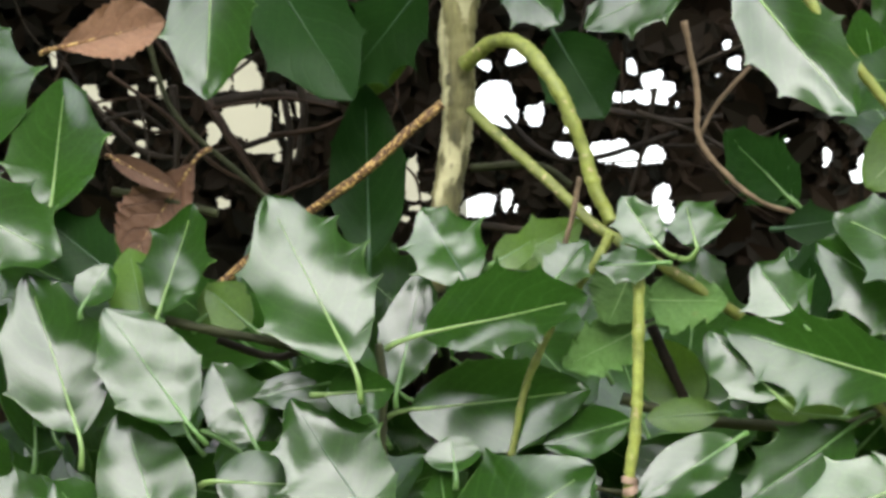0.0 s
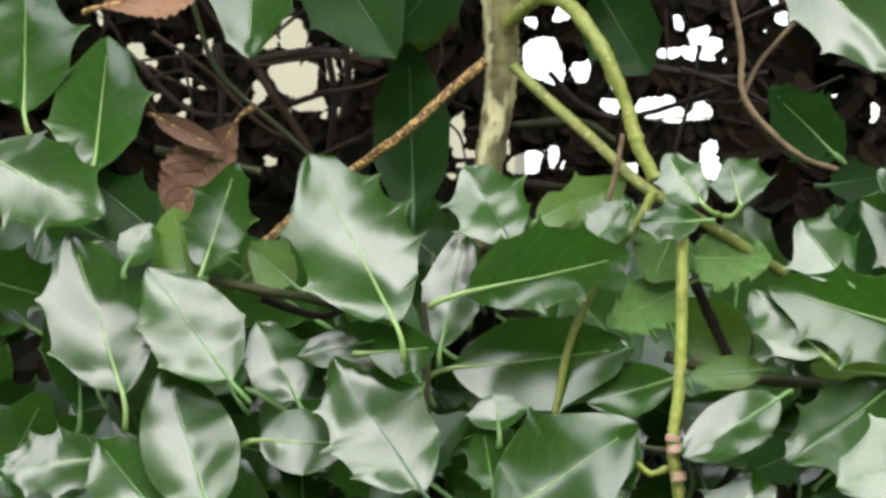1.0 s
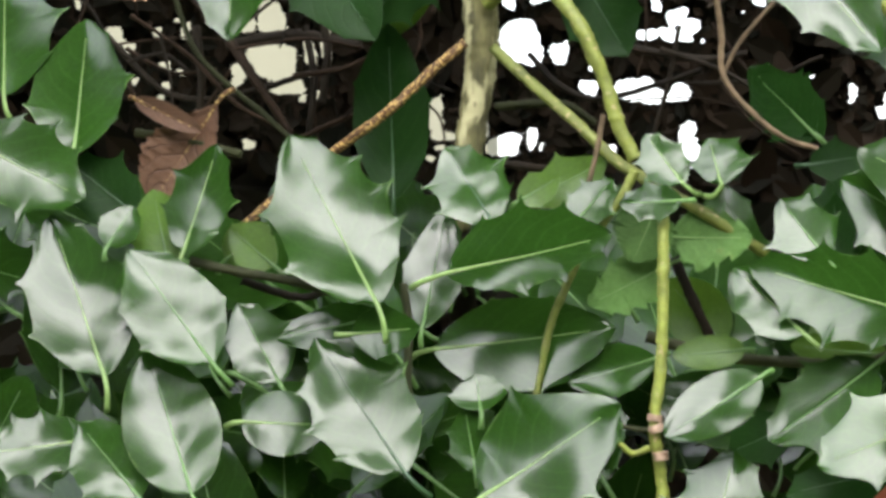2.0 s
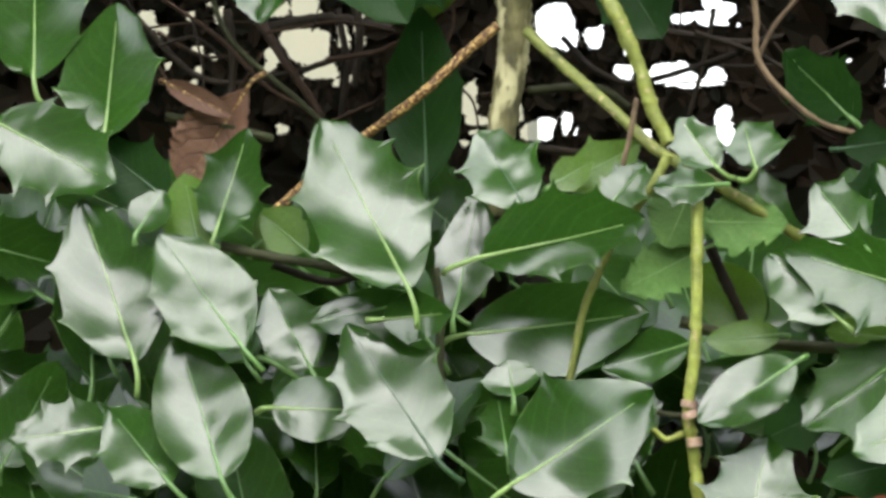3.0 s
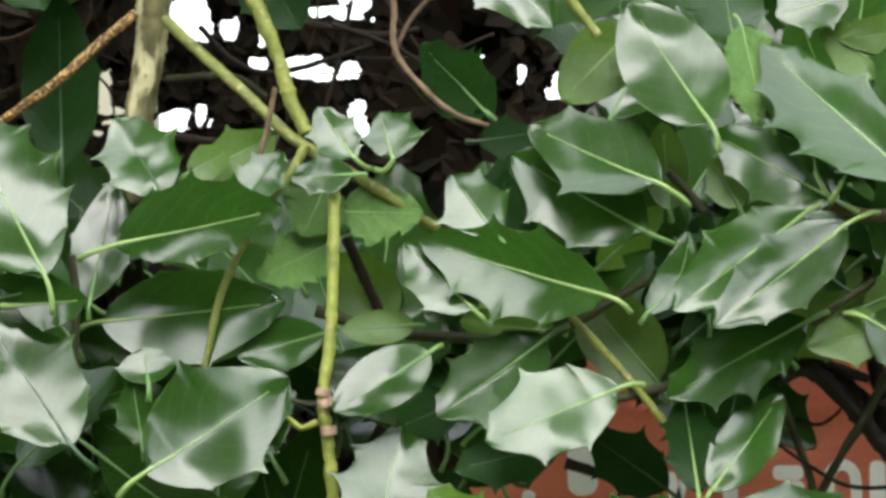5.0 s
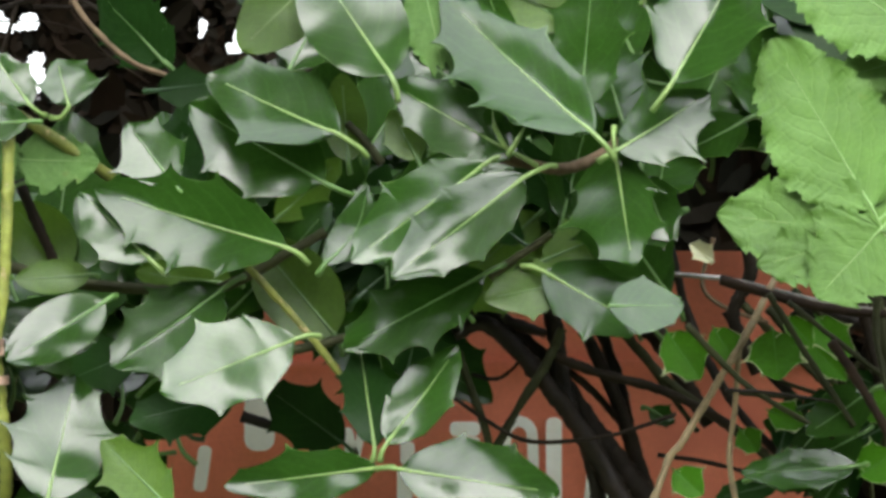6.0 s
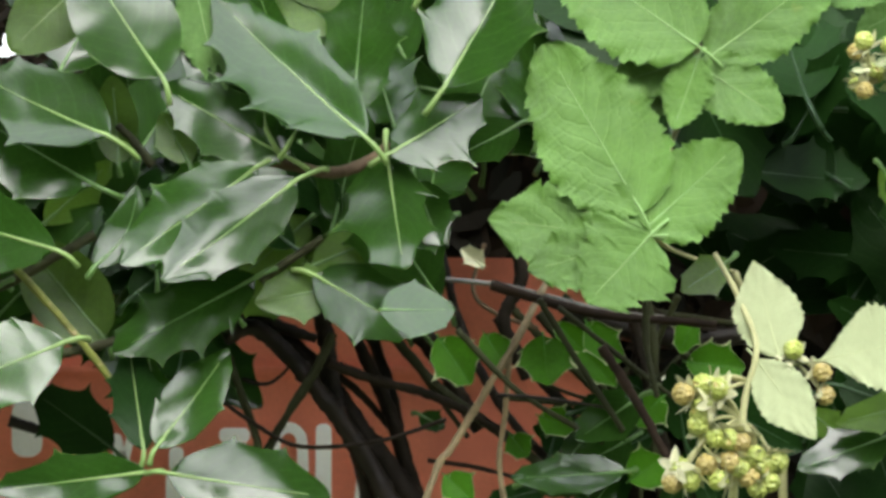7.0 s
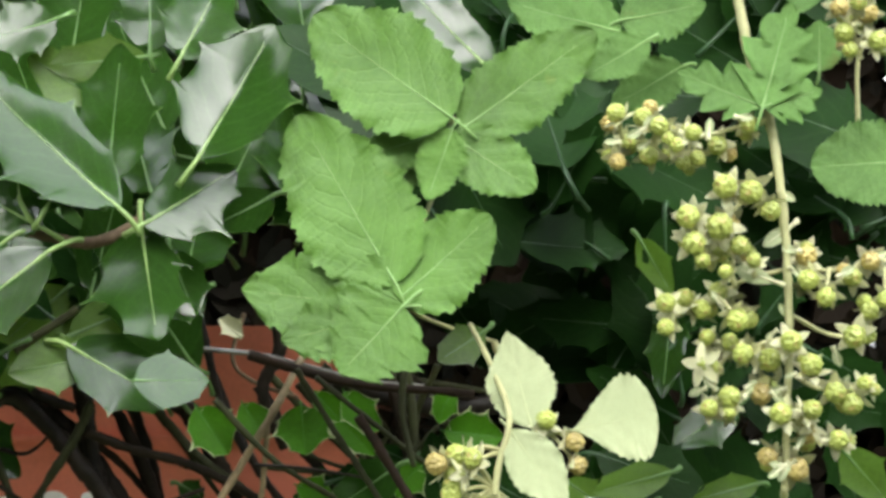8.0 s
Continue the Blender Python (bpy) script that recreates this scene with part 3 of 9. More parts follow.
gap(-0.0359, 1.6625, 0.0026, 0.0043)
gap(-0.2123, 1.7137, 0.0035, 0.0026)
gap(-0.1959, 1.7174, 0.0052, 0.0038)
gap(-0.1124, 1.6912, 0.0014, 0.0017)
gap(-0.0911, 1.7059, 0.0014, 0.0009)
gap(-0.0188, 1.7082, 0.0029, 0.0026)
gap(-0.0070, 1.7172, 0.0026, 0.0023)
gap(-0.0114, 1.7127, 0.0017, 0.0017)
gap(0.5008, 1.6365, 0.0038, 0.0041)
gap(0.5627, 1.6797, 0.0025, 0.0031)
gap(0.4426, 1.6183, 0.0023, 0.0023)
gap(0.4594, 1.6185, 0.0056, 0.0041)
gap(0.4733, 1.6142, 0.0041, 0.0036)
gap(0.4788, 1.4875, 0.0056, 0.0023)
gap(0.2770, 1.6624, 0.0031, 0.0031)
gap(0.3045, 1.5180, 0.0036, 0.0023)
gap(0.3208, 1.5181, 0.0023, 0.0018)
gap(0.3112, 1.4870, 0.0020, 0.0018)
gap(0.3201, 1.4876, 0.0020, 0.0020)
gap(0.2983, 1.4682, 0.0020, 0.0015)
gap(0.3034, 1.4589, 0.0020, 0.0015)
gap(0.3153, 1.4422, 0.0023, 0.0031)
gap(0.5543, 1.5417, 0.0023, 0.0025)
gap(0.5240, 1.6420, 0.0025, 0.0020)
gap(0.4911, 1.4890, 0.0031, 0.0023)
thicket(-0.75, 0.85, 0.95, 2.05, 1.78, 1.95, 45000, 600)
crown(-0.95, 1.05, 1.77, 2.5, 1.36, 2.2, 4500)
hedge_body(11000)
# the holly bush
bush = thing('holly_bush', (-0.1, 1.6, 0.0), 'glossy dark green holly bush with spiny leaves', 'bush')
HG = 'glossy green spiny holly leaf'
twig(bush, 'trunk', [(-0.1790, 1.4900, 1.7152), (-0.1811, 1.4900, 1.6870), (-0.1808, 1.4900, 1.6634), (-0.1835, 1.4900, 1.6399), (-0.1878, 1.4900, 1.6141), (-0.1935, 1.5000, 1.5885)], 0.00817, 0.00490, TRUNK, 'pale grey-green bark stem', rough=0.2, sides=14)
twig(bush, 'limb', [(-0.1765, 1.4800, 1.6813), (-0.1623, 1.4700, 1.6898), (-0.1485, 1.4600, 1.6857), (-0.1351, 1.4500, 1.6684), (-0.1252, 1.4500, 1.6453), (-0.1198, 1.4500, 1.6270), (-0.1132, 1.4500, 1.6131)], 0.00313, 0.00278, GREEN_BARK, 'warty green bark twig', rough=0.28, knots=5)
twig(bush, 'limb', [(-0.1744, 1.4800, 1.6625), (-0.1571, 1.4700, 1.6462), (-0.1379, 1.4600, 1.6290), (-0.1189, 1.4500, 1.6110), (-0.1024, 1.4400, 1.6012), (-0.0823, 1.4400, 1.5884), (-0.0606, 1.4500, 1.5735)], 0.00232, 0.00232, GREEN_BARK, rough=0.2)
twig(bush, 'twig', [(-0.1861, 1.4800, 1.6651), (-0.2029, 1.4800, 1.6515), (-0.2197, 1.4800, 1.6366), (-0.2429, 1.4900, 1.6223), (-0.2641, 1.5000, 1.6089), (-0.2862, 1.5000, 1.5903)], 0.00209, 0.00185, BROWN_BARK, 'orange-brown bark twig')
twig(bush, 'twig', [(-0.1004, 1.4250, 1.5939), (-0.1004, 1.4230, 1.5716), (-0.1012, 1.4220, 1.5448), (-0.1024, 1.4220, 1.5270), (-0.1050, 1.4220, 1.5070), (-0.1036, 1.4240, 1.4913), (-0.1019, 1.4260, 1.4712), (-0.1016, 1.4300, 1.4531), (-0.1061, 1.4500, 1.4291)], 0.00223, 0.00245, GREEN_BARK, 'hanging yellow-green bark twig', rough=0.3, knots=7)
twig(bush, 'bud_scar', [(-0.1044, 1.4210, 1.5102), (-0.1049, 1.4210, 1.5075)], 0.00312, 0.00312, SCAR, 'pinkish bud scar ring')
twig(bush, 'bud_scar', [(-0.1045, 1.4210, 1.5062), (-0.1036, 1.4210, 1.5030)], 0.00312, 0.00289, SCAR)
twig(bush, 'bud_scar', [(-0.1029, 1.4220, 1.4954), (-0.1026, 1.4220, 1.4919)], 0.00312, 0.00290, SCAR)
twig(bush, 'tendril', [(-0.1074, 1.4220, 1.4970), (-0.1139, 1.4200, 1.4950), (-0.1204, 1.4180, 1.4995), (-0.1304, 1.4180, 1.4990), (-0.1311, 1.4180, 1.5008)], 0.00134, 0.00089, GREEN_BARK)
twig(bush, 'tendril', [(-0.1064, 1.4260, 1.5036), (-0.1143, 1.4260, 1.5048), (-0.1214, 1.4260, 1.5066)], 0.00112, 0.00089, OLIVE_BARK)
twig(bush, 'twig', [(-0.1117, 1.4300, 1.6078), (-0.1175, 1.4300, 1.5967), (-0.1246, 1.4320, 1.5879), (-0.1340, 1.4340, 1.5746)], 0.00202, 0.00179, GREEN_BARK)
twig(bush, 'twig', [(-0.1341, 1.4350, 1.5768), (-0.1411, 1.4350, 1.5612), (-0.1470, 1.4350, 1.5477), (-0.1507, 1.4350, 1.5320), (-0.1536, 1.4350, 1.5185)], 0.00180, 0.00135, GREEN_BARK, knots=3)
twig(bush, 'twig', [(-0.1250, 1.4400, 1.6311), (-0.1282, 1.4400, 1.6153), (-0.1319, 1.4400, 1.6018)], 0.00113, 0.00101, DRY_TWIG)
twig(bush, 'twig', [(-0.2065, 1.4300, 1.5645), (-0.2045, 1.4300, 1.5464), (-0.2053, 1.4300, 1.5238), (-0.2030, 1.4300, 1.4966)], 0.00157, 0.00202, OLIVE_BARK)
twig(bush, 'twig', [(-0.1107, 1.4600, 1.5411), (-0.0832, 1.4600, 1.5331), (-0.0512, 1.4600, 1.5296), (-0.0191, 1.4550, 1.5297), (0.0082, 1.4500, 1.5434), (0.0241, 1.4500, 1.5525)], 0.00252, 0.00183, OLIVE_BARK)
twig(bush, 'twig', [(-0.0189, 1.4340, 1.5502), (-0.0031, 1.4340, 1.5345), (0.0171, 1.4340, 1.5120), (0.0328, 1.4360, 1.4918)], 0.00146, 0.00146, GREEN_BARK)
twig(bush, 'twig', [(0.0104, 1.4400, 1.5051), (0.0262, 1.4400, 1.5085), (0.0489, 1.4450, 1.5163)], 0.00203, 0.00158, OLIVE_BARK)
twig(bush, 'twig', [(0.1402, 1.4300, 1.5883), (0.1312, 1.4300, 1.5816), (0.1156, 1.4300, 1.5771), (0.0935, 1.4350, 1.5817), (0.0758, 1.4400, 1.5841)], 0.00251, 0.00206, DRY_TWIG, rough=0.3)
twig(bush, 'twig', [(0.0465, 1.4400, 1.5795), (0.0397, 1.4400, 1.5886), (0.0330, 1.4450, 1.5955)], 0.00180, 0.00158, OLIVE_BARK)
twig(bush, 'twig', [(0.0893, 1.4400, 1.5344), (0.1006, 1.4400, 1.5423), (0.1141, 1.4400, 1.5514)], 0.00180, 0.00158, OLIVE_BARK)
twig(bush, 'twig', [(-0.0992, 1.4600, 1.5731), (-0.0912, 1.4600, 1.5548), (-0.0835, 1.4650, 1.5365)], 0.00229, 0.00206, DARK_BARK)
leaf(bush, (-0.3473, 1.4500, 1.6206), (-0.3450, 1.4690, 1.6785), 0.0441, 31, -4, spines=3, sharp=0.2, halves=(1.05, 0.95), rib=LIGHT_RIB)
leaf(bush, (-0.3792, 1.4600, 1.6463), (-0.3822, 1.4745, 1.7054), 0.0484, 25, -3, spines=3, rib=LIGHT_RIB)
leaf(bush, (-0.3920, 1.4400, 1.6294), (-0.3381, 1.4318, 1.6015), 0.0440, 23, 6, spines=4, sharp=0.3, rib=LIGHT_RIB)
leaf(bush, (-0.3257, 1.4100, 1.5284), (-0.3536, 1.4368, 1.5951), 0.0453, 23, 5, spines=3, sharp=0.2, rib=LIGHT_RIB)
leaf(bush, (-0.2802, 1.4050, 1.5335), (-0.3181, 1.4250, 1.5802), 0.0400, 30, 0, spines=(3, 2), sharp=0.13, fold=0.03, rib=GREEN_RIB)
leaf(bush, (-0.2877, 1.3950, 1.4824), (-0.3098, 1.4193, 1.5386), 0.0389, 23, 4, style='smooth', fold=0.02, rib=GREEN_RIB)
leaf(bush, (-0.2123, 1.4000, 1.5556), (-0.2515, 1.4264, 1.6251), 0.0509, 20, 4, spines=(3, 5), sharp=0.26, fold=0.015, rib=LIGHT_RIB)
leaf(bush, (-0.2014, 1.3950, 1.4891), (-0.2408, 1.4188, 1.5430), 0.0448, 34, -4, spines=(4, 3), sharp=0.25, fold=0.03, rib=DARK_RIB)
leaf(bush, (-0.1863, 1.4100, 1.5677), (-0.1194, 1.4128, 1.5817), 0.0349, 9, 1.8, spines=(4, 4), sharp=0.26, halves=(1.2, 0.8), stalk_to=(-0.2011, 1.4160, 1.5620), rib=LIGHT_RIB)
leaf(bush, (-0.1677, 1.4200, 1.5871), (-0.1886, 1.4349, 1.6194), 0.0334, 27, 1, spines=3, sharp=0.34, rib=DARK_RIB)
leaf(bush, (-0.1735, 1.4000, 1.4783), (-0.1179, 1.4152, 1.5146), 0.0509, 19, 8, spines=(2, 3), sharp=0.22, halves=(1.05, 0.95), rib=LIGHT_RIB)
leaf(bush, (-0.1961, 1.4400, 1.5374), (-0.1218, 1.4442, 1.5449), 0.0410, 15, -6, spines=3, sharp=0.1, halves=(0.9, 1.1), rib=LIGHT_RIB)
leaf(bush, (-0.2707, 1.4150, 1.5096), (-0.2345, 1.4167, 1.5083), 0.0275, 20, 3.4, 'smooth', rib=LIGHT_RIB)
leaf(bush, (-0.3096, 1.4000, 1.4800), (-0.3371, 1.4116, 1.5105), 0.0338, 28, -3.8, spines=3, sharp=0.135)
leaf(bush, (-0.3310, 1.4150, 1.5042), (-0.3781, 1.4080, 1.4982), 0.0309, 26, 2.6, spines=4, rib=LIGHT_RIB)
leaf(bush, (-0.0918, 1.4250, 1.6015), (-0.1076, 1.4341, 1.6226), 0.0205, 27, 0, spines=3, sharp=0.3, halves=(1.1, 0.9), stalk_to=(-0.0861, 1.4310, 1.5979), rib=LIGHT_RIB)
leaf(bush, (-0.0769, 1.4250, 1.6008), (-0.0819, 1.4303, 1.6201), 0.0250, 19, 4, spines=2, sharp=0.42, halves=(0.75, 1.25), stalk_to=(-0.0844, 1.4310, 1.5971), rib=LIGHT_RIB)
leaf(bush, (-0.0919, 1.4200, 1.5950), (-0.1176, 1.4199, 1.5945), 0.0169, 16, 0, spines=3, sharp=0.34, rib=GREEN_RIB)
leaf(bush, (-0.0628, 1.4200, 1.5243), (-0.1001, 1.4085, 1.5019), 0.0253, 28, -0.7, 'smooth', rib=GREEN_RIB)
leaf(bush, (-0.0161, 1.4300, 1.5299), (-0.0601, 1.4222, 1.4993), 0.0385, 25, -6, spines=4, sharp=0.28, halves=(1.1, 0.9), rib=GREEN_RIB)
leaf(bush, (-0.0443, 1.4220, 1.5405), (-0.0728, 1.4326, 1.5682), 0.0276, 18, -1, spines=3, sharp=0.2, rib=LIGHT_RIB)
leaf(bush, (0.0084, 1.4160, 1.5458), (-0.0667, 1.4266, 1.5690), 0.0377, 11, -4, spines=4, sharp=0.3, halves=(1.1, 0.95), rib=LIGHT_RIB)
leaf(bush, (-0.0356, 1.4260, 1.5708), (-0.0543, 1.4362, 1.5952), 0.0286, 22, -1, spines=2, sharp=0.4, rib=GREEN_RIB)
leaf(bush, (0.0235, 1.4240, 1.5713), (-0.0298, 1.4374, 1.6030), 0.0424, 14, 0, spines=3, sharp=0.26, rib=GREEN_RIB)
leaf(bush, (0.0290, 1.4100, 1.5899), (-0.0228, 1.4263, 1.6140), 0.0411, 29, 10, spines=2, sharp=0.34, fold=0.03, halves=(0.95, 1.1), rib=LIGHT_RIB, stalk_to=(0.0401, 1.4160, 1.5813))
leaf(bush, (0.0488, 1.4100, 1.6137), (0.0176, 1.4369, 1.6632), 0.0397, 27, -5, style='smooth', fold=0.03, rib=LIGHT_RIB)
leaf(bush, (0.1276, 1.4000, 1.5901), (0.0703, 1.4388, 1.6474), 0.0452, 26, 13, spines=(5, 3), sharp=0.3, halves=(1.15, 0.85), rib=LIGHT_RIB)
leaf(bush, (0.1584, 1.4000, 1.6100), (0.1899, 1.4197, 1.6642), 0.0449, 24, -10, spines=3, fold=0.1, sharp=0.26, rib=LIGHT_RIB)
leaf(bush, (0.1373, 1.4050, 1.5838), (0.1741, 1.4102, 1.6066), 0.0304, 14, 1.2, spines=(2, 3), sharp=0.42, halves=(0.9, 1.2), rib=LIGHT_RIB)
leaf(bush, (0.1370, 1.4120, 1.5845), (0.1434, 1.4050, 1.5384), 0.0372, 8, -0.8, spines=3, sharp=0.46, halves=(0.8, 1.2), rib=LIGHT_RIB)
leaf(bush, (0.1019, 1.4100, 1.5737), (0.0487, 1.3992, 1.5339), 0.0314, 20, -4, spines=4, sharp=0.16, stalk_to=(0.1144, 1.4160, 1.5779), rib=LIGHT_RIB)
leaf(bush, (0.0872, 1.4180, 1.5792), (0.0331, 1.4100, 1.5405), 0.0333, 15, -6, spines=3, sharp=0.22, rib=LIGHT_RIB)
leaf(bush, (0.0992, 1.4180, 1.5824), (0.0490, 1.4321, 1.6114), 0.0306, 14, -4, spines=4, sharp=0.2, rib=LIGHT_RIB)
leaf(bush, (0.0872, 1.4250, 1.5358), (0.0306, 1.4240, 1.5059), 0.0326, 13, -7.8, spines=4, sharp=0.36, rib=GREEN_RIB)
leaf(bush, (0.1091, 1.4180, 1.5368), (0.1506, 1.4160, 1.5140), 0.0311, 20, -6.5, spines=3, sharp=0.22, rib=LIGHT_RIB)
leaf(bush, (0.1327, 1.3900, 1.5233), (0.1624, 1.3940, 1.5234), 0.0261, 35, 15, spines=(2, 2), sharp=0.16, fold=0.0, curl=0.02, rib=GREEN_RIB, rib_r=0.0006, stalk=0)
leaf(bush, (0.1220, 1.4200, 1.5330), (0.0861, 1.4210, 1.5257), 0.0223, 14, -4.5, spines=2, sharp=0.25, face=HOLLY_YOUNG)
leaf(bush, (0.0124, 1.4100, 1.5101), (-0.0403, 1.4005, 1.4898), 0.0389, 23, 0, spines=(3, 3), sharp=0.24, halves=(0.95, 1.05), fold=0.03, rib=LIGHT_RIB)
leaf(bush, (-0.0836, 1.4000, 1.4471), (-0.0741, 1.4269, 1.4957), 0.0417, 23, 2, spines=(4, 3), sharp=0.32, rib=LIGHT_RIB)
leaf(bush, (-0.0360, 1.4000, 1.4450), (-0.0626, 1.4071, 1.4709), 0.0264, 14, -1.3, spines=3, sharp=0.4, face=HOLLY_YOUNG)
leaf(bush, (-0.0110, 1.4300, 1.4875), (-0.0535, 1.4292, 1.4775), 0.0260, 12, -1.8, spines=3, face=HOLLY_SHADED)
leaf(bush, (0.0433, 1.4250, 1.4672), (0.0373, 1.4328, 1.5098), 0.0217, 10, -2.9, spines=3, face=HOLLY_SHADED, rib=LIGHT_RIB)
leaf(bush, (0.0479, 1.4200, 1.4688), (0.0768, 1.4324, 1.5071), 0.0249, 20, -13, spines=3, sharp=0.12, rib=LIGHT_RIB)
leaf(bush, (0.0449, 1.4250, 1.4592), (-0.0161, 1.4265, 1.4519), 0.0234, 12, -2.9, spines=3, rib=LIGHT_RIB)
leaf(bush, (0.0528, 1.4200, 1.4590), (0.1158, 1.4121, 1.4501), 0.0356, 18, 11, spines=3, sharp=0.2, rib=LIGHT_RIB)
leaf(bush, (0.1525, 1.4200, 1.6499), (0.1697, 1.4256, 1.6833), 0.0317, 12, -5.1, spines=3, rib=LIGHT_RIB)
leaf(bush, (0.1248, 1.4300, 1.5996), (0.1306, 1.4377, 1.6574), 0.0316, 8, -4.5, spines=3)
leaf(bush, (0.0279, 1.4700, 1.5111), (-0.0044, 1.4783, 1.5502), 0.0324, 10, -2.5, 'smooth', face=HOLLY_YOUNG)
leaf(bush, (-0.0136, 1.4700, 1.5318), (-0.0528, 1.4721, 1.5364), 0.0171, 12, -1.7, 'smooth', face=HOLLY_YOUNG)
leaf(bush, (0.0235, 1.4150, 1.5391), (0.0403, 1.4223, 1.5714), 0.0169, 14, -2.5, spines=2, sharp=0.09, bend=0.12)
leaf(bush, (-0.0512, 1.4600, 1.5045), (-0.0786, 1.4585, 1.4931), 0.0225, 10, -1, spines=2, face=HOLLY_SHADED)
leaf(bush, (-0.0055, 1.4700, 1.5042), (-0.0517, 1.4731, 1.5133), 0.0227, 10, -1.9, spines=2, face=HOLLY_SHADED)
leaf(bush, (-0.0196, 1.4900, 1.4896), (-0.0453, 1.4917, 1.5012), 0.0227, 5, -1.6, spines=2, face=HOLLY_SHADED)
leaf(bush, (0.0326, 1.5300, 1.4640), (-0.0010, 1.5250, 1.4881), 0.0293, -15, -2.6, spines=3, face=HOLLY_SHADED)
leaf(bush, (-0.0343, 1.5200, 1.4693), (-0.0532, 1.5171, 1.4885), 0.0312, -10, -1.4, spines=3, face=HOLLY_SHADED)
leaf(bush, (0.0791, 1.4600, 1.5228), (0.0519, 1.4669, 1.5594), 0.0296, 8, -3.6, spines=3)
leaf(bush, (0.0570, 1.4800, 1.4923), (0.0641, 1.4823, 1.5224), 0.0276, 5, -3.1, spines=3, face=HOLLY_SHADED)
leaf(bush, (-0.2974, 1.4300, 1.5774), (-0.2842, 1.4406, 1.6228), 0.0278, 12, 3.9, spines=3, sharp=0.3, rib=LIGHT_RIB)
leaf(bush, (-0.3276, 1.4250, 1.5813), (-0.3184, 1.4349, 1.5985), 0.0183, 28, 4.5, spines=2, sharp=0.09)
leaf(bush, (-0.3224, 1.4600, 1.5947), (-0.3524, 1.4620, 1.6188), 0.0301, 10, 4.2, spines=3, face=HOLLY_SHADED)
leaf(bush, (-0.2567, 1.4250, 1.5245), (-0.2761, 1.4387, 1.5577), 0.0286, 24, 3.1, spines=3, sharp=0.18)
leaf(bush, (-0.2140, 1.4250, 1.5515), (-0.2568, 1.4208, 1.5427), 0.0200, 16, 2.3, spines=2, sharp=0.135)
leaf(bush, (-0.2254, 1.4100, 1.5441), (-0.1974, 1.4116, 1.5463), 0.0218, 10, 2.5, spines=2, sharp=0.18, rib=LIGHT_RIB)
leaf(bush, (-0.1992, 1.4300, 1.5457), (-0.1917, 1.4555, 1.5953), 0.0251, 31, 2, spines=2, sharp=0.1, rib=GREEN_RIB)
leaf(bush, (-0.1736, 1.4150, 1.5125), (-0.1766, 1.4235, 1.5273), 0.0229, 30, 1.5, spines=2, sharp=0.135)
leaf(bush, (-0.1762, 1.4150, 1.4880), (-0.1809, 1.4196, 1.5147), 0.0192, 10, 1.5, spines=3)
leaf(bush, (-0.1058, 1.4450, 1.5323), (-0.1414, 1.4429, 1.5227), 0.0212, 12, 0.1, spines=2, sharp=0.09, rib=GREEN_RIB)
leaf(bush, (-0.1205, 1.4200, 1.5028), (-0.1326, 1.4150, 1.4876), 0.0171, 18, 0.4, spines=2)
leaf(bush, (-0.0804, 1.4700, 1.5374), (-0.1032, 1.4749, 1.5642), 0.0265, 10, -0.4, 'smooth', face=HOLLY_YOUNG)
leaf(bush, (-0.0703, 1.4500, 1.5352), (-0.0997, 1.4498, 1.5333), 0.0147, 15, -0.6, 'smooth', face=HOLLY_YOUNG)
leaf(bush, (-0.1581, 1.4500, 1.5969), (-0.1249, 1.4542, 1.6136), 0.0212, 12, 1.1, spines=2, face=HOLLY_YOUNG)
leaf(bush, (-0.1599, 1.4350, 1.5965), (-0.1429, 1.4378, 1.6065), 0.0149, 14, 1.2, spines=2, sharp=0.09, face=HOLLY_YOUNG)
leaf(bush, (-0.1375, 1.4250, 1.5857), (-0.1209, 1.4321, 1.6047), 0.0197, 20, 0.8, spines=3)
leaf(bush, (-0.3058, 1.4420, 1.5732), (-0.3130, 1.4472, 1.6053), 0.0270, 10, 4, spines=2, sharp=0.108, face=HOLLY_YOUNG)
leaf(bush, (-0.2619, 1.4450, 1.5724), (-0.2809, 1.4475, 1.5889), 0.0187, 12, 3.1, spines=2, sharp=0.108, face=HOLLY_YOUNG)
leaf(bush, (-0.2859, 1.4600, 1.5754), (-0.2675, 1.4643, 1.5902), 0.0199, 12, 3.5, spines=2, sharp=0.108, face=HOLLY_YOUNG)
leaf(bush, (-0.2253, 1.5300, 1.6019), (-0.2275, 1.5367, 1.6790), 0.0350, 5, 2.2, spines=3, sharp=0.09, face=HOLLY_SHADED)
leaf(bush, (-0.2779, 1.4500, 1.7269), (-0.2775, 1.4346, 1.6649), 0.0381, 14, 3.4, spines=3, sharp=0.18, rib=LIGHT_RIB)
leaf(bush, (-0.2644, 1.5000, 1.7277), (-0.2263, 1.4936, 1.6679), 0.0447, 8, 3, spines=3, sharp=0.135, face=HOLLY_SHADED)
leaf(bush, (-0.1996, 1.5200, 1.7190), (-0.2349, 1.5190, 1.6760), 0.0360, 0, 1.7, spines=4, sharp=0.3, face=HOLLY_SHADED)
leaf(bush, (-0.1410, 1.5000, 1.6956), (-0.1196, 1.4964, 1.6587), 0.0343, 6, 0.7, spines=3, sharp=0.135, face=HOLLY_SHADED)
leaf(bush, (-0.0813, 1.4700, 1.7160), (-0.1250, 1.4649, 1.6942), 0.0280, 14, -0.4, spines=3, face=HOLLY)
leaf(bush, (-0.1589, 1.4800, 1.7209), (-0.1352, 1.4762, 1.6967), 0.0278, 10, 1.1, spines=3, face=HOLLY)
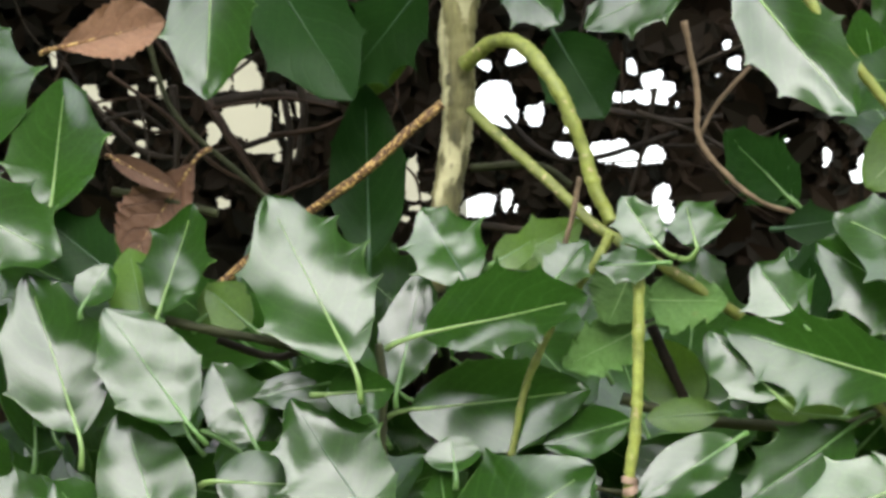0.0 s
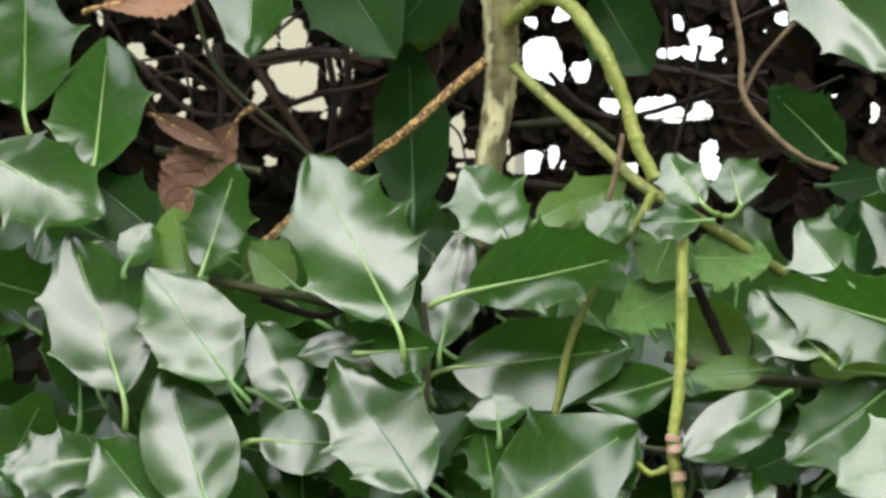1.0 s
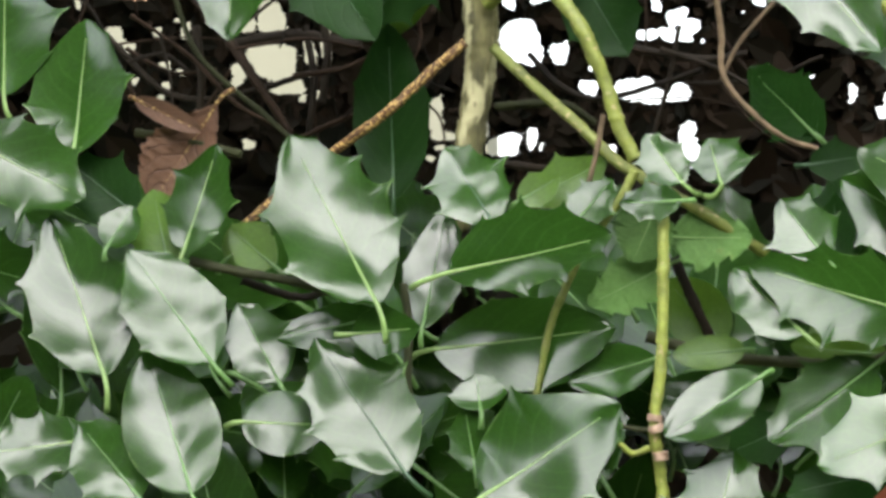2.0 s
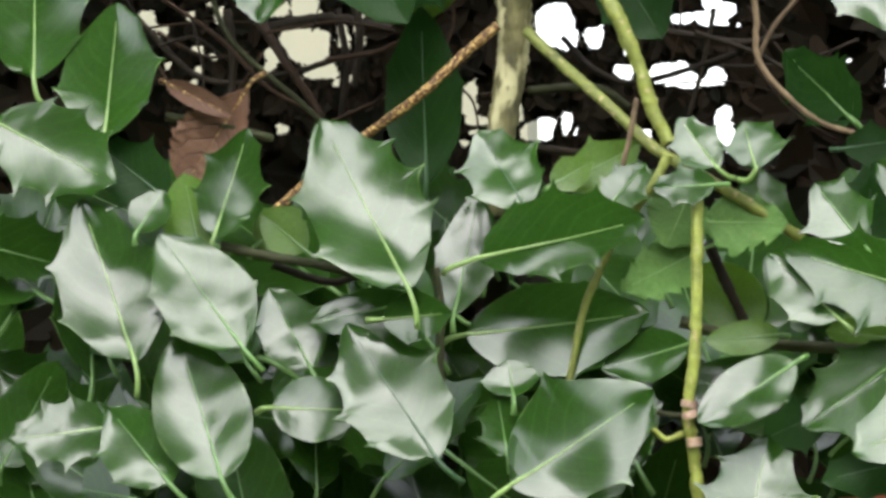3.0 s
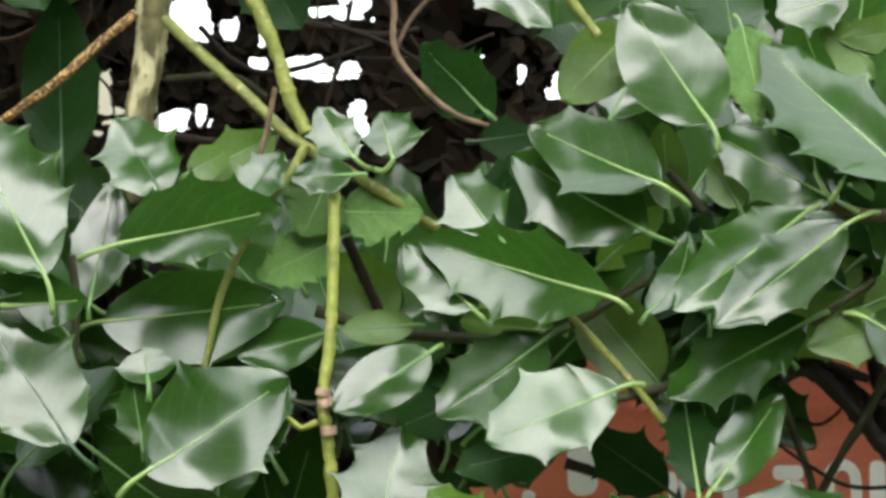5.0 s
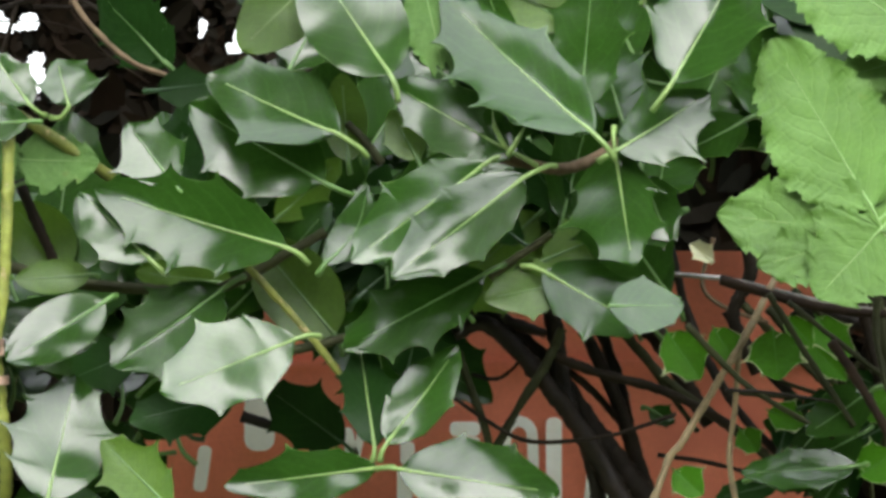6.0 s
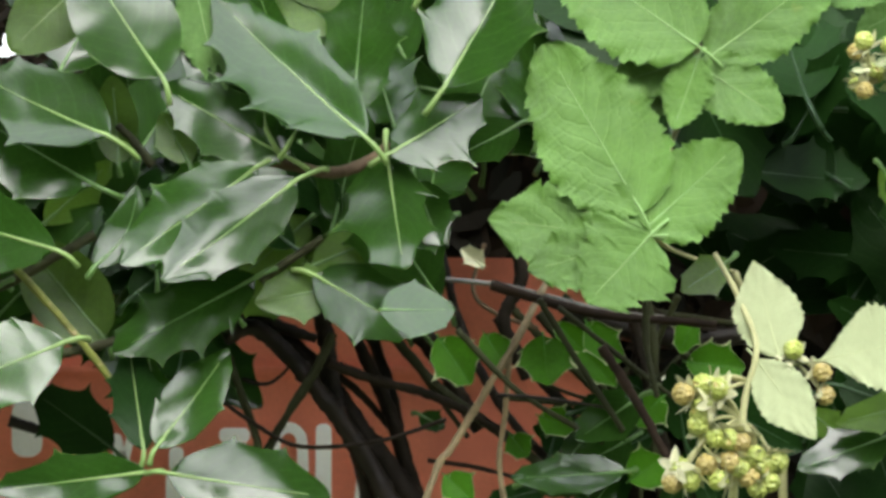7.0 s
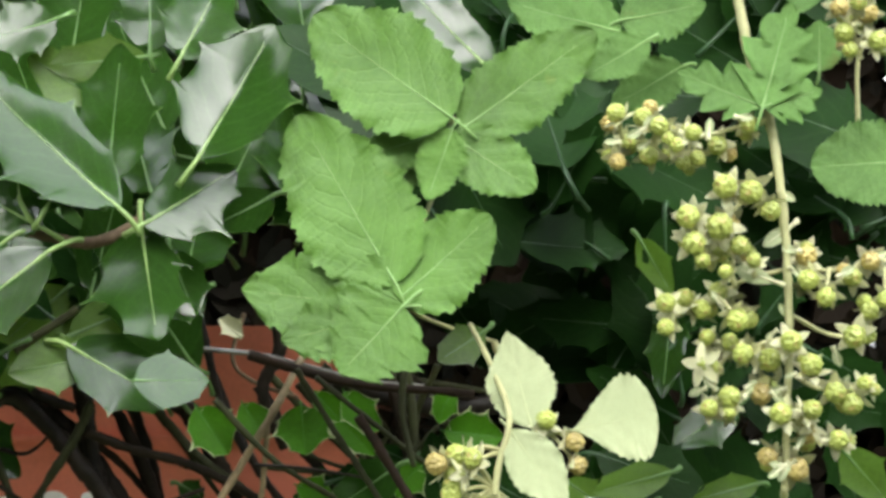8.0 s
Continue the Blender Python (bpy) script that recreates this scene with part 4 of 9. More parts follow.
leaf(bush, (-0.0589, 1.4300, 1.7110), (-0.0125, 1.4074, 1.6508), 0.0395, 20, -0.8, spines=4, sharp=0.18, rib=LIGHT_RIB)
leaf(bush, (-0.0443, 1.5400, 1.6262), (-0.0713, 1.5406, 1.6558), 0.0274, 0, -1.2, spines=3, sharp=0.3, face=HOLLY_SHADED, rib=GREEN_RIB)
leaf(bush, (-0.0408, 1.5400, 1.6238), (-0.0697, 1.5406, 1.6528), 0.0300, 0, -1.2, spines=3, sharp=0.3, face=HOLLY_SHADED, rib=GREEN_RIB)
leaf(bush, (-0.0450, 1.4800, 1.6105), (-0.0206, 1.4803, 1.6140), 0.0179, 12, -1.1, spines=2, face=HOLLY_SHADED)
leaf(bush, (0.0195, 1.4500, 1.6547), (-0.0100, 1.4460, 1.6250), 0.0287, 10, -2.4, 'smooth', face=HOLLY_YOUNG, rib=LIGHT_RIB)
leaf(bush, (0.0332, 1.4500, 1.5809), (0.0306, 1.4564, 1.6164), 0.0177, 10, -2.7, 'smooth', face=HOLLY_YOUNG)
leaf(bush, (0.0609, 1.4350, 1.5806), (0.0499, 1.4415, 1.6010), 0.0170, 16, -3.2, spines=2, sharp=0.135, face=HOLLY_YOUNG)
leaf(bush, (0.0730, 1.4300, 1.6129), (0.0576, 1.4366, 1.6256), 0.0151, 24, -3.5, spines=2)
leaf(bush, (0.0996, 1.4100, 1.5895), (0.1059, 1.4148, 1.6007), 0.0095, 25, -4, 'smooth', stalk_to=(0.0956, 1.4160, 1.5824), rib=LIGHT_RIB)
leaf(bush, (0.0900, 1.4150, 1.5934), (0.0890, 1.4175, 1.6024), 0.0083, 15, -3.8, 'smooth', stalk_to=(0.0981, 1.4210, 1.5836), rib=LIGHT_RIB)
leaf(bush, (0.1220, 1.4400, 1.6348), (0.0942, 1.4452, 1.6521), 0.0233, 10, -4.4, spines=2, face=HOLLY_YOUNG)
leaf(bush, (0.1915, 1.4300, 1.5972), (0.1637, 1.4241, 1.5831), 0.0211, 32, -5.8, spines=2, sharp=0.135)
leaf(bush, (0.1059, 1.4400, 1.6672), (0.0757, 1.4382, 1.6574), 0.0263, 22, -4.1, spines=3)
leaf(bush, (0.1406, 1.4400, 1.6522), (0.1018, 1.4427, 1.6482), 0.0209, 8, -4.8, spines=2, face=HOLLY_YOUNG)
leaf(bush, (0.1421, 1.4400, 1.6545), (0.1424, 1.4457, 1.6867), 0.0269, 10, -4.8, spines=3)
leaf(bush, (0.1503, 1.4350, 1.5753), (0.1596, 1.4244, 1.5484), 0.0219, 20, -5, spines=3)
leaf(bush, (0.1635, 1.4300, 1.5597), (0.1474, 1.4264, 1.5483), 0.0183, 24, -5.3, spines=3)
leaf(bush, (0.2808, 1.4300, 1.6464), (0.2420, 1.4565, 1.6902), 0.0234, 26, -7.6, spines=3, sharp=0.135, rib=LIGHT_RIB)
leaf(bush, (0.3197, 1.5500, 1.6325), (0.3522, 1.5456, 1.5782), 0.0409, 0, -7.8, spines=3, sharp=0.35, face=HOLLY_SHADED, rib=GREEN_RIB)
leaf(bush, (0.3887, 1.5600, 1.6078), (0.3616, 1.5643, 1.5698), 0.0346, 0, -9, spines=3, sharp=0.35, face=HOLLY_SHADED)
leaf(bush, (0.3363, 1.5000, 1.4920), (0.3805, 1.4885, 1.4781), 0.0317, 20, -8.3, spines=3, face=HOLLY_SHADED)
leaf(bush, (0.2015, 1.4800, 1.4520), (0.2380, 1.4794, 1.4579), 0.0199, 28, -5.9, spines=3)
leaf(bush, (0.2468, 1.4900, 1.4702), (0.2237, 1.4865, 1.4586), 0.0213, 28, -6.7, spines=3)
leaf(bush, (0.2352, 1.5000, 1.4780), (0.2200, 1.4940, 1.4605), 0.0203, 24, -6.5, spines=3)
leaf(bush, (0.1620, 1.5300, 1.4788), (0.1725, 1.5262, 1.4730), 0.0110, 26, -5, spines=2)
twig(bush, 'twig', [(-0.0365, 1.4250, 1.7078), (-0.0234, 1.4250, 1.6875), (-0.0103, 1.4250, 1.6694), (0.0049, 1.4250, 1.6492)], 0.00223, 0.00201, GREEN_BARK, knots=2)
twig(bush, 'twig', [(-0.0858, 1.5000, 1.6993), (-0.0808, 1.5000, 1.6709), (-0.0800, 1.5000, 1.6498), (-0.0686, 1.5000, 1.6342), (-0.0548, 1.5000, 1.6229), (-0.0386, 1.5000, 1.6171)], 0.00129, 0.00106, DRY_TWIG, rough=0.35, knots=4)
twig(bush, 'twig', [(-0.0588, 1.5100, 1.6806), (-0.0733, 1.5100, 1.6644), (-0.0818, 1.5100, 1.6481)], 0.00106, 0.00083, DRY_TWIG)
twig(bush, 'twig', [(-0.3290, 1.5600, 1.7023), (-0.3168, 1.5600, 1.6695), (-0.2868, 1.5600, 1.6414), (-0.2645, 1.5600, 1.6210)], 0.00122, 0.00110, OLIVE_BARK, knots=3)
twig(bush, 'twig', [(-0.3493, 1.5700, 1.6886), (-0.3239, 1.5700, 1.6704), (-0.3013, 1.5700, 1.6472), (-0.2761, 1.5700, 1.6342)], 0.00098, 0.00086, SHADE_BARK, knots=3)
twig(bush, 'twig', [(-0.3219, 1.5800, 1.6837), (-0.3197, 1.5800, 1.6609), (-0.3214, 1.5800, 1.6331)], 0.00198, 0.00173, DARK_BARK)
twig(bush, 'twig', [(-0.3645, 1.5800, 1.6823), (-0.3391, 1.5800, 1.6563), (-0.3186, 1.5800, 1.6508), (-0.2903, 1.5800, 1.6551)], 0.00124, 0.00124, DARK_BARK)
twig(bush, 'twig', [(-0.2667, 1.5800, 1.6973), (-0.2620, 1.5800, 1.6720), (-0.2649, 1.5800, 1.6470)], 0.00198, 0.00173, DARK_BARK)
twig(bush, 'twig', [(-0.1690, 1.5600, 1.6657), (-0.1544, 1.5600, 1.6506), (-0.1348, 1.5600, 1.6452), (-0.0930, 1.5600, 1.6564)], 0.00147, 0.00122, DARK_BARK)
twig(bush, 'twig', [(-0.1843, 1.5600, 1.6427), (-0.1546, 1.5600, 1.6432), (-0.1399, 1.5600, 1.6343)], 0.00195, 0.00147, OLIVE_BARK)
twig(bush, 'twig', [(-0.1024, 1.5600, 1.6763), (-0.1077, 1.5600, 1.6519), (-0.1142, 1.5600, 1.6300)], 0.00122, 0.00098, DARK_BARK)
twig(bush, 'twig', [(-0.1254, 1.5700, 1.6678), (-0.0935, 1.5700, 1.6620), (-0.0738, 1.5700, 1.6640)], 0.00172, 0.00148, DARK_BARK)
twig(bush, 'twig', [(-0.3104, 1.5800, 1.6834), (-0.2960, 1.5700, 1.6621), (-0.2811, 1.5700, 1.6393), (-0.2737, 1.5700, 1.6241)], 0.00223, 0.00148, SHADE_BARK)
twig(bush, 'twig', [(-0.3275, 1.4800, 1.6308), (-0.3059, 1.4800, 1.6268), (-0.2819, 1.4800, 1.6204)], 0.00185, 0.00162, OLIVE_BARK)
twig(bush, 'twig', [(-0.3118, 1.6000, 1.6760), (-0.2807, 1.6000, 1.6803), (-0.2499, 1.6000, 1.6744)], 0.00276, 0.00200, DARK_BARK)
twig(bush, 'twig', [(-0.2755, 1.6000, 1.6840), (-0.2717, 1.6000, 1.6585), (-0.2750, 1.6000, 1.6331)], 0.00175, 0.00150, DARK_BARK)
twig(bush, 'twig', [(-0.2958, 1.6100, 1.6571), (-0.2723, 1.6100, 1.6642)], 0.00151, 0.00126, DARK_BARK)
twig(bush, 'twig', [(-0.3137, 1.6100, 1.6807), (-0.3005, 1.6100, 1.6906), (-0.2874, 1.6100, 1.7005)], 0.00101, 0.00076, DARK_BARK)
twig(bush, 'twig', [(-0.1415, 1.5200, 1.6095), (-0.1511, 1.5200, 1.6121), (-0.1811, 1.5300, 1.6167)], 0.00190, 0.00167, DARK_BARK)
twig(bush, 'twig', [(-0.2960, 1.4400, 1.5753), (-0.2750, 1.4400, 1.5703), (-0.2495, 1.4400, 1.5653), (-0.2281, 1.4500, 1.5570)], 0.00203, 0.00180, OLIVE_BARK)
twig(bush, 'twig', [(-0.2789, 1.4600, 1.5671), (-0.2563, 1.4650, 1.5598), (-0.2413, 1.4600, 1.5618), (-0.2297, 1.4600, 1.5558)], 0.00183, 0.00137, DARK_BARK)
leaf(bush, (-0.2104, 1.5400, 1.7032), (-0.2366, 1.5391, 1.6721), 0.0238, 0, 1.9, 'smooth', face=HOLLY_YOUNG)
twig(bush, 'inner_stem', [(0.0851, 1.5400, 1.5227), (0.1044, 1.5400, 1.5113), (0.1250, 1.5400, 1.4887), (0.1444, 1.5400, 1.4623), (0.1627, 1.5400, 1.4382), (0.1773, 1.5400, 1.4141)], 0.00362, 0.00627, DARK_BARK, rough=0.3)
twig(bush, 'inner_stem', [(0.0788, 1.5250, 1.5103), (0.0916, 1.5250, 1.5152), (0.1083, 1.5250, 1.5009), (0.1275, 1.5250, 1.4772), (0.1468, 1.5250, 1.4462), (0.1565, 1.5250, 1.4248)], 0.00310, 0.00478, SHINY_SHADE_BARK, rough=0.3)
twig(bush, 'inner_stem', [(0.1199, 1.5350, 1.5229), (0.1233, 1.5350, 1.5056), (0.1278, 1.5350, 1.4817), (0.1380, 1.5350, 1.4577), (0.1430, 1.5350, 1.4242)], 0.00361, 0.00361, SHINY_SHADE_BARK, rough=0.3)
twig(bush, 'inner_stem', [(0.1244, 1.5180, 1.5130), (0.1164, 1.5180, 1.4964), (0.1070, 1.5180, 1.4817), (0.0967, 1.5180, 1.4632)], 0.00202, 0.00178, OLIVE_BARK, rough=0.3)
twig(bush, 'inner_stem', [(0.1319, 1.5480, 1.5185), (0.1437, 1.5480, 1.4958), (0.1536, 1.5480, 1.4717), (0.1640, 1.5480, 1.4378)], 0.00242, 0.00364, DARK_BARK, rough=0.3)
twig(bush, 'inner_stem', [(0.1431, 1.5560, 1.5132), (0.1518, 1.5560, 1.4884), (0.1558, 1.5560, 1.4714)], 0.00268, 0.00244, SHINY_SHADE_BARK, rough=0.3)
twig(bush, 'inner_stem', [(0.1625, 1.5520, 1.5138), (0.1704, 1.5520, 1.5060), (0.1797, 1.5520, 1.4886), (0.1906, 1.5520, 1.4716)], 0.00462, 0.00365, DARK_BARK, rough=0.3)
twig(bush, 'inner_stem', [(0.0867, 1.5300, 1.4934), (0.0967, 1.5300, 1.4913), (0.1034, 1.5300, 1.4951), (0.1086, 1.5300, 1.5009)], 0.00084, 0.00072, SHINY_SHADE_BARK, rough=0.3)
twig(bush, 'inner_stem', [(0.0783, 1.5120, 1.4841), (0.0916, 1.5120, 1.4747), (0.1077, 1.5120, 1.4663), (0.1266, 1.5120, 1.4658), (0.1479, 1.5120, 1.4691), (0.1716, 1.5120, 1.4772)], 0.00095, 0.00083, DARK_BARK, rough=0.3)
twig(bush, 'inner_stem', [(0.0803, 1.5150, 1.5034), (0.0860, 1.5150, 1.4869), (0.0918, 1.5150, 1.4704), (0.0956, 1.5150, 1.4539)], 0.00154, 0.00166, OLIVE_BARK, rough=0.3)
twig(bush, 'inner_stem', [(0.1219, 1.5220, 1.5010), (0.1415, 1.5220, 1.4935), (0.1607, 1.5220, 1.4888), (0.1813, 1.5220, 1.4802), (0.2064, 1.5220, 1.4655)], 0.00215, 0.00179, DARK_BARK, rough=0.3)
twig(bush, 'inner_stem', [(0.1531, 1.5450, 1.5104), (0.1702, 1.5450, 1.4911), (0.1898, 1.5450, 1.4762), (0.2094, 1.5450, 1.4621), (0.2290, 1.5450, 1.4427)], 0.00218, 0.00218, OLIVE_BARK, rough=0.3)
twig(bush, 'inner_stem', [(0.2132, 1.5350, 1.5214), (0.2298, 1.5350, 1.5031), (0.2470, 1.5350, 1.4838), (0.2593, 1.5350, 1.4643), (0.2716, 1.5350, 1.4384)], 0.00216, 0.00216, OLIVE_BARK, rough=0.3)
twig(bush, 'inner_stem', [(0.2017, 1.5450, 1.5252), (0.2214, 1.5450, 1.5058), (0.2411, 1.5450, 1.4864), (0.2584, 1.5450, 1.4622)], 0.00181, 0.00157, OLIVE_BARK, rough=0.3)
twig(bush, 'inner_stem', [(0.1786, 1.5520, 1.5250), (0.1900, 1.5520, 1.4983), (0.2060, 1.5520, 1.4730), (0.2285, 1.5520, 1.4509)], 0.00194, 0.00182, SHINY_SHADE_BARK, rough=0.3)
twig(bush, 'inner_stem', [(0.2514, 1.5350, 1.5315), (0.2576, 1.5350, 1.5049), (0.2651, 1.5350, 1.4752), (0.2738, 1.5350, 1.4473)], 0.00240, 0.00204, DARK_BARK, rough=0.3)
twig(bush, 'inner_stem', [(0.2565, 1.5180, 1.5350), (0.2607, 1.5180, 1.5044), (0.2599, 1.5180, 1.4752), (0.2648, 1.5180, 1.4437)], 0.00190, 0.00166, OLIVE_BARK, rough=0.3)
twig(bush, 'inner_stem', [(0.2310, 1.5610, 1.5214), (0.2593, 1.5610, 1.5141), (0.2845, 1.5610, 1.5108), (0.3107, 1.5610, 1.5133)], 0.00513, 0.00440, SHINY_SHADE_BARK, rough=0.3)
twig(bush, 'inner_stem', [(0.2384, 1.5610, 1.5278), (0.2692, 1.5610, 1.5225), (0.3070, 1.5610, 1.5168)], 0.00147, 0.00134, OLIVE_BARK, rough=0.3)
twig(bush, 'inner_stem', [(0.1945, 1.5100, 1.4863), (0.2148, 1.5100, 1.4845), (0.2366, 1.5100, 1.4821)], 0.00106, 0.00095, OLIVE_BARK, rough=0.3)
twig(bush, 'inner_stem', [(0.2126, 1.5270, 1.4753), (0.2295, 1.5270, 1.4682), (0.2516, 1.5270, 1.4682)], 0.00084, 0.00072, SHINY_SHADE_BARK, rough=0.3)
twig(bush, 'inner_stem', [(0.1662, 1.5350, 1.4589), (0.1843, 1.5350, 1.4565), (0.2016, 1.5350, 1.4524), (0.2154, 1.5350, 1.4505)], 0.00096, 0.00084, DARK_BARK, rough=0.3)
twig(bush, 'inner_stem', [(-0.0108, 1.5350, 1.4755), (0.0108, 1.5350, 1.4681), (0.0348, 1.5350, 1.4515)], 0.00240, 0.00204, SHINY_SHADE_BARK, rough=0.3)
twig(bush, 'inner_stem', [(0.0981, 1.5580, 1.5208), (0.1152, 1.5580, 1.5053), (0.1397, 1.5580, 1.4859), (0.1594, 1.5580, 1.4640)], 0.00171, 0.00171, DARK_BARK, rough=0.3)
twig(bush, 'inner_stem', [(0.0894, 1.5300, 1.5208), (0.1038, 1.5300, 1.5152), (0.1181, 1.5300, 1.5104)], 0.00359, 0.00192, SHINY_SHADE_BARK, rough=0.3)
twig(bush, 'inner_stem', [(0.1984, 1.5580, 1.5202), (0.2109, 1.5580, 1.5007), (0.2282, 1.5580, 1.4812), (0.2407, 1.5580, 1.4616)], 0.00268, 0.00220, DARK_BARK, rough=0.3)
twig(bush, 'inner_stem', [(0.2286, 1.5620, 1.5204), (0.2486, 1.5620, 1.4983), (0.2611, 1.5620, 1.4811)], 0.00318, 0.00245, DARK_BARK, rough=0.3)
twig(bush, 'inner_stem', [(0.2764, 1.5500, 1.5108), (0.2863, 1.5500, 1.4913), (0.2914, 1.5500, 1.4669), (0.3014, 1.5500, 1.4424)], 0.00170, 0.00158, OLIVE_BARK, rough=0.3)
twig(bush, 'inner_stem', [(0.1692, 1.5000, 1.5358), (0.1966, 1.5000, 1.5328), (0.2389, 1.5100, 1.5229), (0.2648, 1.5200, 1.5204)], 0.00115, 0.0009, GLINT_CANE)
twig(bush, 'inner_stem', [(0.1677, 1.5200, 1.5559), (0.1738, 1.5200, 1.5320), (0.1788, 1.5200, 1.5128), (0.1898, 1.5200, 1.4913)], 0.00190, 0.00167, SHINY_SHADE_BARK, rough=0.3)
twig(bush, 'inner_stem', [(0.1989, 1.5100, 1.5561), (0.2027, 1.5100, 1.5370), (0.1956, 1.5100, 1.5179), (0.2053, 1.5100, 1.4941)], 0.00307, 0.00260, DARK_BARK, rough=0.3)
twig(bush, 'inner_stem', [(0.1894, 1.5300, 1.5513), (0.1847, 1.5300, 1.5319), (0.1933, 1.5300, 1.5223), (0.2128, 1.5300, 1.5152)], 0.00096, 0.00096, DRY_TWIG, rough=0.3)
cane = thing('dry_cane', (0.2, 1.5, 0.0), 'tan dry leafless bramble cane leaning in the hedge', 'cane')
twig(cane, 'cane_stem', [(0.2333, 1.5300, 1.5564), (0.2202, 1.5150, 1.5419), (0.2109, 1.5000, 1.5324), (0.2001, 1.4900, 1.5137), (0.1861, 1.4900, 1.4901), (0.1720, 1.4900, 1.4666), (0.1604, 1.4900, 1.4431), (0.1189, 1.4900, 1.3027)], 0.00135, 0.00175, TAN_CANE, rough=0.35)
twig(cane, 'side_shoot', [(0.1961, 1.4950, 1.5041), (0.1943, 1.4950, 1.4805), (0.1921, 1.4950, 1.4593), (0.1953, 1.4950, 1.4380)], 0.0011, 0.0013, TAN_CANE)
dead_a = thing('dead_leaf', (-0.3171, 1.4400, 1.6918), 'curled brown dead leaf caught in the twigs', 'leaf', 'dead leaves')
leaf(dead_a, (-0.3419, 1.4400, 1.6880), (-0.2967, 1.4456, 1.6989), 0.0251, 10, 4.7, 'kite', face=DEAD_LIGHT, under=DEAD_LIGHT, rib=BROWN_BARK, fold=0.35)
dead_b = thing('dead_leaf', (-0.3059, 1.4800, 1.6233), 'folded dull brown dead leaf hanging among twigs', 'leaf', 'dead leaves')
leaf(dead_b, (-0.2917, 1.4800, 1.6430), (-0.3195, 1.4746, 1.6009), 0.0313, 5, 3.6, 'kite', face=DEAD, under=DEAD, rib=BROWN_BARK, fold=0.3)
dead_c = thing('dead_leaf', (-0.3132, 1.4700, 1.6359), 'narrow rust brown dead leaf on the stems', 'leaf', 'dead leaves')
leaf(dead_c, (-0.3251, 1.4700, 1.6444), (-0.2967, 1.4708, 1.6297), 0.0096, 5, 4.2, 'smooth', face=DEAD, under=DEAD, rib=BROWN_BARK, fold=0.3)
dead_d = thing('dead_leaf', (0.1798, 1.4900, 1.5441), 'small pale curled dead leaf on dark stems', 'leaf', 'dead leaves')
leaf(dead_d, (0.1846, 1.4900, 1.5406), (0.1755, 1.4937, 1.5483), 0.0093, 20, -5.5, spines=2, sharp=0.4, face=SEPAL, under=SEPAL, rib=SEPAL, fold=0.5, stalk=0)
ivy = thing('variegated_ivy', (0.25, 1.55, 0.0), 'small green leaves with cream margins in front of the board', 'ivy')
leaf(ivy, (0.1658, 1.4900, 1.5117), (0.1787, 1.4840, 1.4922), 0.0215, 14, -5.2, spines=3, sharp=0.34, fold=0.2, face=VARIEGATED, rib=IVY_RIB, rib_r=0.0004, stalk=0.05)
leaf(ivy, (0.1860, 1.5000, 1.5134), (0.1950, 1.4955, 1.4989), 0.0152, 14, -5.5, spines=2, sharp=0.34, fold=0.2, face=VARIEGATED, rib=IVY_RIB, rib_r=0.0004, stalk=0.05)
leaf(ivy, (0.2089, 1.4850, 1.5127), (0.2102, 1.4797, 1.4920), 0.0247, 14, -6, spines=3, sharp=0.34, fold=0.2, face=VARIEGATED, rib=IVY_RIB, rib_r=0.0004, stalk=0.05)
leaf(ivy, (0.2153, 1.5000, 1.5187), (0.2403, 1.4905, 1.4914), 0.0158, 14, -6.1, spines=2, sharp=0.34, fold=0.2, face=VARIEGATED, rib=IVY_RIB, rib_r=0.0004, stalk=0.05)
leaf(ivy, (0.2089, 1.5000, 1.4791), (0.2240, 1.4970, 1.4734), 0.0142, 14, -6, spines=2, sharp=0.34, fold=0.2, face=VARIEGATED, rib=IVY_RIB, rib_r=0.0004, stalk=0.05)
leaf(ivy, (0.1976, 1.5050, 1.4710), (0.2049, 1.5019, 1.4617), 0.0133, 14, -5.7, spines=2, sharp=0.34, fold=0.2, face=VARIEGATED, rib=IVY_RIB, rib_r=0.0004, stalk=0.05)
leaf(ivy, (0.2711, 1.5000, 1.5018), (0.2957, 1.4963, 1.4992), 0.0203, 14, -7.1, spines=3, sharp=0.34, fold=0.2, face=VARIEGATED, rib=IVY_RIB, rib_r=0.0004, stalk=0.05)
leaf(ivy, (0.1685, 1.4900, 1.4549), (0.1800, 1.4864, 1.4445), 0.0157, 14, -5.2, spines=2, sharp=0.34, fold=0.2, face=VARIEGATED, rib=IVY_RIB, rib_r=0.0004, stalk=0.05)
leaf(ivy, (0.2457, 1.4900, 1.4525), (0.2601, 1.4907, 1.4619), 0.0209, 14, -6.7, spines=3, sharp=0.34, fold=0.2, face=VARIEGATED, rib=IVY_RIB, rib_r=0.0004, stalk=0.05)
twig(ivy, 'stem', [(0.1669, 1.5100, 1.5035), (0.1933, 1.5100, 1.5036), (0.2198, 1.5100, 1.4894), (0.2488, 1.5100, 1.4847), (0.2704, 1.5100, 1.5039)], 0.00095, 0.00095, OLIVE_BARK)
shrub = thing('soft_leaved_shrub', (-0.05, 1.6, 0.0), 'pale green toothed soft leaves among the holly', 'shrub')
leaf(shrub, (-0.0983, 1.4400, 1.5808), (-0.0656, 1.4399, 1.5802), 0.0257, 12, -0, 'bramble', face=SOFT_LEAF, teeth=0.28)
leaf(shrub, (-0.1011, 1.4450, 1.5696), (-0.1329, 1.4423, 1.5543), 0.0243, 10, 0, 'bramble', face=SOFT_LEAF, teeth=0.28)
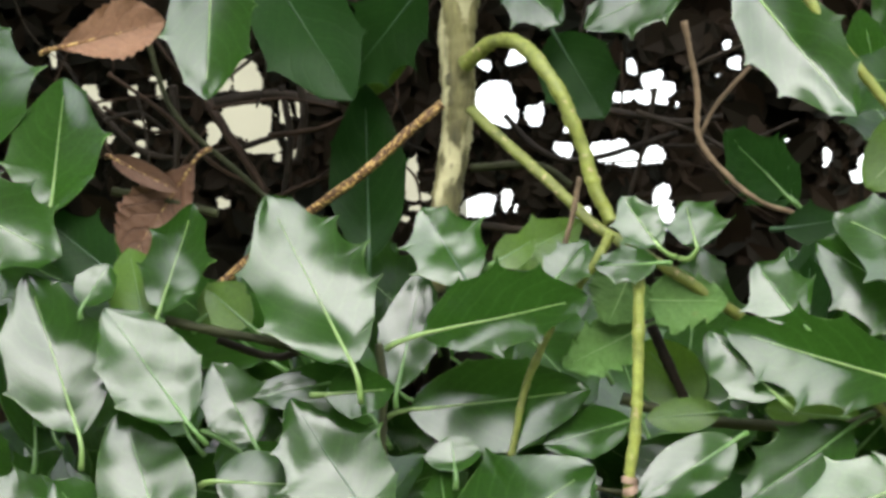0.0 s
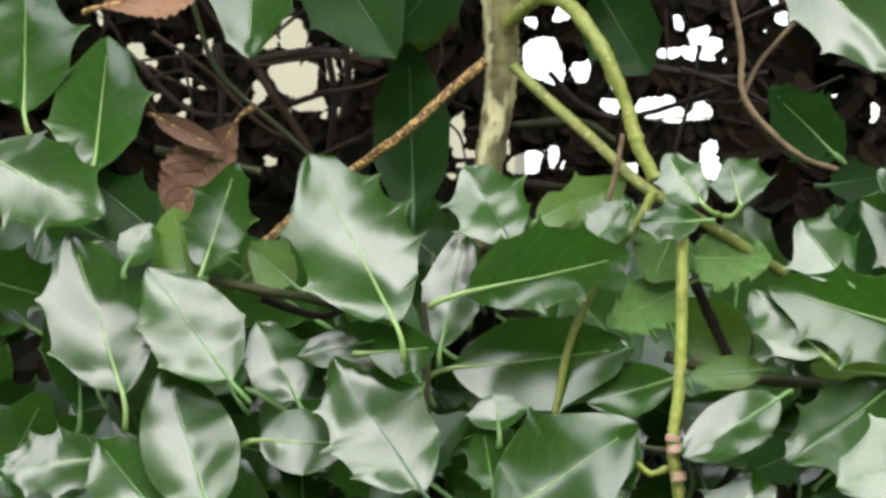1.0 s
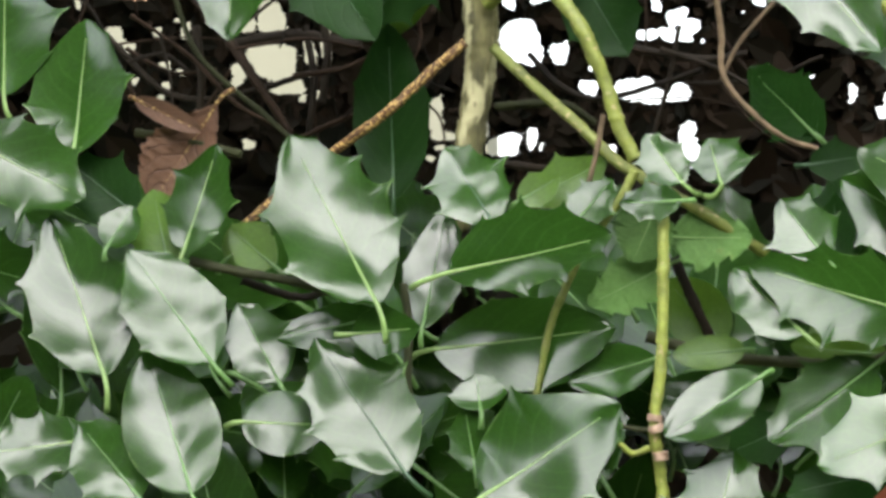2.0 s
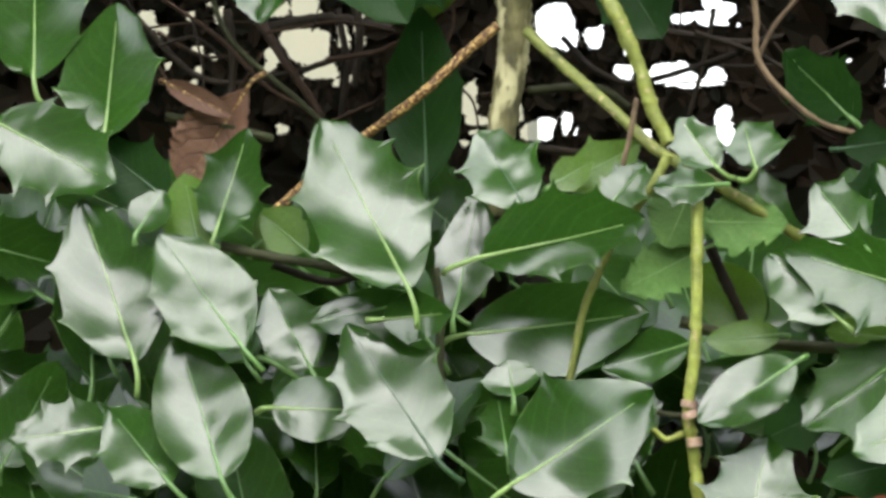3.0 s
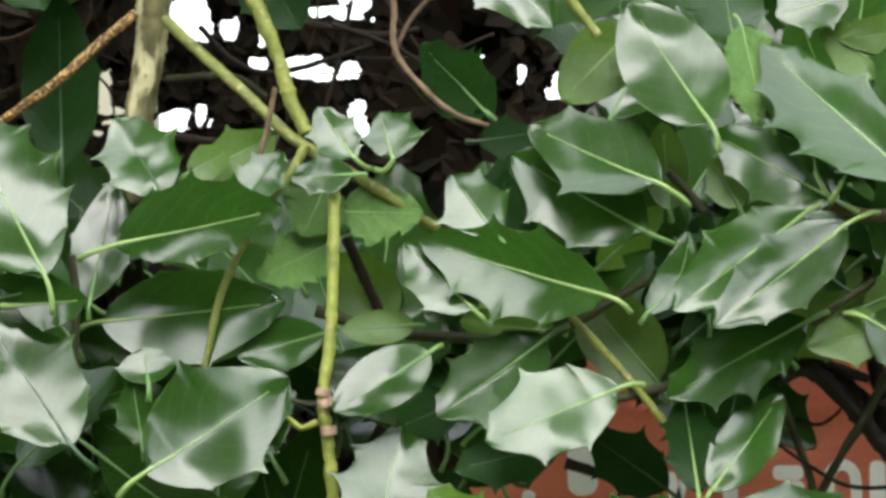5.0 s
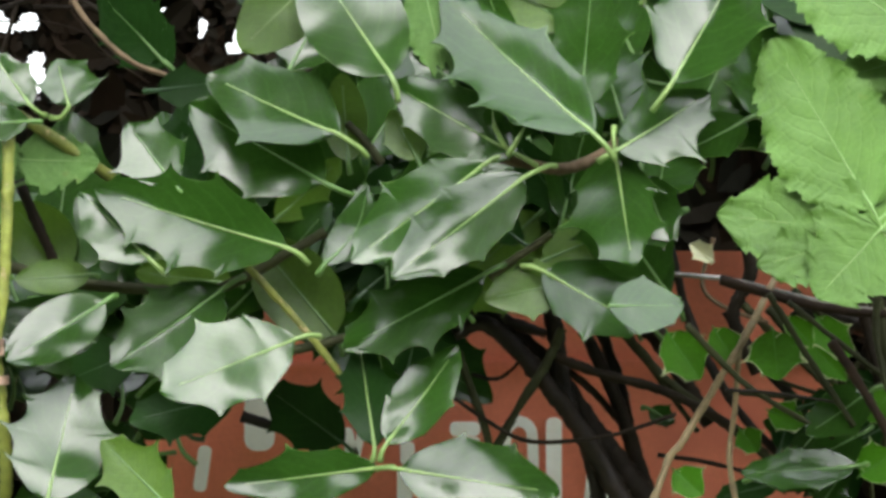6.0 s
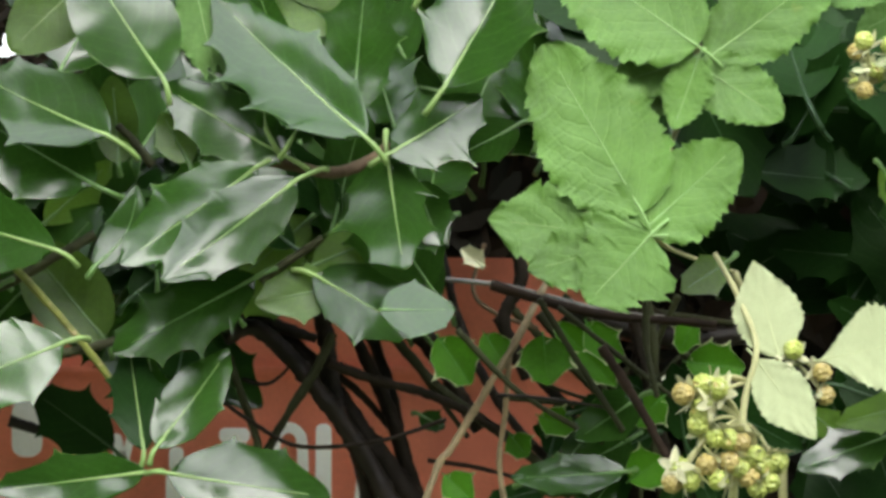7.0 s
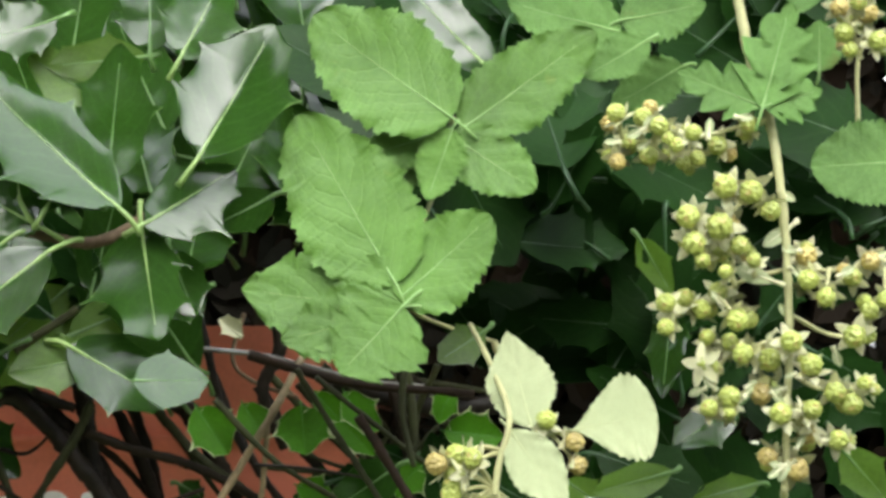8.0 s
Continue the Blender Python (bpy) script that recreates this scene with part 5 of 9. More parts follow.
leaf(shrub, (-0.1050, 1.4420, 1.5923), (-0.1140, 1.4374, 1.5709), 0.0264, 12, 0.1, 'bramble', face=SOFT_LEAF)
bramble = thing('bramble_cane', (0.25, 1.55, 0.0), 'leafy bramble cane with broad mid-green toothed leaflets', 'bramble', 'brambles')
leaf(bramble, (0.2580, 1.4000, 1.6269), (0.2049, 1.4169, 1.6677), 0.0480, 14, -7.2, 'round', face=BRAMBLE)
leaf(bramble, (0.2631, 1.4050, 1.6227), (0.3168, 1.4066, 1.6626), 0.0330, 12, -7.3, 'round', face=BRAMBLE)
leaf(bramble, (0.2590, 1.4050, 1.6198), (0.2909, 1.3949, 1.5986), 0.0272, 16, -7.2, 'round', face=BRAMBLE)
leaf(bramble, (0.2619, 1.4150, 1.6225), (0.2358, 1.4149, 1.6030), 0.0240, 10, -7.2, 'round', face=BRAMBLE)
leaf(bramble, (0.2347, 1.3900, 1.5612), (0.1984, 1.4085, 1.6278), 0.0496, 12, -6.8, 'round', face=BRAMBLE)
leaf(bramble, (0.2376, 1.3880, 1.5517), (0.1753, 1.3975, 1.5587), 0.0441, 16, -6.9, 'bramble', face=BRAMBLE, teeth=0.23)
leaf(bramble, (0.2372, 1.3860, 1.5517), (0.1897, 1.3882, 1.5386), 0.0311, 15, -6.9, 'bramble', face=BRAMBLE, teeth=0.2)
leaf(bramble, (0.2369, 1.3840, 1.5524), (0.2117, 1.3805, 1.5262), 0.0415, 14, -6.9, 'bramble', face=BRAMBLE, teeth=0.23)
leaf(bramble, (0.2354, 1.3900, 1.5546), (0.2728, 1.3927, 1.5883), 0.0356, 12, -6.8, 'round', face=BRAMBLE)
twig(bramble, 'stem', [(0.2608, 1.4150, 1.6282), (0.2573, 1.4200, 1.6080), (0.2466, 1.4100, 1.5805), (0.2395, 1.4050, 1.5580), (0.2509, 1.4400, 1.5502), (0.2687, 1.4800, 1.5456), (0.2957, 1.5200, 1.5396)], 0.00111, 0.00078, FRUIT_STEM)
pale_bramble = thing('bramble_cane', (0.3, 1.55, 0.0), 'bramble shoot with pale undersides turned out and unripe fruit', 'bramble', 'brambles')
leaf(pale_bramble, (0.2888, 1.3900, 1.5051), (0.2799, 1.3980, 1.5432), 0.0267, 10, -7.9, 'ovate', face=PALE, rib=PALE_RIB, rib_r=0.0005, teeth=0.085)
leaf(pale_bramble, (0.2798, 1.3900, 1.5046), (0.3022, 1.3826, 1.4733), 0.0218, 8, -7.7, 'ovate', face=PALE, rib=PALE_RIB, rib_r=0.0005, teeth=0.085)
leaf(pale_bramble, (0.3043, 1.3900, 1.5043), (0.3380, 1.3862, 1.5116), 0.0353, 8, -8.2, 'fan', face=PALE, rib=PALE_RIB, rib_r=0.0005, teeth=0.09)
twig(pale_bramble, 'stem', [(0.2707, 1.4300, 1.5459), (0.2743, 1.4000, 1.5293), (0.2797, 1.3900, 1.5095), (0.2754, 1.3900, 1.4896), (0.2733, 1.3900, 1.4674)], 0.00101, 0.00134, FRUIT_STEM)
fruit_bramble = thing('bramble_cane', (0.42, 1.55, 0.0), 'bramble cane hung with clusters of unripe green berries', 'bramble', 'brambles')
leaf(fruit_bramble, (0.3822, 1.3950, 1.6316), (0.3960, 1.4035, 1.6751), 0.0309, 14, -9.7, 'cut', face=SOFT_LEAF)
leaf(fruit_bramble, (0.3825, 1.3960, 1.6328), (0.3498, 1.4052, 1.6474), 0.0234, 14, -9.7, 'cut', face=SOFT_LEAF)
leaf(fruit_bramble, (0.3825, 1.3960, 1.6328), (0.4063, 1.3934, 1.6399), 0.0215, 12, -9.7, 'cut', face=SOFT_LEAF)
leaf(fruit_bramble, (0.4439, 1.4000, 1.6124), (0.4052, 1.4067, 1.6098), 0.0360, 14, -10.8, 'round', face=SOFT_LEAF)
twig(fruit_bramble, 'stem', [(0.3743, 1.4150, 1.6921), (0.3803, 1.4100, 1.6552), (0.3873, 1.4050, 1.6299), (0.3908, 1.4000, 1.6025), (0.3934, 1.4000, 1.5753), (0.3948, 1.4000, 1.5413), (0.3938, 1.4000, 1.5141), (0.3942, 1.4050, 1.4822)], 0.00222, 0.00133, FRUIT_STEM)
twig(fruit_bramble, 'fruit_branch', [(0.3856, 1.4030, 1.6286), (0.3739, 1.4030, 1.6250), (0.3553, 1.4030, 1.6202), (0.3344, 1.4030, 1.6187), (0.3274, 1.4030, 1.6197)], 0.00099, 0.00066, FRUIT_STEM)
twig(fruit_bramble, 'fruit_branch', [(0.3896, 1.4040, 1.6072), (0.3791, 1.4040, 1.5979), (0.3674, 1.4040, 1.5864), (0.3593, 1.4040, 1.5772)], 0.00099, 0.00066, FRUIT_STEM)
twig(fruit_bramble, 'fruit_branch', [(0.3948, 1.4050, 1.5686), (0.3772, 1.4050, 1.5638), (0.3633, 1.4050, 1.5546), (0.3505, 1.4050, 1.5500)], 0.00099, 0.00066, FRUIT_STEM)
twig(fruit_bramble, 'fruit_branch', [(0.3965, 1.4060, 1.5413), (0.3824, 1.4060, 1.5378), (0.3695, 1.4060, 1.5320), (0.3649, 1.4060, 1.5184)], 0.00099, 0.00066, FRUIT_STEM)
twig(fruit_bramble, 'fruit_branch', [(0.3967, 1.4070, 1.5504), (0.4133, 1.4070, 1.5425), (0.4299, 1.4070, 1.5415)], 0.00099, 0.00066, FRUIT_STEM)
twig(fruit_bramble, 'fruit_branch', [(0.3966, 1.4080, 1.5276), (0.4090, 1.4080, 1.5208), (0.4291, 1.4080, 1.5197)], 0.00099, 0.00066, FRUIT_STEM)
twig(fruit_bramble, 'fruit_branch', [(0.3963, 1.4090, 1.5184), (0.3833, 1.4090, 1.5207), (0.3681, 1.4090, 1.5138)], 0.00099, 0.00066, FRUIT_STEM)
twig(fruit_bramble, 'fruit_branch', [(0.3966, 1.4100, 1.5093), (0.4049, 1.4100, 1.5025), (0.4168, 1.4100, 1.5002)], 0.00099, 0.00066, FRUIT_STEM)
twig(fruit_bramble, 'fruit_branch', [(0.3952, 1.4110, 1.5778), (0.4095, 1.4110, 1.5688), (0.4285, 1.4110, 1.5690), (0.4404, 1.4110, 1.5691)], 0.00099, 0.00066, FRUIT_STEM)
twig(fruit_bramble, 'fruit_branch', [(0.3961, 1.4120, 1.4955), (0.4009, 1.4120, 1.4887)], 0.00100, 0.00066, FRUIT_STEM)
twig(fruit_bramble, 'fruit_branch', [(0.4263, 1.4130, 1.6287), (0.4262, 1.4130, 1.6517), (0.4297, 1.4130, 1.6656), (0.4213, 1.4130, 1.6747)], 0.00100, 0.00066, FRUIT_STEM)
berry(fruit_bramble, (0.3220, 1.3900, 1.6291), 0.0086, 0, (0.3262, 1.3980, 1.6195))
berry(fruit_bramble, (0.3227, 1.4090, 1.6262), 0.0072, 3, (0.3307, 1.4170, 1.6204))
berry(fruit_bramble, (0.3297, 1.4030, 1.6186), 0.0073, 0, (0.3293, 1.4110, 1.6201))
berry(fruit_bramble, (0.3314, 1.4090, 1.6162), 0.0060, 1, (0.3307, 1.4170, 1.6204))
berry(fruit_bramble, (0.3252, 1.4030, 1.6106), 0.0077, 3, (0.3293, 1.4110, 1.6201))
berry(fruit_bramble, (0.3228, 1.4090, 1.6131), 0.0064, 0, (0.3307, 1.4170, 1.6204))
berry(fruit_bramble, (0.3355, 1.4030, 1.6284), 0.0087, 2, (0.3363, 1.4110, 1.6191))
berry(fruit_bramble, (0.3397, 1.4090, 1.6327), 0.0072, 3, (0.3377, 1.4170, 1.6194))
berry(fruit_bramble, (0.3393, 1.3900, 1.6242), 0.0086, 1, (0.3436, 1.3980, 1.6192))
berry(fruit_bramble, (0.3479, 1.4090, 1.6228), 0.0072, 1, (0.3482, 1.4170, 1.6201))
berry(fruit_bramble, (0.3379, 1.4030, 1.6131), 0.0087, 1, (0.3415, 1.4110, 1.6195))
berry(fruit_bramble, (0.3393, 1.4090, 1.6154), 0.0072, 1, (0.3430, 1.4170, 1.6198))
berry(fruit_bramble, (0.3531, 1.3900, 1.6218), 0.0077, 1, (0.3540, 1.3980, 1.6199))
berry(fruit_bramble, (0.3547, 1.4090, 1.6239), 0.0064, 1, (0.3588, 1.4170, 1.6209))
berry(fruit_bramble, (0.3658, 1.4030, 1.6176), 0.0087, 1, (0.3667, 1.4110, 1.6230))
berry(fruit_bramble, (0.3721, 1.4090, 1.6146), 0.0072, 3, (0.3682, 1.4170, 1.6233))
berry(fruit_bramble, (0.3786, 1.4030, 1.6263), 0.0087, 0, (0.3849, 1.4110, 1.6282))
berry(fruit_bramble, (0.3790, 1.4090, 1.6231), 0.0072, 1, (0.3865, 1.4170, 1.6285))
berry(fruit_bramble, (0.3577, 1.4030, 1.6123), 0.0073, 0, (0.3573, 1.4110, 1.6206))
berry(fruit_bramble, (0.3545, 1.4090, 1.6104), 0.0060, 3, (0.3588, 1.4170, 1.6209))
berry(fruit_bramble, (0.3462, 1.3900, 1.6167), 0.0067, 0, (0.3488, 1.3980, 1.6196))
berry(fruit_bramble, (0.3466, 1.4090, 1.6142), 0.0056, 1, (0.3535, 1.4170, 1.6205))
berry(fruit_bramble, (0.3428, 1.3900, 1.6194), 0.0062, 0, (0.3488, 1.3980, 1.6196))
berry(fruit_bramble, (0.3472, 1.4090, 1.6217), 0.0052, 2, (0.3535, 1.4170, 1.6205))
berry(fruit_bramble, (0.3518, 1.4030, 1.6106), 0.0068, 1, (0.3520, 1.4110, 1.6202))
berry(fruit_bramble, (0.3557, 1.4090, 1.6082), 0.0056, 1, (0.3535, 1.4170, 1.6205))
berry(fruit_bramble, (0.3660, 1.3900, 1.6007), 0.0108, 0, (0.3745, 1.3980, 1.5948))
berry(fruit_bramble, (0.3715, 1.4090, 1.6005), 0.0090, 3, (0.3796, 1.4170, 1.5954))
berry(fruit_bramble, (0.3764, 1.3900, 1.5986), 0.0108, 2, (0.3800, 1.3980, 1.6000))
berry(fruit_bramble, (0.3790, 1.4090, 1.5985), 0.0090, 2, (0.3852, 1.4170, 1.6007))
berry(fruit_bramble, (0.3846, 1.3900, 1.5913), 0.0089, 1, (0.3800, 1.3980, 1.6000))
berry(fruit_bramble, (0.3870, 1.4090, 1.5927), 0.0074, 2, (0.3852, 1.4170, 1.6007))
berry(fruit_bramble, (0.3510, 1.3900, 1.5886), 0.0105, 2, (0.3618, 1.3980, 1.5817))
berry(fruit_bramble, (0.3554, 1.4090, 1.5902), 0.0088, 3, (0.3667, 1.4170, 1.5821))
berry(fruit_bramble, (0.3638, 1.3900, 1.5849), 0.0120, 1, (0.3638, 1.3980, 1.5840))
berry(fruit_bramble, (0.3720, 1.4090, 1.5861), 0.0100, 3, (0.3688, 1.4170, 1.5844))
berry(fruit_bramble, (0.3534, 1.3900, 1.5781), 0.0105, 1, (0.3578, 1.3980, 1.5771))
berry(fruit_bramble, (0.3550, 1.4090, 1.5798), 0.0088, 0, (0.3627, 1.4170, 1.5775))
berry(fruit_bramble, (0.3719, 1.3900, 1.5772), 0.0089, 1, (0.3638, 1.3980, 1.5840))
berry(fruit_bramble, (0.3801, 1.4090, 1.5748), 0.0074, 1, (0.3688, 1.4170, 1.5844))
berry(fruit_bramble, (0.3673, 1.4030, 1.5739), 0.0077, 2, (0.3632, 1.4110, 1.5797))
berry(fruit_bramble, (0.3721, 1.4090, 1.5759), 0.0064, 1, (0.3647, 1.4170, 1.5798))
berry(fruit_bramble, (0.3569, 1.3900, 1.5714), 0.0072, 1, (0.3578, 1.3980, 1.5771))
berry(fruit_bramble, (0.3639, 1.4090, 1.5737), 0.0060, 1, (0.3627, 1.4170, 1.5775))
berry(fruit_bramble, (0.3778, 1.3900, 1.5716), 0.0067, 1, (0.3797, 1.3980, 1.5649))
berry(fruit_bramble, (0.3789, 1.4090, 1.5739), 0.0056, 3, (0.3849, 1.4170, 1.5651))
berry(fruit_bramble, (0.3662, 1.3900, 1.5670), 0.0067, 0, (0.3719, 1.3980, 1.5615))
berry(fruit_bramble, (0.3717, 1.4090, 1.5697), 0.0056, 1, (0.3769, 1.4170, 1.5616))
berry(fruit_bramble, (0.4024, 1.4030, 1.5736), 0.0094, 3, (0.4024, 1.4110, 1.5733))
berry(fruit_bramble, (0.4037, 1.4090, 1.5765), 0.0078, 2, (0.4041, 1.4170, 1.5734))
berry(fruit_bramble, (0.3999, 1.3900, 1.5640), 0.0093, 1, (0.4057, 1.3980, 1.5686))
berry(fruit_bramble, (0.4035, 1.4090, 1.5628), 0.0078, 1, (0.4113, 1.4170, 1.5689))
berry(fruit_bramble, (0.4289, 1.4030, 1.5721), 0.0089, 3, (0.4315, 1.4110, 1.5690))
berry(fruit_bramble, (0.4315, 1.4090, 1.5717), 0.0074, 2, (0.4333, 1.4170, 1.5691))
berry(fruit_bramble, (0.3421, 1.3900, 1.5544), 0.0089, 2, (0.3487, 1.3980, 1.5500))
berry(fruit_bramble, (0.3479, 1.4090, 1.5540), 0.0074, 3, (0.3535, 1.4170, 1.5500))
berry(fruit_bramble, (0.3527, 1.4030, 1.5568), 0.0082, 2, (0.3552, 1.4110, 1.5512))
berry(fruit_bramble, (0.3503, 1.4090, 1.5561), 0.0068, 1, (0.3567, 1.4170, 1.5512))
berry(fruit_bramble, (0.3422, 1.3900, 1.5450), 0.0077, 2, (0.3487, 1.3980, 1.5500))
berry(fruit_bramble, (0.3480, 1.4090, 1.5488), 0.0064, 1, (0.3535, 1.4170, 1.5500))
berry(fruit_bramble, (0.3593, 1.4030, 1.5523), 0.0089, 1, (0.3584, 1.4110, 1.5523))
berry(fruit_bramble, (0.3643, 1.4090, 1.5521), 0.0074, 1, (0.3599, 1.4170, 1.5523))
berry(fruit_bramble, (0.3662, 1.4030, 1.5592), 0.0089, 1, (0.3683, 1.4110, 1.5570))
berry(fruit_bramble, (0.3725, 1.4090, 1.5584), 0.0074, 1, (0.3699, 1.4170, 1.5570))
berry(fruit_bramble, (0.3710, 1.3900, 1.5479), 0.0101, 1, (0.3649, 1.3980, 1.5569))
berry(fruit_bramble, (0.3805, 1.4090, 1.5482), 0.0084, 2, (0.3699, 1.4170, 1.5570))
berry(fruit_bramble, (0.3617, 1.4030, 1.5410), 0.0073, 0, (0.3708, 1.4110, 1.5319))
berry(fruit_bramble, (0.3639, 1.4090, 1.5419), 0.0060, 1, (0.3724, 1.4170, 1.5319))
berry(fruit_bramble, (0.3710, 1.4030, 1.5393), 0.0082, 2, (0.3741, 1.4110, 1.5334))
berry(fruit_bramble, (0.3717, 1.4090, 1.5370), 0.0068, 1, (0.3756, 1.4170, 1.5333))
berry(fruit_bramble, (0.3734, 1.3900, 1.5345), 0.0093, 2, (0.3770, 1.3980, 1.5364))
berry(fruit_bramble, (0.3801, 1.4090, 1.5359), 0.0078, 0, (0.3821, 1.4170, 1.5362))
berry(fruit_bramble, (0.3584, 1.3900, 1.5299), 0.0110, 1, (0.3663, 1.3980, 1.5287))
berry(fruit_bramble, (0.3640, 1.4090, 1.5317), 0.0092, 3, (0.3713, 1.4170, 1.5284))
berry(fruit_bramble, (0.3875, 1.4030, 1.5321), 0.0106, 1, (0.3873, 1.4110, 1.5386))
berry(fruit_bramble, (0.3877, 1.4090, 1.5339), 0.0088, 3, (0.3889, 1.4170, 1.5385))
berry(fruit_bramble, (0.3931, 1.3900, 1.5396), 0.0098, 1, (0.3942, 1.3980, 1.5413))
berry(fruit_bramble, (0.3954, 1.4090, 1.5371), 0.0082, 3, (0.3996, 1.4170, 1.5412))
berry(fruit_bramble, (0.4013, 1.3900, 1.5302), 0.0101, 0, (0.3999, 1.3980, 1.5244))
berry(fruit_bramble, (0.4035, 1.4090, 1.5319), 0.0084, 0, (0.4054, 1.4170, 1.5240))
berry(fruit_bramble, (0.3677, 1.3900, 1.5176), 0.0098, 1, (0.3690, 1.3980, 1.5158))
berry(fruit_bramble, (0.3718, 1.4090, 1.5163), 0.0082, 2, (0.3740, 1.4170, 1.5153))
berry(fruit_bramble, (0.3840, 1.4030, 1.5185), 0.0099, 3, (0.3871, 1.4110, 1.5201))
berry(fruit_bramble, (0.3885, 1.4090, 1.5216), 0.0082, 0, (0.3887, 1.4170, 1.5199))
berry(fruit_bramble, (0.3597, 1.3900, 1.5131), 0.0081, 0, (0.3652, 1.3980, 1.5141))
berry(fruit_bramble, (0.3639, 1.4090, 1.5122), 0.0068, 3, (0.3702, 1.4170, 1.5136))
berry(fruit_bramble, (0.3678, 1.3900, 1.5116), 0.0067, 1, (0.3690, 1.3980, 1.5158))
berry(fruit_bramble, (0.3719, 1.4090, 1.5099), 0.0056, 1, (0.3740, 1.4170, 1.5153))
berry(fruit_bramble, (0.3887, 1.3900, 1.5110), 0.0101, 1, (0.3932, 1.3980, 1.5096))
berry(fruit_bramble, (0.3966, 1.4090, 1.5102), 0.0084, 2, (0.3986, 1.4170, 1.5091))
berry(fruit_bramble, (0.4015, 1.3900, 1.5126), 0.0089, 0, (0.3974, 1.3980, 1.5063))
berry(fruit_bramble, (0.4036, 1.4090, 1.5125), 0.0074, 2, (0.4028, 1.4170, 1.5057))
berry(fruit_bramble, (0.4108, 1.3900, 1.5194), 0.0098, 1, (0.4111, 1.3980, 1.5207))
berry(fruit_bramble, (0.4211, 1.4090, 1.5188), 0.0082, 0, (0.4166, 1.4170, 1.5203))
berry(fruit_bramble, (0.4178, 1.3900, 1.5149), 0.0098, 2, (0.4211, 1.3980, 1.5202))
berry(fruit_bramble, (0.4197, 1.4090, 1.5146), 0.0082, 2, (0.4268, 1.4170, 1.5198))
berry(fruit_bramble, (0.4229, 1.3900, 1.5231), 0.0072, 0, (0.4261, 1.3980, 1.5200))
berry(fruit_bramble, (0.4323, 1.4090, 1.5204), 0.0060, 0, (0.4319, 1.4170, 1.5195))
berry(fruit_bramble, (0.4029, 1.4030, 1.5027), 0.0099, 3, (0.4031, 1.4110, 1.5041))
berry(fruit_bramble, (0.4042, 1.4090, 1.4988), 0.0082, 2, (0.4049, 1.4170, 1.5039))
berry(fruit_bramble, (0.4121, 1.3900, 1.5005), 0.0093, 0, (0.4103, 1.3980, 1.5012))
berry(fruit_bramble, (0.4210, 1.4090, 1.4998), 0.0078, 1, (0.4159, 1.4170, 1.5005))
berry(fruit_bramble, (0.3866, 1.4030, 1.4936), 0.0089, 3, (0.3958, 1.4110, 1.4956))
berry(fruit_bramble, (0.3882, 1.4090, 1.4906), 0.0074, 0, (0.3975, 1.4170, 1.4953))
berry(fruit_bramble, (0.3983, 1.4030, 1.4886), 0.0111, 3, (0.3994, 1.4110, 1.4904))
berry(fruit_bramble, (0.3955, 1.4090, 1.4895), 0.0092, 0, (0.4011, 1.4170, 1.4902))
berry(fruit_bramble, (0.4070, 1.3900, 1.5573), 0.0089, 1, (0.4104, 1.3980, 1.5687))
berry(fruit_bramble, (0.4119, 1.4090, 1.5567), 0.0074, 1, (0.4160, 1.4170, 1.5689))
berry(fruit_bramble, (0.4188, 1.3900, 1.5416), 0.0105, 2, (0.4189, 1.3980, 1.5421))
berry(fruit_bramble, (0.4290, 1.4090, 1.5424), 0.0088, 1, (0.4245, 1.4170, 1.5419))
berry(fruit_bramble, (0.4286, 1.4030, 1.5518), 0.0089, 0, (0.4311, 1.4110, 1.5415))
berry(fruit_bramble, (0.4278, 1.4090, 1.5559), 0.0074, 1, (0.4329, 1.4170, 1.5414))
berry(fruit_bramble, (0.4312, 1.3900, 1.5563), 0.0077, 0, (0.4334, 1.3980, 1.5689))
berry(fruit_bramble, (0.4214, 1.4030, 1.5654), 0.0087, 0, (0.4238, 1.4110, 1.5689))
berry(fruit_bramble, (0.4194, 1.4090, 1.5682), 0.0072, 3, (0.4256, 1.4170, 1.5690))
berry(fruit_bramble, (0.4145, 1.3900, 1.6624), 0.0091, 0, (0.4230, 1.3980, 1.6666))
berry(fruit_bramble, (0.4192, 1.4090, 1.6653), 0.0076, 3, (0.4288, 1.4170, 1.6682))
berry(fruit_bramble, (0.4278, 1.4030, 1.6717), 0.0092, 3, (0.4270, 1.4110, 1.6677))
berry(fruit_bramble, (0.4270, 1.4090, 1.6685), 0.0076, 0, (0.4288, 1.4170, 1.6682))
berry(fruit_bramble, (0.4286, 1.3900, 1.6594), 0.0091, 0, (0.4243, 1.3980, 1.6610))
berry(fruit_bramble, (0.4359, 1.4090, 1.6584), 0.0076, 2, (0.4300, 1.4170, 1.6625))
berry(fruit_bramble, (0.4159, 1.4030, 1.6737), 0.0087, 3, (0.4207, 1.4110, 1.6745))
berry(fruit_bramble, (0.4196, 1.4090, 1.6704), 0.0072, 0, (0.4225, 1.4170, 1.6750))
berry(fruit_bramble, (0.4203, 1.3900, 1.6750), 0.0081, 2, (0.4189, 1.3980, 1.6711))
berry(fruit_bramble, (0.4277, 1.4090, 1.6726), 0.0068, 1, (0.4246, 1.4170, 1.6728))
berry(fruit_bramble, (0.4169, 1.3900, 1.6557), 0.0072, 1, (0.4225, 1.3980, 1.6541))
berry(fruit_bramble, (0.4188, 1.4090, 1.6591), 0.0060, 3, (0.4283, 1.4170, 1.6555))
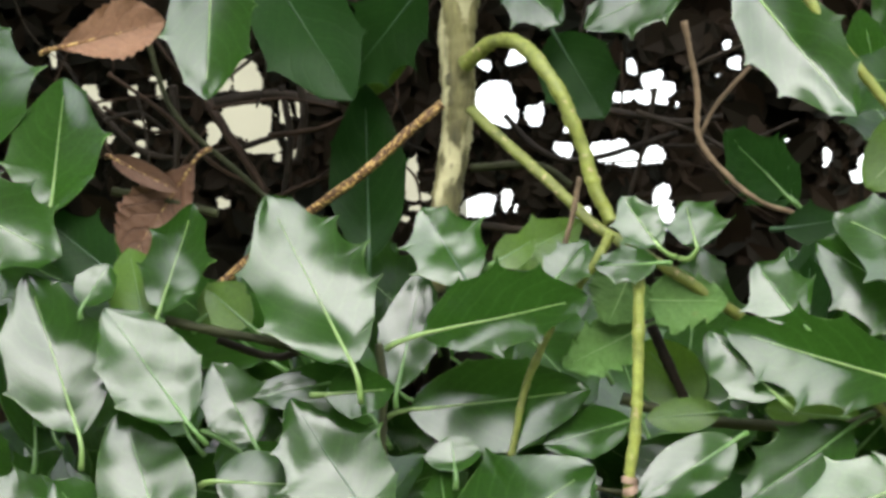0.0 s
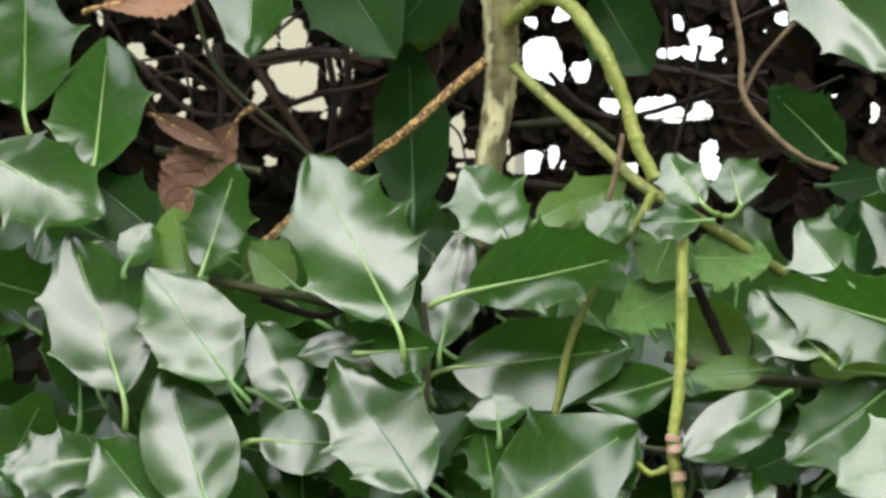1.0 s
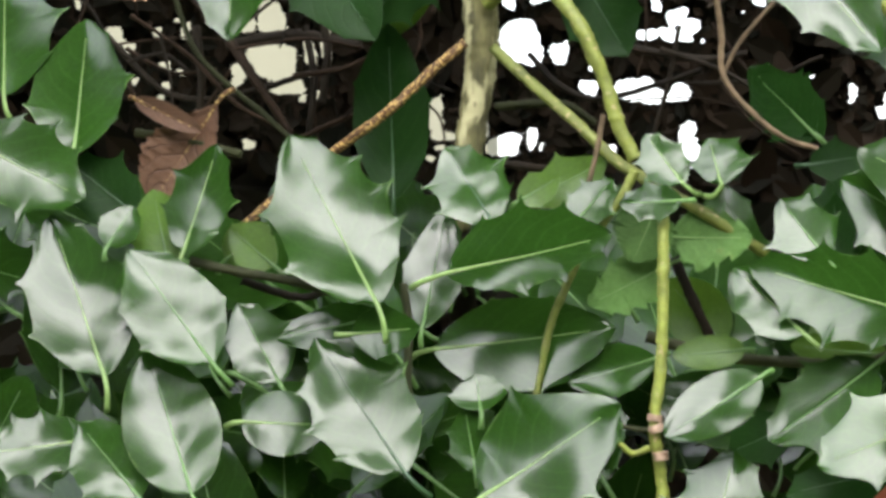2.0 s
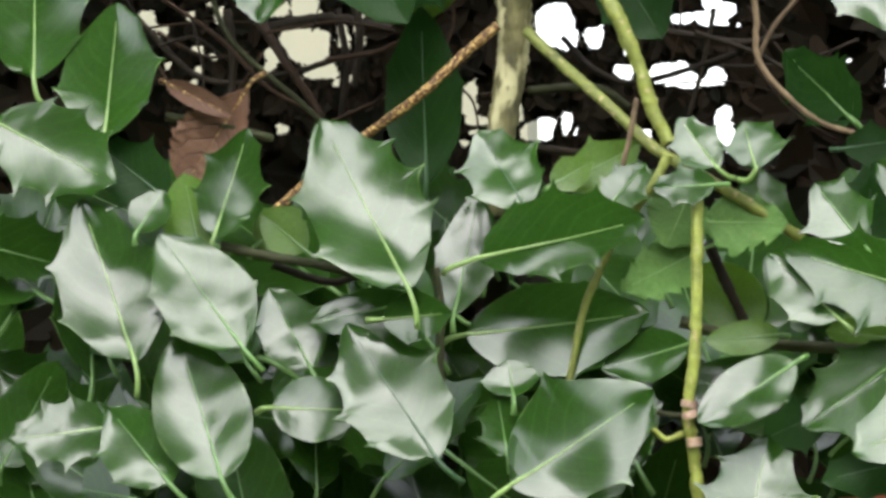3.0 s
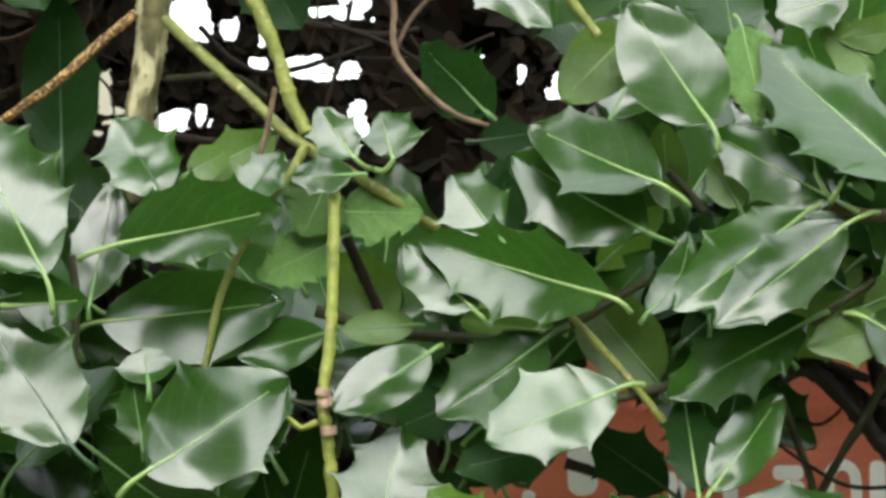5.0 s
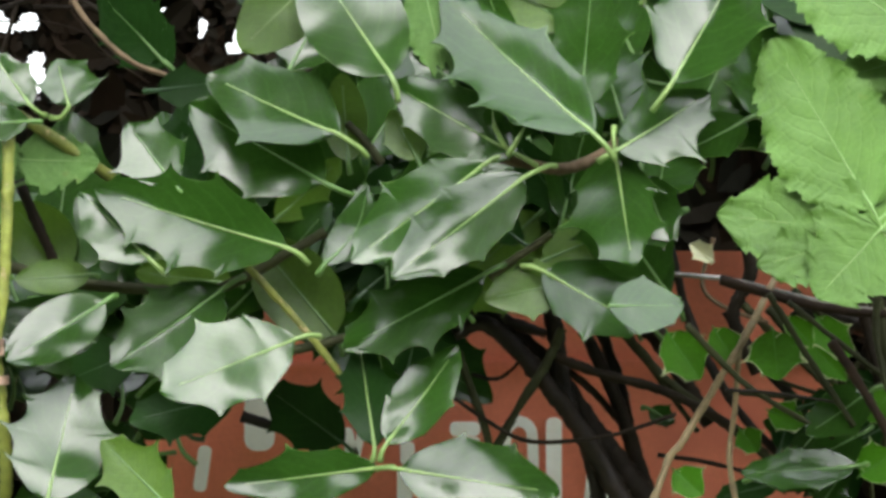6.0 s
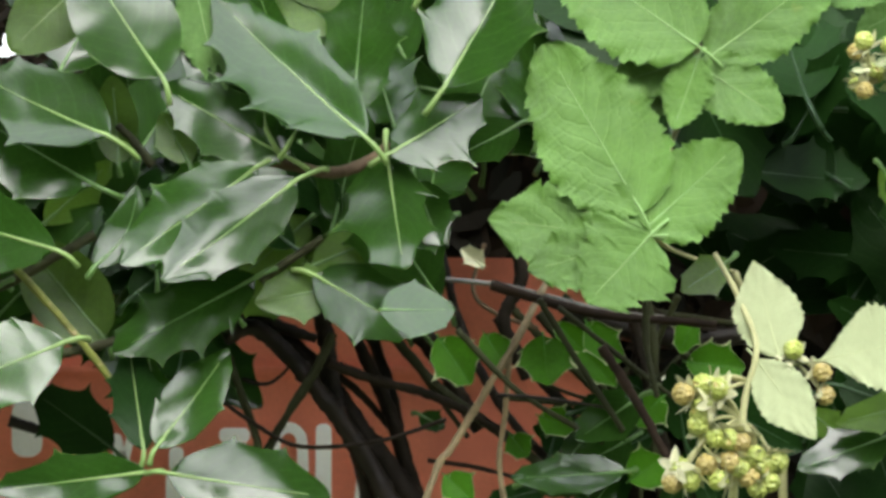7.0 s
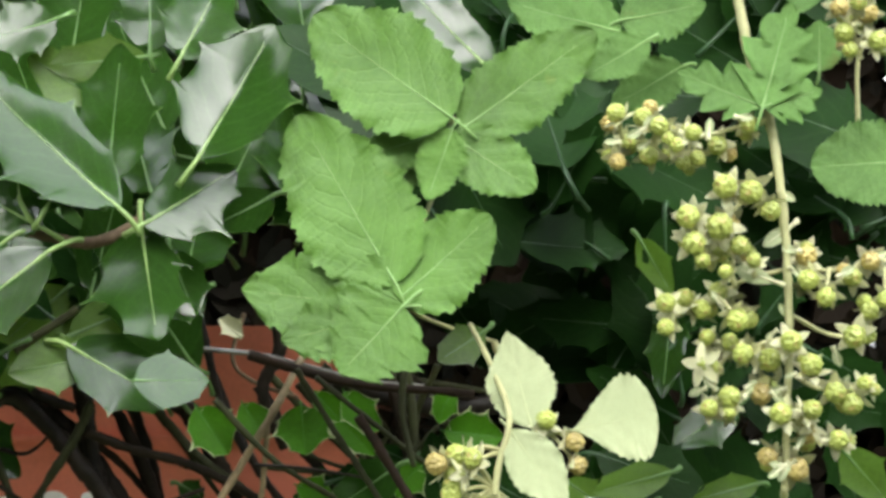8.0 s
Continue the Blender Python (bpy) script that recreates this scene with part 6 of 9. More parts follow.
leaf(fruit_bramble, (0.3890, 1.3950, 1.5627), (0.3721, 1.3990, 1.5687), 0.0075, 10, -9.8, 'kite', face=PALE, rib=SEPAL, teeth=0.06)
leaf(fruit_bramble, (0.3968, 1.4000, 1.5867), (0.3841, 1.4006, 1.5775), 0.0059, 10, -9.9, 'kite', face=PALE, rib=SEPAL, teeth=0.06)
berry(pale_bramble, (0.2506, 1.3900, 1.4918), 0.0087, 3, (0.2792, 1.3980, 1.4959))
berry(pale_bramble, (0.2584, 1.3900, 1.4951), 0.0087, 0, (0.2792, 1.3980, 1.4959))
berry(pale_bramble, (0.2574, 1.3900, 1.4829), 0.0087, 1, (0.2792, 1.3980, 1.4959))
berry(pale_bramble, (0.2945, 1.3900, 1.5084), 0.0087, 0, (0.2928, 1.3980, 1.5048))
berry(pale_bramble, (0.3059, 1.3900, 1.4996), 0.0087, 3, (0.2928, 1.3980, 1.5048))
berry(pale_bramble, (0.3071, 1.3900, 1.4907), 0.0087, 3, (0.2928, 1.3980, 1.5048))
sign = thing('sign_board', (0.104, 1.70, 0.0), 'red painted board with worn white lettering behind the hedge', 'sign')
bm = bmesh.new()
box(bm, (-0.0603, 1.702, 1.3358), (0.2703, 1.73, 1.5473))
bring(part('panel', bm, RED), sign)
bm = bmesh.new()
box(bm, (-0.0603, 1.6985, 1.4929), (0.2703, 1.7017, 1.4953))
bring(part('ledge', bm, RED), sign)
for x in (-0.006, 0.205):
    bm = bmesh.new()
    box(bm, (x - 0.03, 1.732, 0.0), (x + 0.03, 1.775, 1.49))
    bring(part('post', bm, DARK_BARK), sign)
# worn white lettering, as bars: middle, width, height and lean
for x, z, wide, high, lean in ((-0.0048, 1.4664, 0.0143, 0.0265, 0),
                              (-0.0315, 1.4449, 0.0064, 0.0217, 8),
                              (0.0376, 1.4565, 0.0058, 0.0154, -14),
                              (0.0419, 1.4565, 0.0037, 0.0154, 12),
                              (0.0647, 1.4520, 0.0069, 0.0117, 0),
                              (0.0635, 1.4324, 0.0074, 0.0276, 0),
                              (0.0918, 1.4634, 0.0143, 0.0069, 0),
                              (0.0955, 1.4391, 0.0080, 0.0411, 0),
                              (0.1337, 1.4436, 0.0074, 0.0505, 0),
                              (0.1505, 1.4367, 0.0037, 0.0367, 6),
                              (0.1598, 1.4341, 0.0064, 0.0314, 6),
                              (0.1734, 1.4290, 0.0069, 0.0213, 4)):
    bm = bmesh.new()
    bar_mesh(bm, wide, high, 0.0023)
    bm.transform(Matrix.Translation((x, 1.6995, z)) @ Matrix.Rotation(radians(lean), 4, 'Y'))
    bring(part('painted_bar', bm, WHITE, None, 'white painted bar'), sign)
# one bar bent over into an arch
bm = bmesh.new()
line = smooth_line([Vector(q) for q in ((0.1111, 1.6995, 1.4344), (0.1109, 1.6995, 1.4583), (0.1127, 1.6995, 1.4647), (0.1172, 1.6995, 1.4670), (0.1217, 1.6995, 1.4647), (0.1236, 1.6995, 1.4583), (0.1243, 1.6995, 1.4317))], 6)
rows = []
for i, q in enumerate(line):
    along = (line[min(i + 1, len(line) - 1)] - line[max(i - 1, 0)]).normalized()
    out = along.cross(Vector((0, 1, 0))) * 0.0026
    rows.append([bm.verts.new(q + out * k + Vector((0, d, 0))) for k, d in ((-1, 0), (1, 0), (1, 0.0023), (-1, 0.0023))])
for a, b in zip(rows, rows[1:]):
    for k in range(4):
        bm.faces.new((a[k], a[(k + 1) % 4], b[(k + 1) % 4], b[k]))
bmesh.ops.recalc_face_normals(bm, faces=bm.faces[:])
bring(part('painted_bar', bm, WHITE, None, 'white painted arched bar'), sign)
berry(pale_bramble, (0.2647, 1.3900, 1.4933), 0.0096, 1, (0.2753, 1.3980, 1.4808))
berry(pale_bramble, (0.2585, 1.3900, 1.4866), 0.0096, 0, (0.2753, 1.3980, 1.4808))
berry(pale_bramble, (0.2693, 1.3900, 1.4734), 0.0096, 0, (0.2753, 1.3980, 1.4808))
berry(pale_bramble, (0.2794, 1.3900, 1.4668), 0.0096, 0, (0.2753, 1.3980, 1.4808))
berry(pale_bramble, (0.2738, 1.3900, 1.4624), 0.0096, 1, (0.2753, 1.3980, 1.4808))
berry(pale_bramble, (0.2604, 1.3900, 1.4635), 0.0096, 3, (0.2753, 1.3980, 1.4808))
berry(pale_bramble, (0.2470, 1.3900, 1.4569), 0.0096, 3, (0.2753, 1.3980, 1.4808))
berry(pale_bramble, (0.2850, 1.3900, 1.4569), 0.0096, 1, (0.2753, 1.3980, 1.4808))
berry(pale_bramble, (0.2806, 1.3900, 1.4547), 0.0096, 0, (0.2753, 1.3980, 1.4808))
berry(pale_bramble, (0.2513, 1.3900, 1.4910), 0.0096, 3, (0.2753, 1.3980, 1.4808))
berry(pale_bramble, (0.2597, 1.3900, 1.4948), 0.0096, 0, (0.2753, 1.3980, 1.4808))
berry(pale_bramble, (0.2569, 1.3900, 1.4789), 0.0096, 0, (0.2753, 1.3980, 1.4808))
berry(pale_bramble, (0.2637, 1.3900, 1.4745), 0.0096, 1, (0.2753, 1.3980, 1.4808))
berry(pale_bramble, (0.2737, 1.3900, 1.4723), 0.0096, 3, (0.2753, 1.3980, 1.4808))
berry(pale_bramble, (0.2693, 1.3900, 1.4646), 0.0096, 3, (0.2753, 1.3980, 1.4808))
berry(pale_bramble, (0.2828, 1.3900, 1.4635), 0.0096, 1, (0.2753, 1.3980, 1.4808))
berry(pale_bramble, (0.2492, 1.3900, 1.4624), 0.0096, 0, (0.2753, 1.3980, 1.4808))
berry(pale_bramble, (0.2537, 1.3900, 1.4573), 0.0096, 1, (0.2753, 1.3980, 1.4808))
berry(pale_bramble, (0.2884, 1.3900, 1.4646), 0.0096, 0, (0.2753, 1.3980, 1.4808))
berry(pale_bramble, (0.2772, 1.3900, 1.4587), 0.0096, 3, (0.2753, 1.3980, 1.4808))
berry(pale_bramble, (0.2649, 1.3900, 1.4580), 0.0096, 1, (0.2753, 1.3980, 1.4808))
leaf(fruit_bramble, (0.3310, 1.4250, 1.6643), (0.2861, 1.4343, 1.6767), 0.0288, 12, -8.5, 'bramble', face=SOFT_LEAF)
leaf(fruit_bramble, (0.3310, 1.4250, 1.6689), (0.3654, 1.4214, 1.6763), 0.0243, 12, -8.5, 'bramble', face=SOFT_LEAF)
leaf(fruit_bramble, (0.3392, 1.4100, 1.6600), (0.3128, 1.4108, 1.6447), 0.0181, 12, -8.8, 'bramble', face=SOFT_LEAF)
leaf(fruit_bramble, (0.3621, 1.4500, 1.6529), (0.3328, 1.4523, 1.6361), 0.0221, 8, -9, 'bramble', face=SOFT_LEAF)
leaf(fruit_bramble, (0.4138, 1.4200, 1.6797), (0.4004, 1.4237, 1.6889), 0.0236, 8, -10.1, 'bramble', face=SOFT_LEAF)
leaf(fruit_bramble, (0.4174, 1.4400, 1.6510), (0.4181, 1.4429, 1.6723), 0.0194, 8, -10.1, 'bramble', face=SOFT_LEAF)
leaf(shrub, (0.0622, 1.4400, 1.6540), (0.0719, 1.4302, 1.6103), 0.0227, 12, -3.2, 'bramble', face=SOFT_LEAF)
twig(bush, 'lower_stem', [(-0.1935, 1.5000, 1.5885), (-0.2136, 1.6600, 1.5454), (-0.2173, 1.7000, 1.4649), (-0.2182, 1.7000, 0.9067), (-0.2338, 1.7000, -0.3923)], 0.00517, 0.01175, DARK_BARK)
twig(fruit_bramble, 'lower_stem', [(0.3942, 1.4050, 1.4822), (0.4020, 1.4400, 1.4247), (0.4090, 1.4800, 0.9701), (0.4076, 1.4800, -0.1941)], 0.00154, 0.00264, FRUIT_STEM)
twig(pale_bramble, 'lower_stem', [(0.2733, 1.3900, 1.4674), (0.2770, 1.4300, 1.4037), (0.2831, 1.4800, 0.9776), (0.2928, 1.4800, -0.1716)], 0.00152, 0.00261, FRUIT_STEM)
twig(bramble, 'lower_stem', [(0.2957, 1.5200, 1.5396), (0.3203, 1.5400, 1.4658), (0.3104, 1.5200, 0.9610), (0.3160, 1.5000, -0.1986)], 0.00143, 0.00286, FRUIT_STEM)
leaf(bush, (0.0463, 1.4969, 1.5485), (0.0797, 1.5018, 1.5880), 0.0251, 7.41954, -0.4, spines=3, sharp=0.25, face=HOLLY)
leaf(bush, (0.0665, 1.5152, 1.5381), (0.1081, 1.5181, 1.5490), 0.0209, 7.23233, 2.1, spines=3, sharp=0.25, face=HOLLY_SHADED)
leaf(bush, (-0.0168, 1.5187, 1.5623), (0.0185, 1.5255, 1.6012), 0.0254, 6.13864, 4.2, spines=3, sharp=0.25, face=HOLLY_SHADED)
leaf(bush, (0.1456, 1.5186, 1.5557), (0.1550, 1.5306, 1.6063), 0.0250, 14.5821, -7.2, spines=3, sharp=0.25, face=HOLLY)
leaf(bush, (0.1224, 1.5248, 1.5560), (0.1620, 1.5240, 1.5905), 0.0270, 13.5329, -13, spines=3, sharp=0.25, face=HOLLY_SHADED)
leaf(bush, (0.0378, 1.4861, 1.5262), (0.0734, 1.4952, 1.5560), 0.0224, 9.2592, 6.8, spines=3, sharp=0.25, face=HOLLY_SHADED)
leaf(bush, (0.0180, 1.5050, 1.5265), (0.0535, 1.5105, 1.5657), 0.0258, 9.16765, -1.4, spines=3, sharp=0.25, face=HOLLY_SHADED)
leaf(bush, (0.0369, 1.4886, 1.5475), (0.0132, 1.4900, 1.5756), 0.0183, 9.74221, 8.3, spines=3, sharp=0.25, face=HOLLY_SHADED)
leaf(bush, (0.0052, 1.5168, 1.5353), (0.0348, 1.5163, 1.5753), 0.0252, 9.20451, -13.3, spines=3, sharp=0.25, face=HOLLY_YOUNG)
leaf(bush, (0.0338, 1.5168, 1.5257), (0.0579, 1.5252, 1.5643), 0.0222, 13.5307, -2.1, spines=3, sharp=0.25, face=HOLLY_YOUNG)
leaf(bush, (0.1132, 1.5026, 1.5607), (0.0833, 1.4958, 1.5354), 0.0251, 6.43472, 7.5, spines=3, sharp=0.25, face=HOLLY_YOUNG)
leaf(bush, (0.1061, 1.4907, 1.5483), (0.0791, 1.4973, 1.5703), 0.0170, 7.10423, -8.2, spines=3, sharp=0.25, face=HOLLY_SHADED)
leaf(bush, (0.0132, 1.5190, 1.5523), (-0.0233, 1.5200, 1.5499), 0.0183, 12.9208, -2.3, spines=3, sharp=0.25, face=HOLLY_YOUNG)
leaf(bush, (0.1125, 1.4848, 1.5405), (0.1555, 1.4859, 1.5595), 0.0234, 12.1718, -3.9, spines=3, sharp=0.25, face=HOLLY_YOUNG)
leaf(bush, (0.0262, 1.4929, 1.5362), (0.0506, 1.4974, 1.5810), 0.0249, 0.80806, 8.9, spines=3, sharp=0.25, face=HOLLY_SHADED)
leaf(bush, (0.0036, 1.4830, 1.5573), (0.0309, 1.4823, 1.5831), 0.0184, 3.33763, -4.7, spines=3, sharp=0.25, face=HOLLY_YOUNG)
leaf(bush, (-0.0493, 1.4939, 1.5306), (-0.0593, 1.5049, 1.5739), 0.0216, 15.3883, 4.9, spines=3, sharp=0.25, face=HOLLY)
leaf(bush, (0.0968, 1.5094, 1.5616), (0.0502, 1.5073, 1.5528), 0.0243, 12.8439, 0.1, spines=3, sharp=0.25, face=HOLLY)
leaf(bush, (0.1110, 1.4824, 1.5274), (0.0748, 1.4903, 1.5286), 0.0180, 8.4614, -12, spines=3, sharp=0.25, face=HOLLY_YOUNG)
leaf(bush, (0.1218, 1.4888, 1.5574), (0.1348, 1.4945, 1.6071), 0.0249, 7.30716, -2.9, spines=3, sharp=0.25, face=HOLLY)
leaf(bush, (-0.0344, 1.4833, 1.5412), (-0.0678, 1.4870, 1.5631), 0.0195, 10.417, 0.6, spines=3, sharp=0.25, face=HOLLY_YOUNG)
leaf(bush, (0.1398, 1.5255, 1.5412), (0.0942, 1.5266, 1.5479), 0.0224, 1.04927, -1.2, spines=3, sharp=0.25, face=HOLLY_YOUNG)
leaf(bush, (0.1531, 1.5150, 1.5617), (0.1598, 1.5192, 1.5996), 0.0187, 7.25651, -5.1, spines=3, sharp=0.25, face=HOLLY_YOUNG)
leaf(bush, (0.1031, 1.5029, 1.5356), (0.1429, 1.5086, 1.5428), 0.0194, 5.93969, 7.1, spines=3, sharp=0.25, face=HOLLY_YOUNG)
leaf(bush, (0.0816, 1.5107, 1.5271), (0.1269, 1.5081, 1.5376), 0.0232, 10.8489, -5.8, spines=3, sharp=0.25, face=HOLLY_SHADED)
leaf(bush, (-0.0353, 1.4977, 1.5629), (-0.0349, 1.5026, 1.5998), 0.0179, 7.52387, -0.5, spines=3, sharp=0.25, face=HOLLY_SHADED)
leaf(bush, (0.0996, 1.5277, 1.5614), (0.1361, 1.5304, 1.5486), 0.0208, 9.44392, 7.6, spines=3, sharp=0.25, face=HOLLY)
leaf(bush, (0.1245, 1.4896, 1.5598), (0.1022, 1.4970, 1.5920), 0.0194, 3.53847, -13.7, spines=3, sharp=0.25, face=HOLLY_SHADED)
leaf(bush, (-0.0362, 1.4812, 1.5372), (-0.0043, 1.4796, 1.5554), 0.0183, 10.0249, -8.5, spines=3, sharp=0.25, face=HOLLY_YOUNG)
leaf(bush, (-0.0353, 1.5020, 1.5641), (-0.0317, 1.5142, 1.6126), 0.0241, 15.1024, -12.8, spines=3, sharp=0.25, face=HOLLY_SHADED)
leaf(bush, (0.0588, 1.5103, 1.5467), (0.0940, 1.5007, 1.5309), 0.0216, 3.53122, -13.7, spines=3, sharp=0.25, face=HOLLY)
leaf(bush, (-0.0248, 1.5265, 1.5629), (-0.0082, 1.5231, 1.5394), 0.0214, 14.0252, 8.5, spines=3, sharp=0.25, face=HOLLY_SHADED)
leaf(bush, (-0.0471, 1.5240, 1.5457), (-0.0833, 1.5226, 1.5331), 0.0210, 14.2795, -2.8, spines=3, sharp=0.25, face=HOLLY_SHADED)
leaf(bush, (0.0065, 1.4993, 1.5448), (-0.0290, 1.5056, 1.5271), 0.0227, 5.27162, -12.7, spines=3, sharp=0.25, face=HOLLY_SHADED)
# further leaves deeper in the bush
sources = [(o.data, o.children[0].data, o) for o in bush.children if o.name.startswith('leaf') and o.data.materials[0] in (HOLLY, HOLLY_SHADED)][:10]
plain = []
for blade, rib, o in sources:
    lift = Matrix.Translation(-Vector(o.data.vertices[0].co))
    b2, r2 = blade.copy(), rib.copy()
    b2.transform(lift)
    r2.transform(lift)
    r2.materials.clear()
    r2.materials.append(GREEN_RIB)
    plain.append((b2, r2))
# the same leaves again with the darker face and rib, shade by colour
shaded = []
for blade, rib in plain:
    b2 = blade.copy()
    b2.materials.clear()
    b2.materials.append(HOLLY_SHADED)
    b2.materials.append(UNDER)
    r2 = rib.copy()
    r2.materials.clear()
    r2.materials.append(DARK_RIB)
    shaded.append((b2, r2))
leaf_behind(bush, plain, (-0.2193, 1.5455, 1.5471), 0.96, 0, -48, -24)
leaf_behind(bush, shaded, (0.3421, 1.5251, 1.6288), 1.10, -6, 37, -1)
leaf_behind(bush, plain, (0.1635, 1.5852, 1.6643), 1.05, -4, 27, 9)
leaf_behind(bush, plain, (-0.3917, 1.5787, 1.4835), 0.86, -24, 40, -1)
leaf_behind(bush, shaded, (0.4434, 1.6101, 1.5921), 0.91, 12, 42, -20)
leaf_behind(bush, plain, (-0.0313, 1.5041, 1.5239), 0.93, -10, -16, 4)
leaf_behind(bush, plain, (-0.3067, 1.6347, 1.4497), 1.07, -2, 24, -14)
leaf_behind(bush, shaded, (0.3523, 1.5033, 1.4213), 0.89, -19, -23, 13)
leaf_behind(bush, shaded, (0.3890, 1.5822, 1.6957), 0.77, 4, -19, 19)
leaf_behind(bush, plain, (-0.3591, 1.4947, 1.5316), 0.82, -9, 12, -17)
leaf_behind(bush, plain, (-0.4017, 1.5371, 1.4536), 1.09, 11, -13, -2)
leaf_behind(bush, plain, (0.0465, 1.5277, 1.5185), 0.95, -0, 48, 0)
leaf_behind(bush, plain, (-0.1620, 1.5682, 1.4193), 0.94, -25, -9, 4)
leaf_behind(bush, plain, (-0.4358, 1.5848, 1.5257), 0.77, 0, -4, 9)
leaf_behind(bush, plain, (-0.1151, 1.6007, 1.4980), 0.76, -23, 19, 23)
leaf_behind(bush, plain, (-0.2113, 1.5789, 1.5731), 0.86, -10, -21, -7)
leaf_behind(bush, plain, (0.1184, 1.5466, 1.6179), 1.02, -24, 8, 12)
leaf_behind(bush, plain, (0.2140, 1.5383, 1.6750), 0.87, 8, -7, 18)
leaf_behind(bush, plain, (0.0584, 1.6110, 1.6540), 1.04, -18, -24, 15)
leaf_behind(bush, shaded, (0.3892, 1.5552, 1.4177), 1.07, -16, 27, 17)
leaf_behind(bush, plain, (0.1166, 1.6115, 1.6249), 0.77, 11, 21, 21)
leaf_behind(bush, shaded, (0.2579, 1.5350, 1.6545), 0.98, -4, -9, 22)
leaf_behind(bush, plain, (0.1324, 1.5279, 1.6054), 1.05, -6, 31, -7)
leaf_behind(bush, plain, (-0.2688, 1.6125, 1.5499), 0.81, 7, 46, 15)
leaf_behind(bush, shaded, (0.3418, 1.5843, 1.7068), 1.05, -23, -25, -12)
leaf_behind(bush, plain, (0.0544, 1.5609, 1.5826), 1.02, -25, -49, -19)
leaf_behind(bush, shaded, (0.3673, 1.5653, 1.6818), 0.86, -12, -16, 7)
leaf_behind(bush, plain, (0.1079, 1.5187, 1.5995), 0.87, -20, 6, 11)
leaf_behind(bush, plain, (-0.0952, 1.6074, 1.5288), 0.88, 7, 14, -3)
leaf_behind(bush, plain, (-0.0461, 1.5169, 1.5044), 0.84, -4, 21, -21)
leaf_behind(bush, shaded, (0.4627, 1.6247, 1.5988), 1.03, -15, -4, -19)
leaf_behind(bush, plain, (0.0902, 1.5782, 1.6778), 0.75, -19, 30, -23)
leaf_behind(bush, plain, (-0.3391, 1.5910, 1.4574), 1.04, 13, 9, 15)
leaf_behind(bush, plain, (-0.4153, 1.5667, 1.4813), 1.00, -21, 27, 22)
leaf_behind(bush, shaded, (0.3315, 1.5170, 1.6333), 0.84, -0, 28, -5)
leaf_behind(bush, shaded, (0.4920, 1.6021, 1.5865), 0.81, 3, 28, 9)
leaf_behind(bush, plain, (0.0438, 1.5314, 1.5645), 1.06, -19, -44, 12)
leaf_behind(bush, plain, (0.1074, 1.5248, 1.6129), 0.99, 13, -22, 10)
leaf_behind(bush, plain, (-0.0532, 1.5268, 1.4583), 0.84, -16, -52, -1)
leaf_behind(bush, plain, (-0.1368, 1.5115, 1.4818), 1.10, -6, 11, -2)
leaf_behind(bush, plain, (-0.2799, 1.6188, 1.4981), 1.06, -15, 40, -9)
leaf_behind(bush, plain, (-0.0426, 1.4869, 1.4956), 0.78, 8, -23, -7)
leaf_behind(bush, plain, (-0.2595, 1.6333, 1.5344), 0.89, -3, -42, -11)
leaf_behind(bush, plain, (0.1935, 1.6231, 1.6786), 1.07, -21, 49, -6)
leaf_behind(bush, plain, (-0.2043, 1.6342, 1.4824), 0.99, -4, -43, -0)
leaf_behind(bush, plain, (-0.1148, 1.5918, 1.4950), 0.95, -18, 16, 7)
leaf_behind(bush, plain, (-0.2825, 1.5883, 1.4438), 0.79, 12, -39, -8)
leaf_behind(bush, plain, (0.1629, 1.5050, 1.5716), 0.81, -22, 24, 13)
leaf_behind(bush, plain, (-0.3993, 1.5271, 1.5585), 1.02, -11, -18, -5)
leaf_behind(bush, shaded, (0.3521, 1.5306, 1.6714), 0.78, -20, 31, 11)
leaf_behind(bush, plain, (0.1152, 1.5498, 1.6629), 0.82, -4, 8, -15)
leaf_behind(bush, plain, (-0.2009, 1.4945, 1.4805), 1.03, 11, 49, -6)
leaf_behind(bush, plain, (0.0770, 1.5307, 1.5359), 1.09, 2, -22, 18)
leaf_behind(bush, plain, (0.0130, 1.5381, 1.5306), 0.75, 6, 18, -0)
leaf_behind(bush, plain, (0.0488, 1.4955, 1.5707), 0.94, -24, 0, 7)
leaf_behind(bush, plain, (-0.0248, 1.5567, 1.5407), 1.06, -20, 32, 6)
leaf_behind(bush, plain, (-0.3906, 1.6295, 1.5486), 0.86, 10, 21, -18)
leaf_behind(bush, shaded, (0.2651, 1.6110, 1.6077), 1.08, 9, -7, 13)
leaf_behind(bush, plain, (0.0135, 1.4964, 1.6695), 0.78, -17, -37, -0)
leaf_behind(bush, plain, (0.1705, 1.5597, 1.6173), 1.01, -9, -35, 20)
leaf_behind(bush, plain, (0.2355, 1.5456, 1.5986), 0.94, -1, -30, -25)
leaf_behind(bush, plain, (-0.2412, 1.5115, 1.4793), 0.91, -17, -32, -16)
leaf_behind(bush, plain, (-0.0567, 1.4841, 1.5028), 0.89, -9, -52, 23)
leaf_behind(bush, plain, (-0.2877, 1.5420, 1.5244), 0.79, -23, 25, -11)
leaf_behind(bush, plain, (0.1459, 1.5041, 1.6035), 0.99, 14, 10, -25)
leaf_behind(bush, shaded, (0.4297, 1.6361, 1.6525), 0.92, 7, 46, 22)
leaf_behind(bush, shaded, (0.4463, 1.5340, 1.6787), 1.05, -20, -12, -8)
leaf_behind(bush, plain, (0.0096, 1.5155, 1.6254), 1.00, -1, 23, -6)
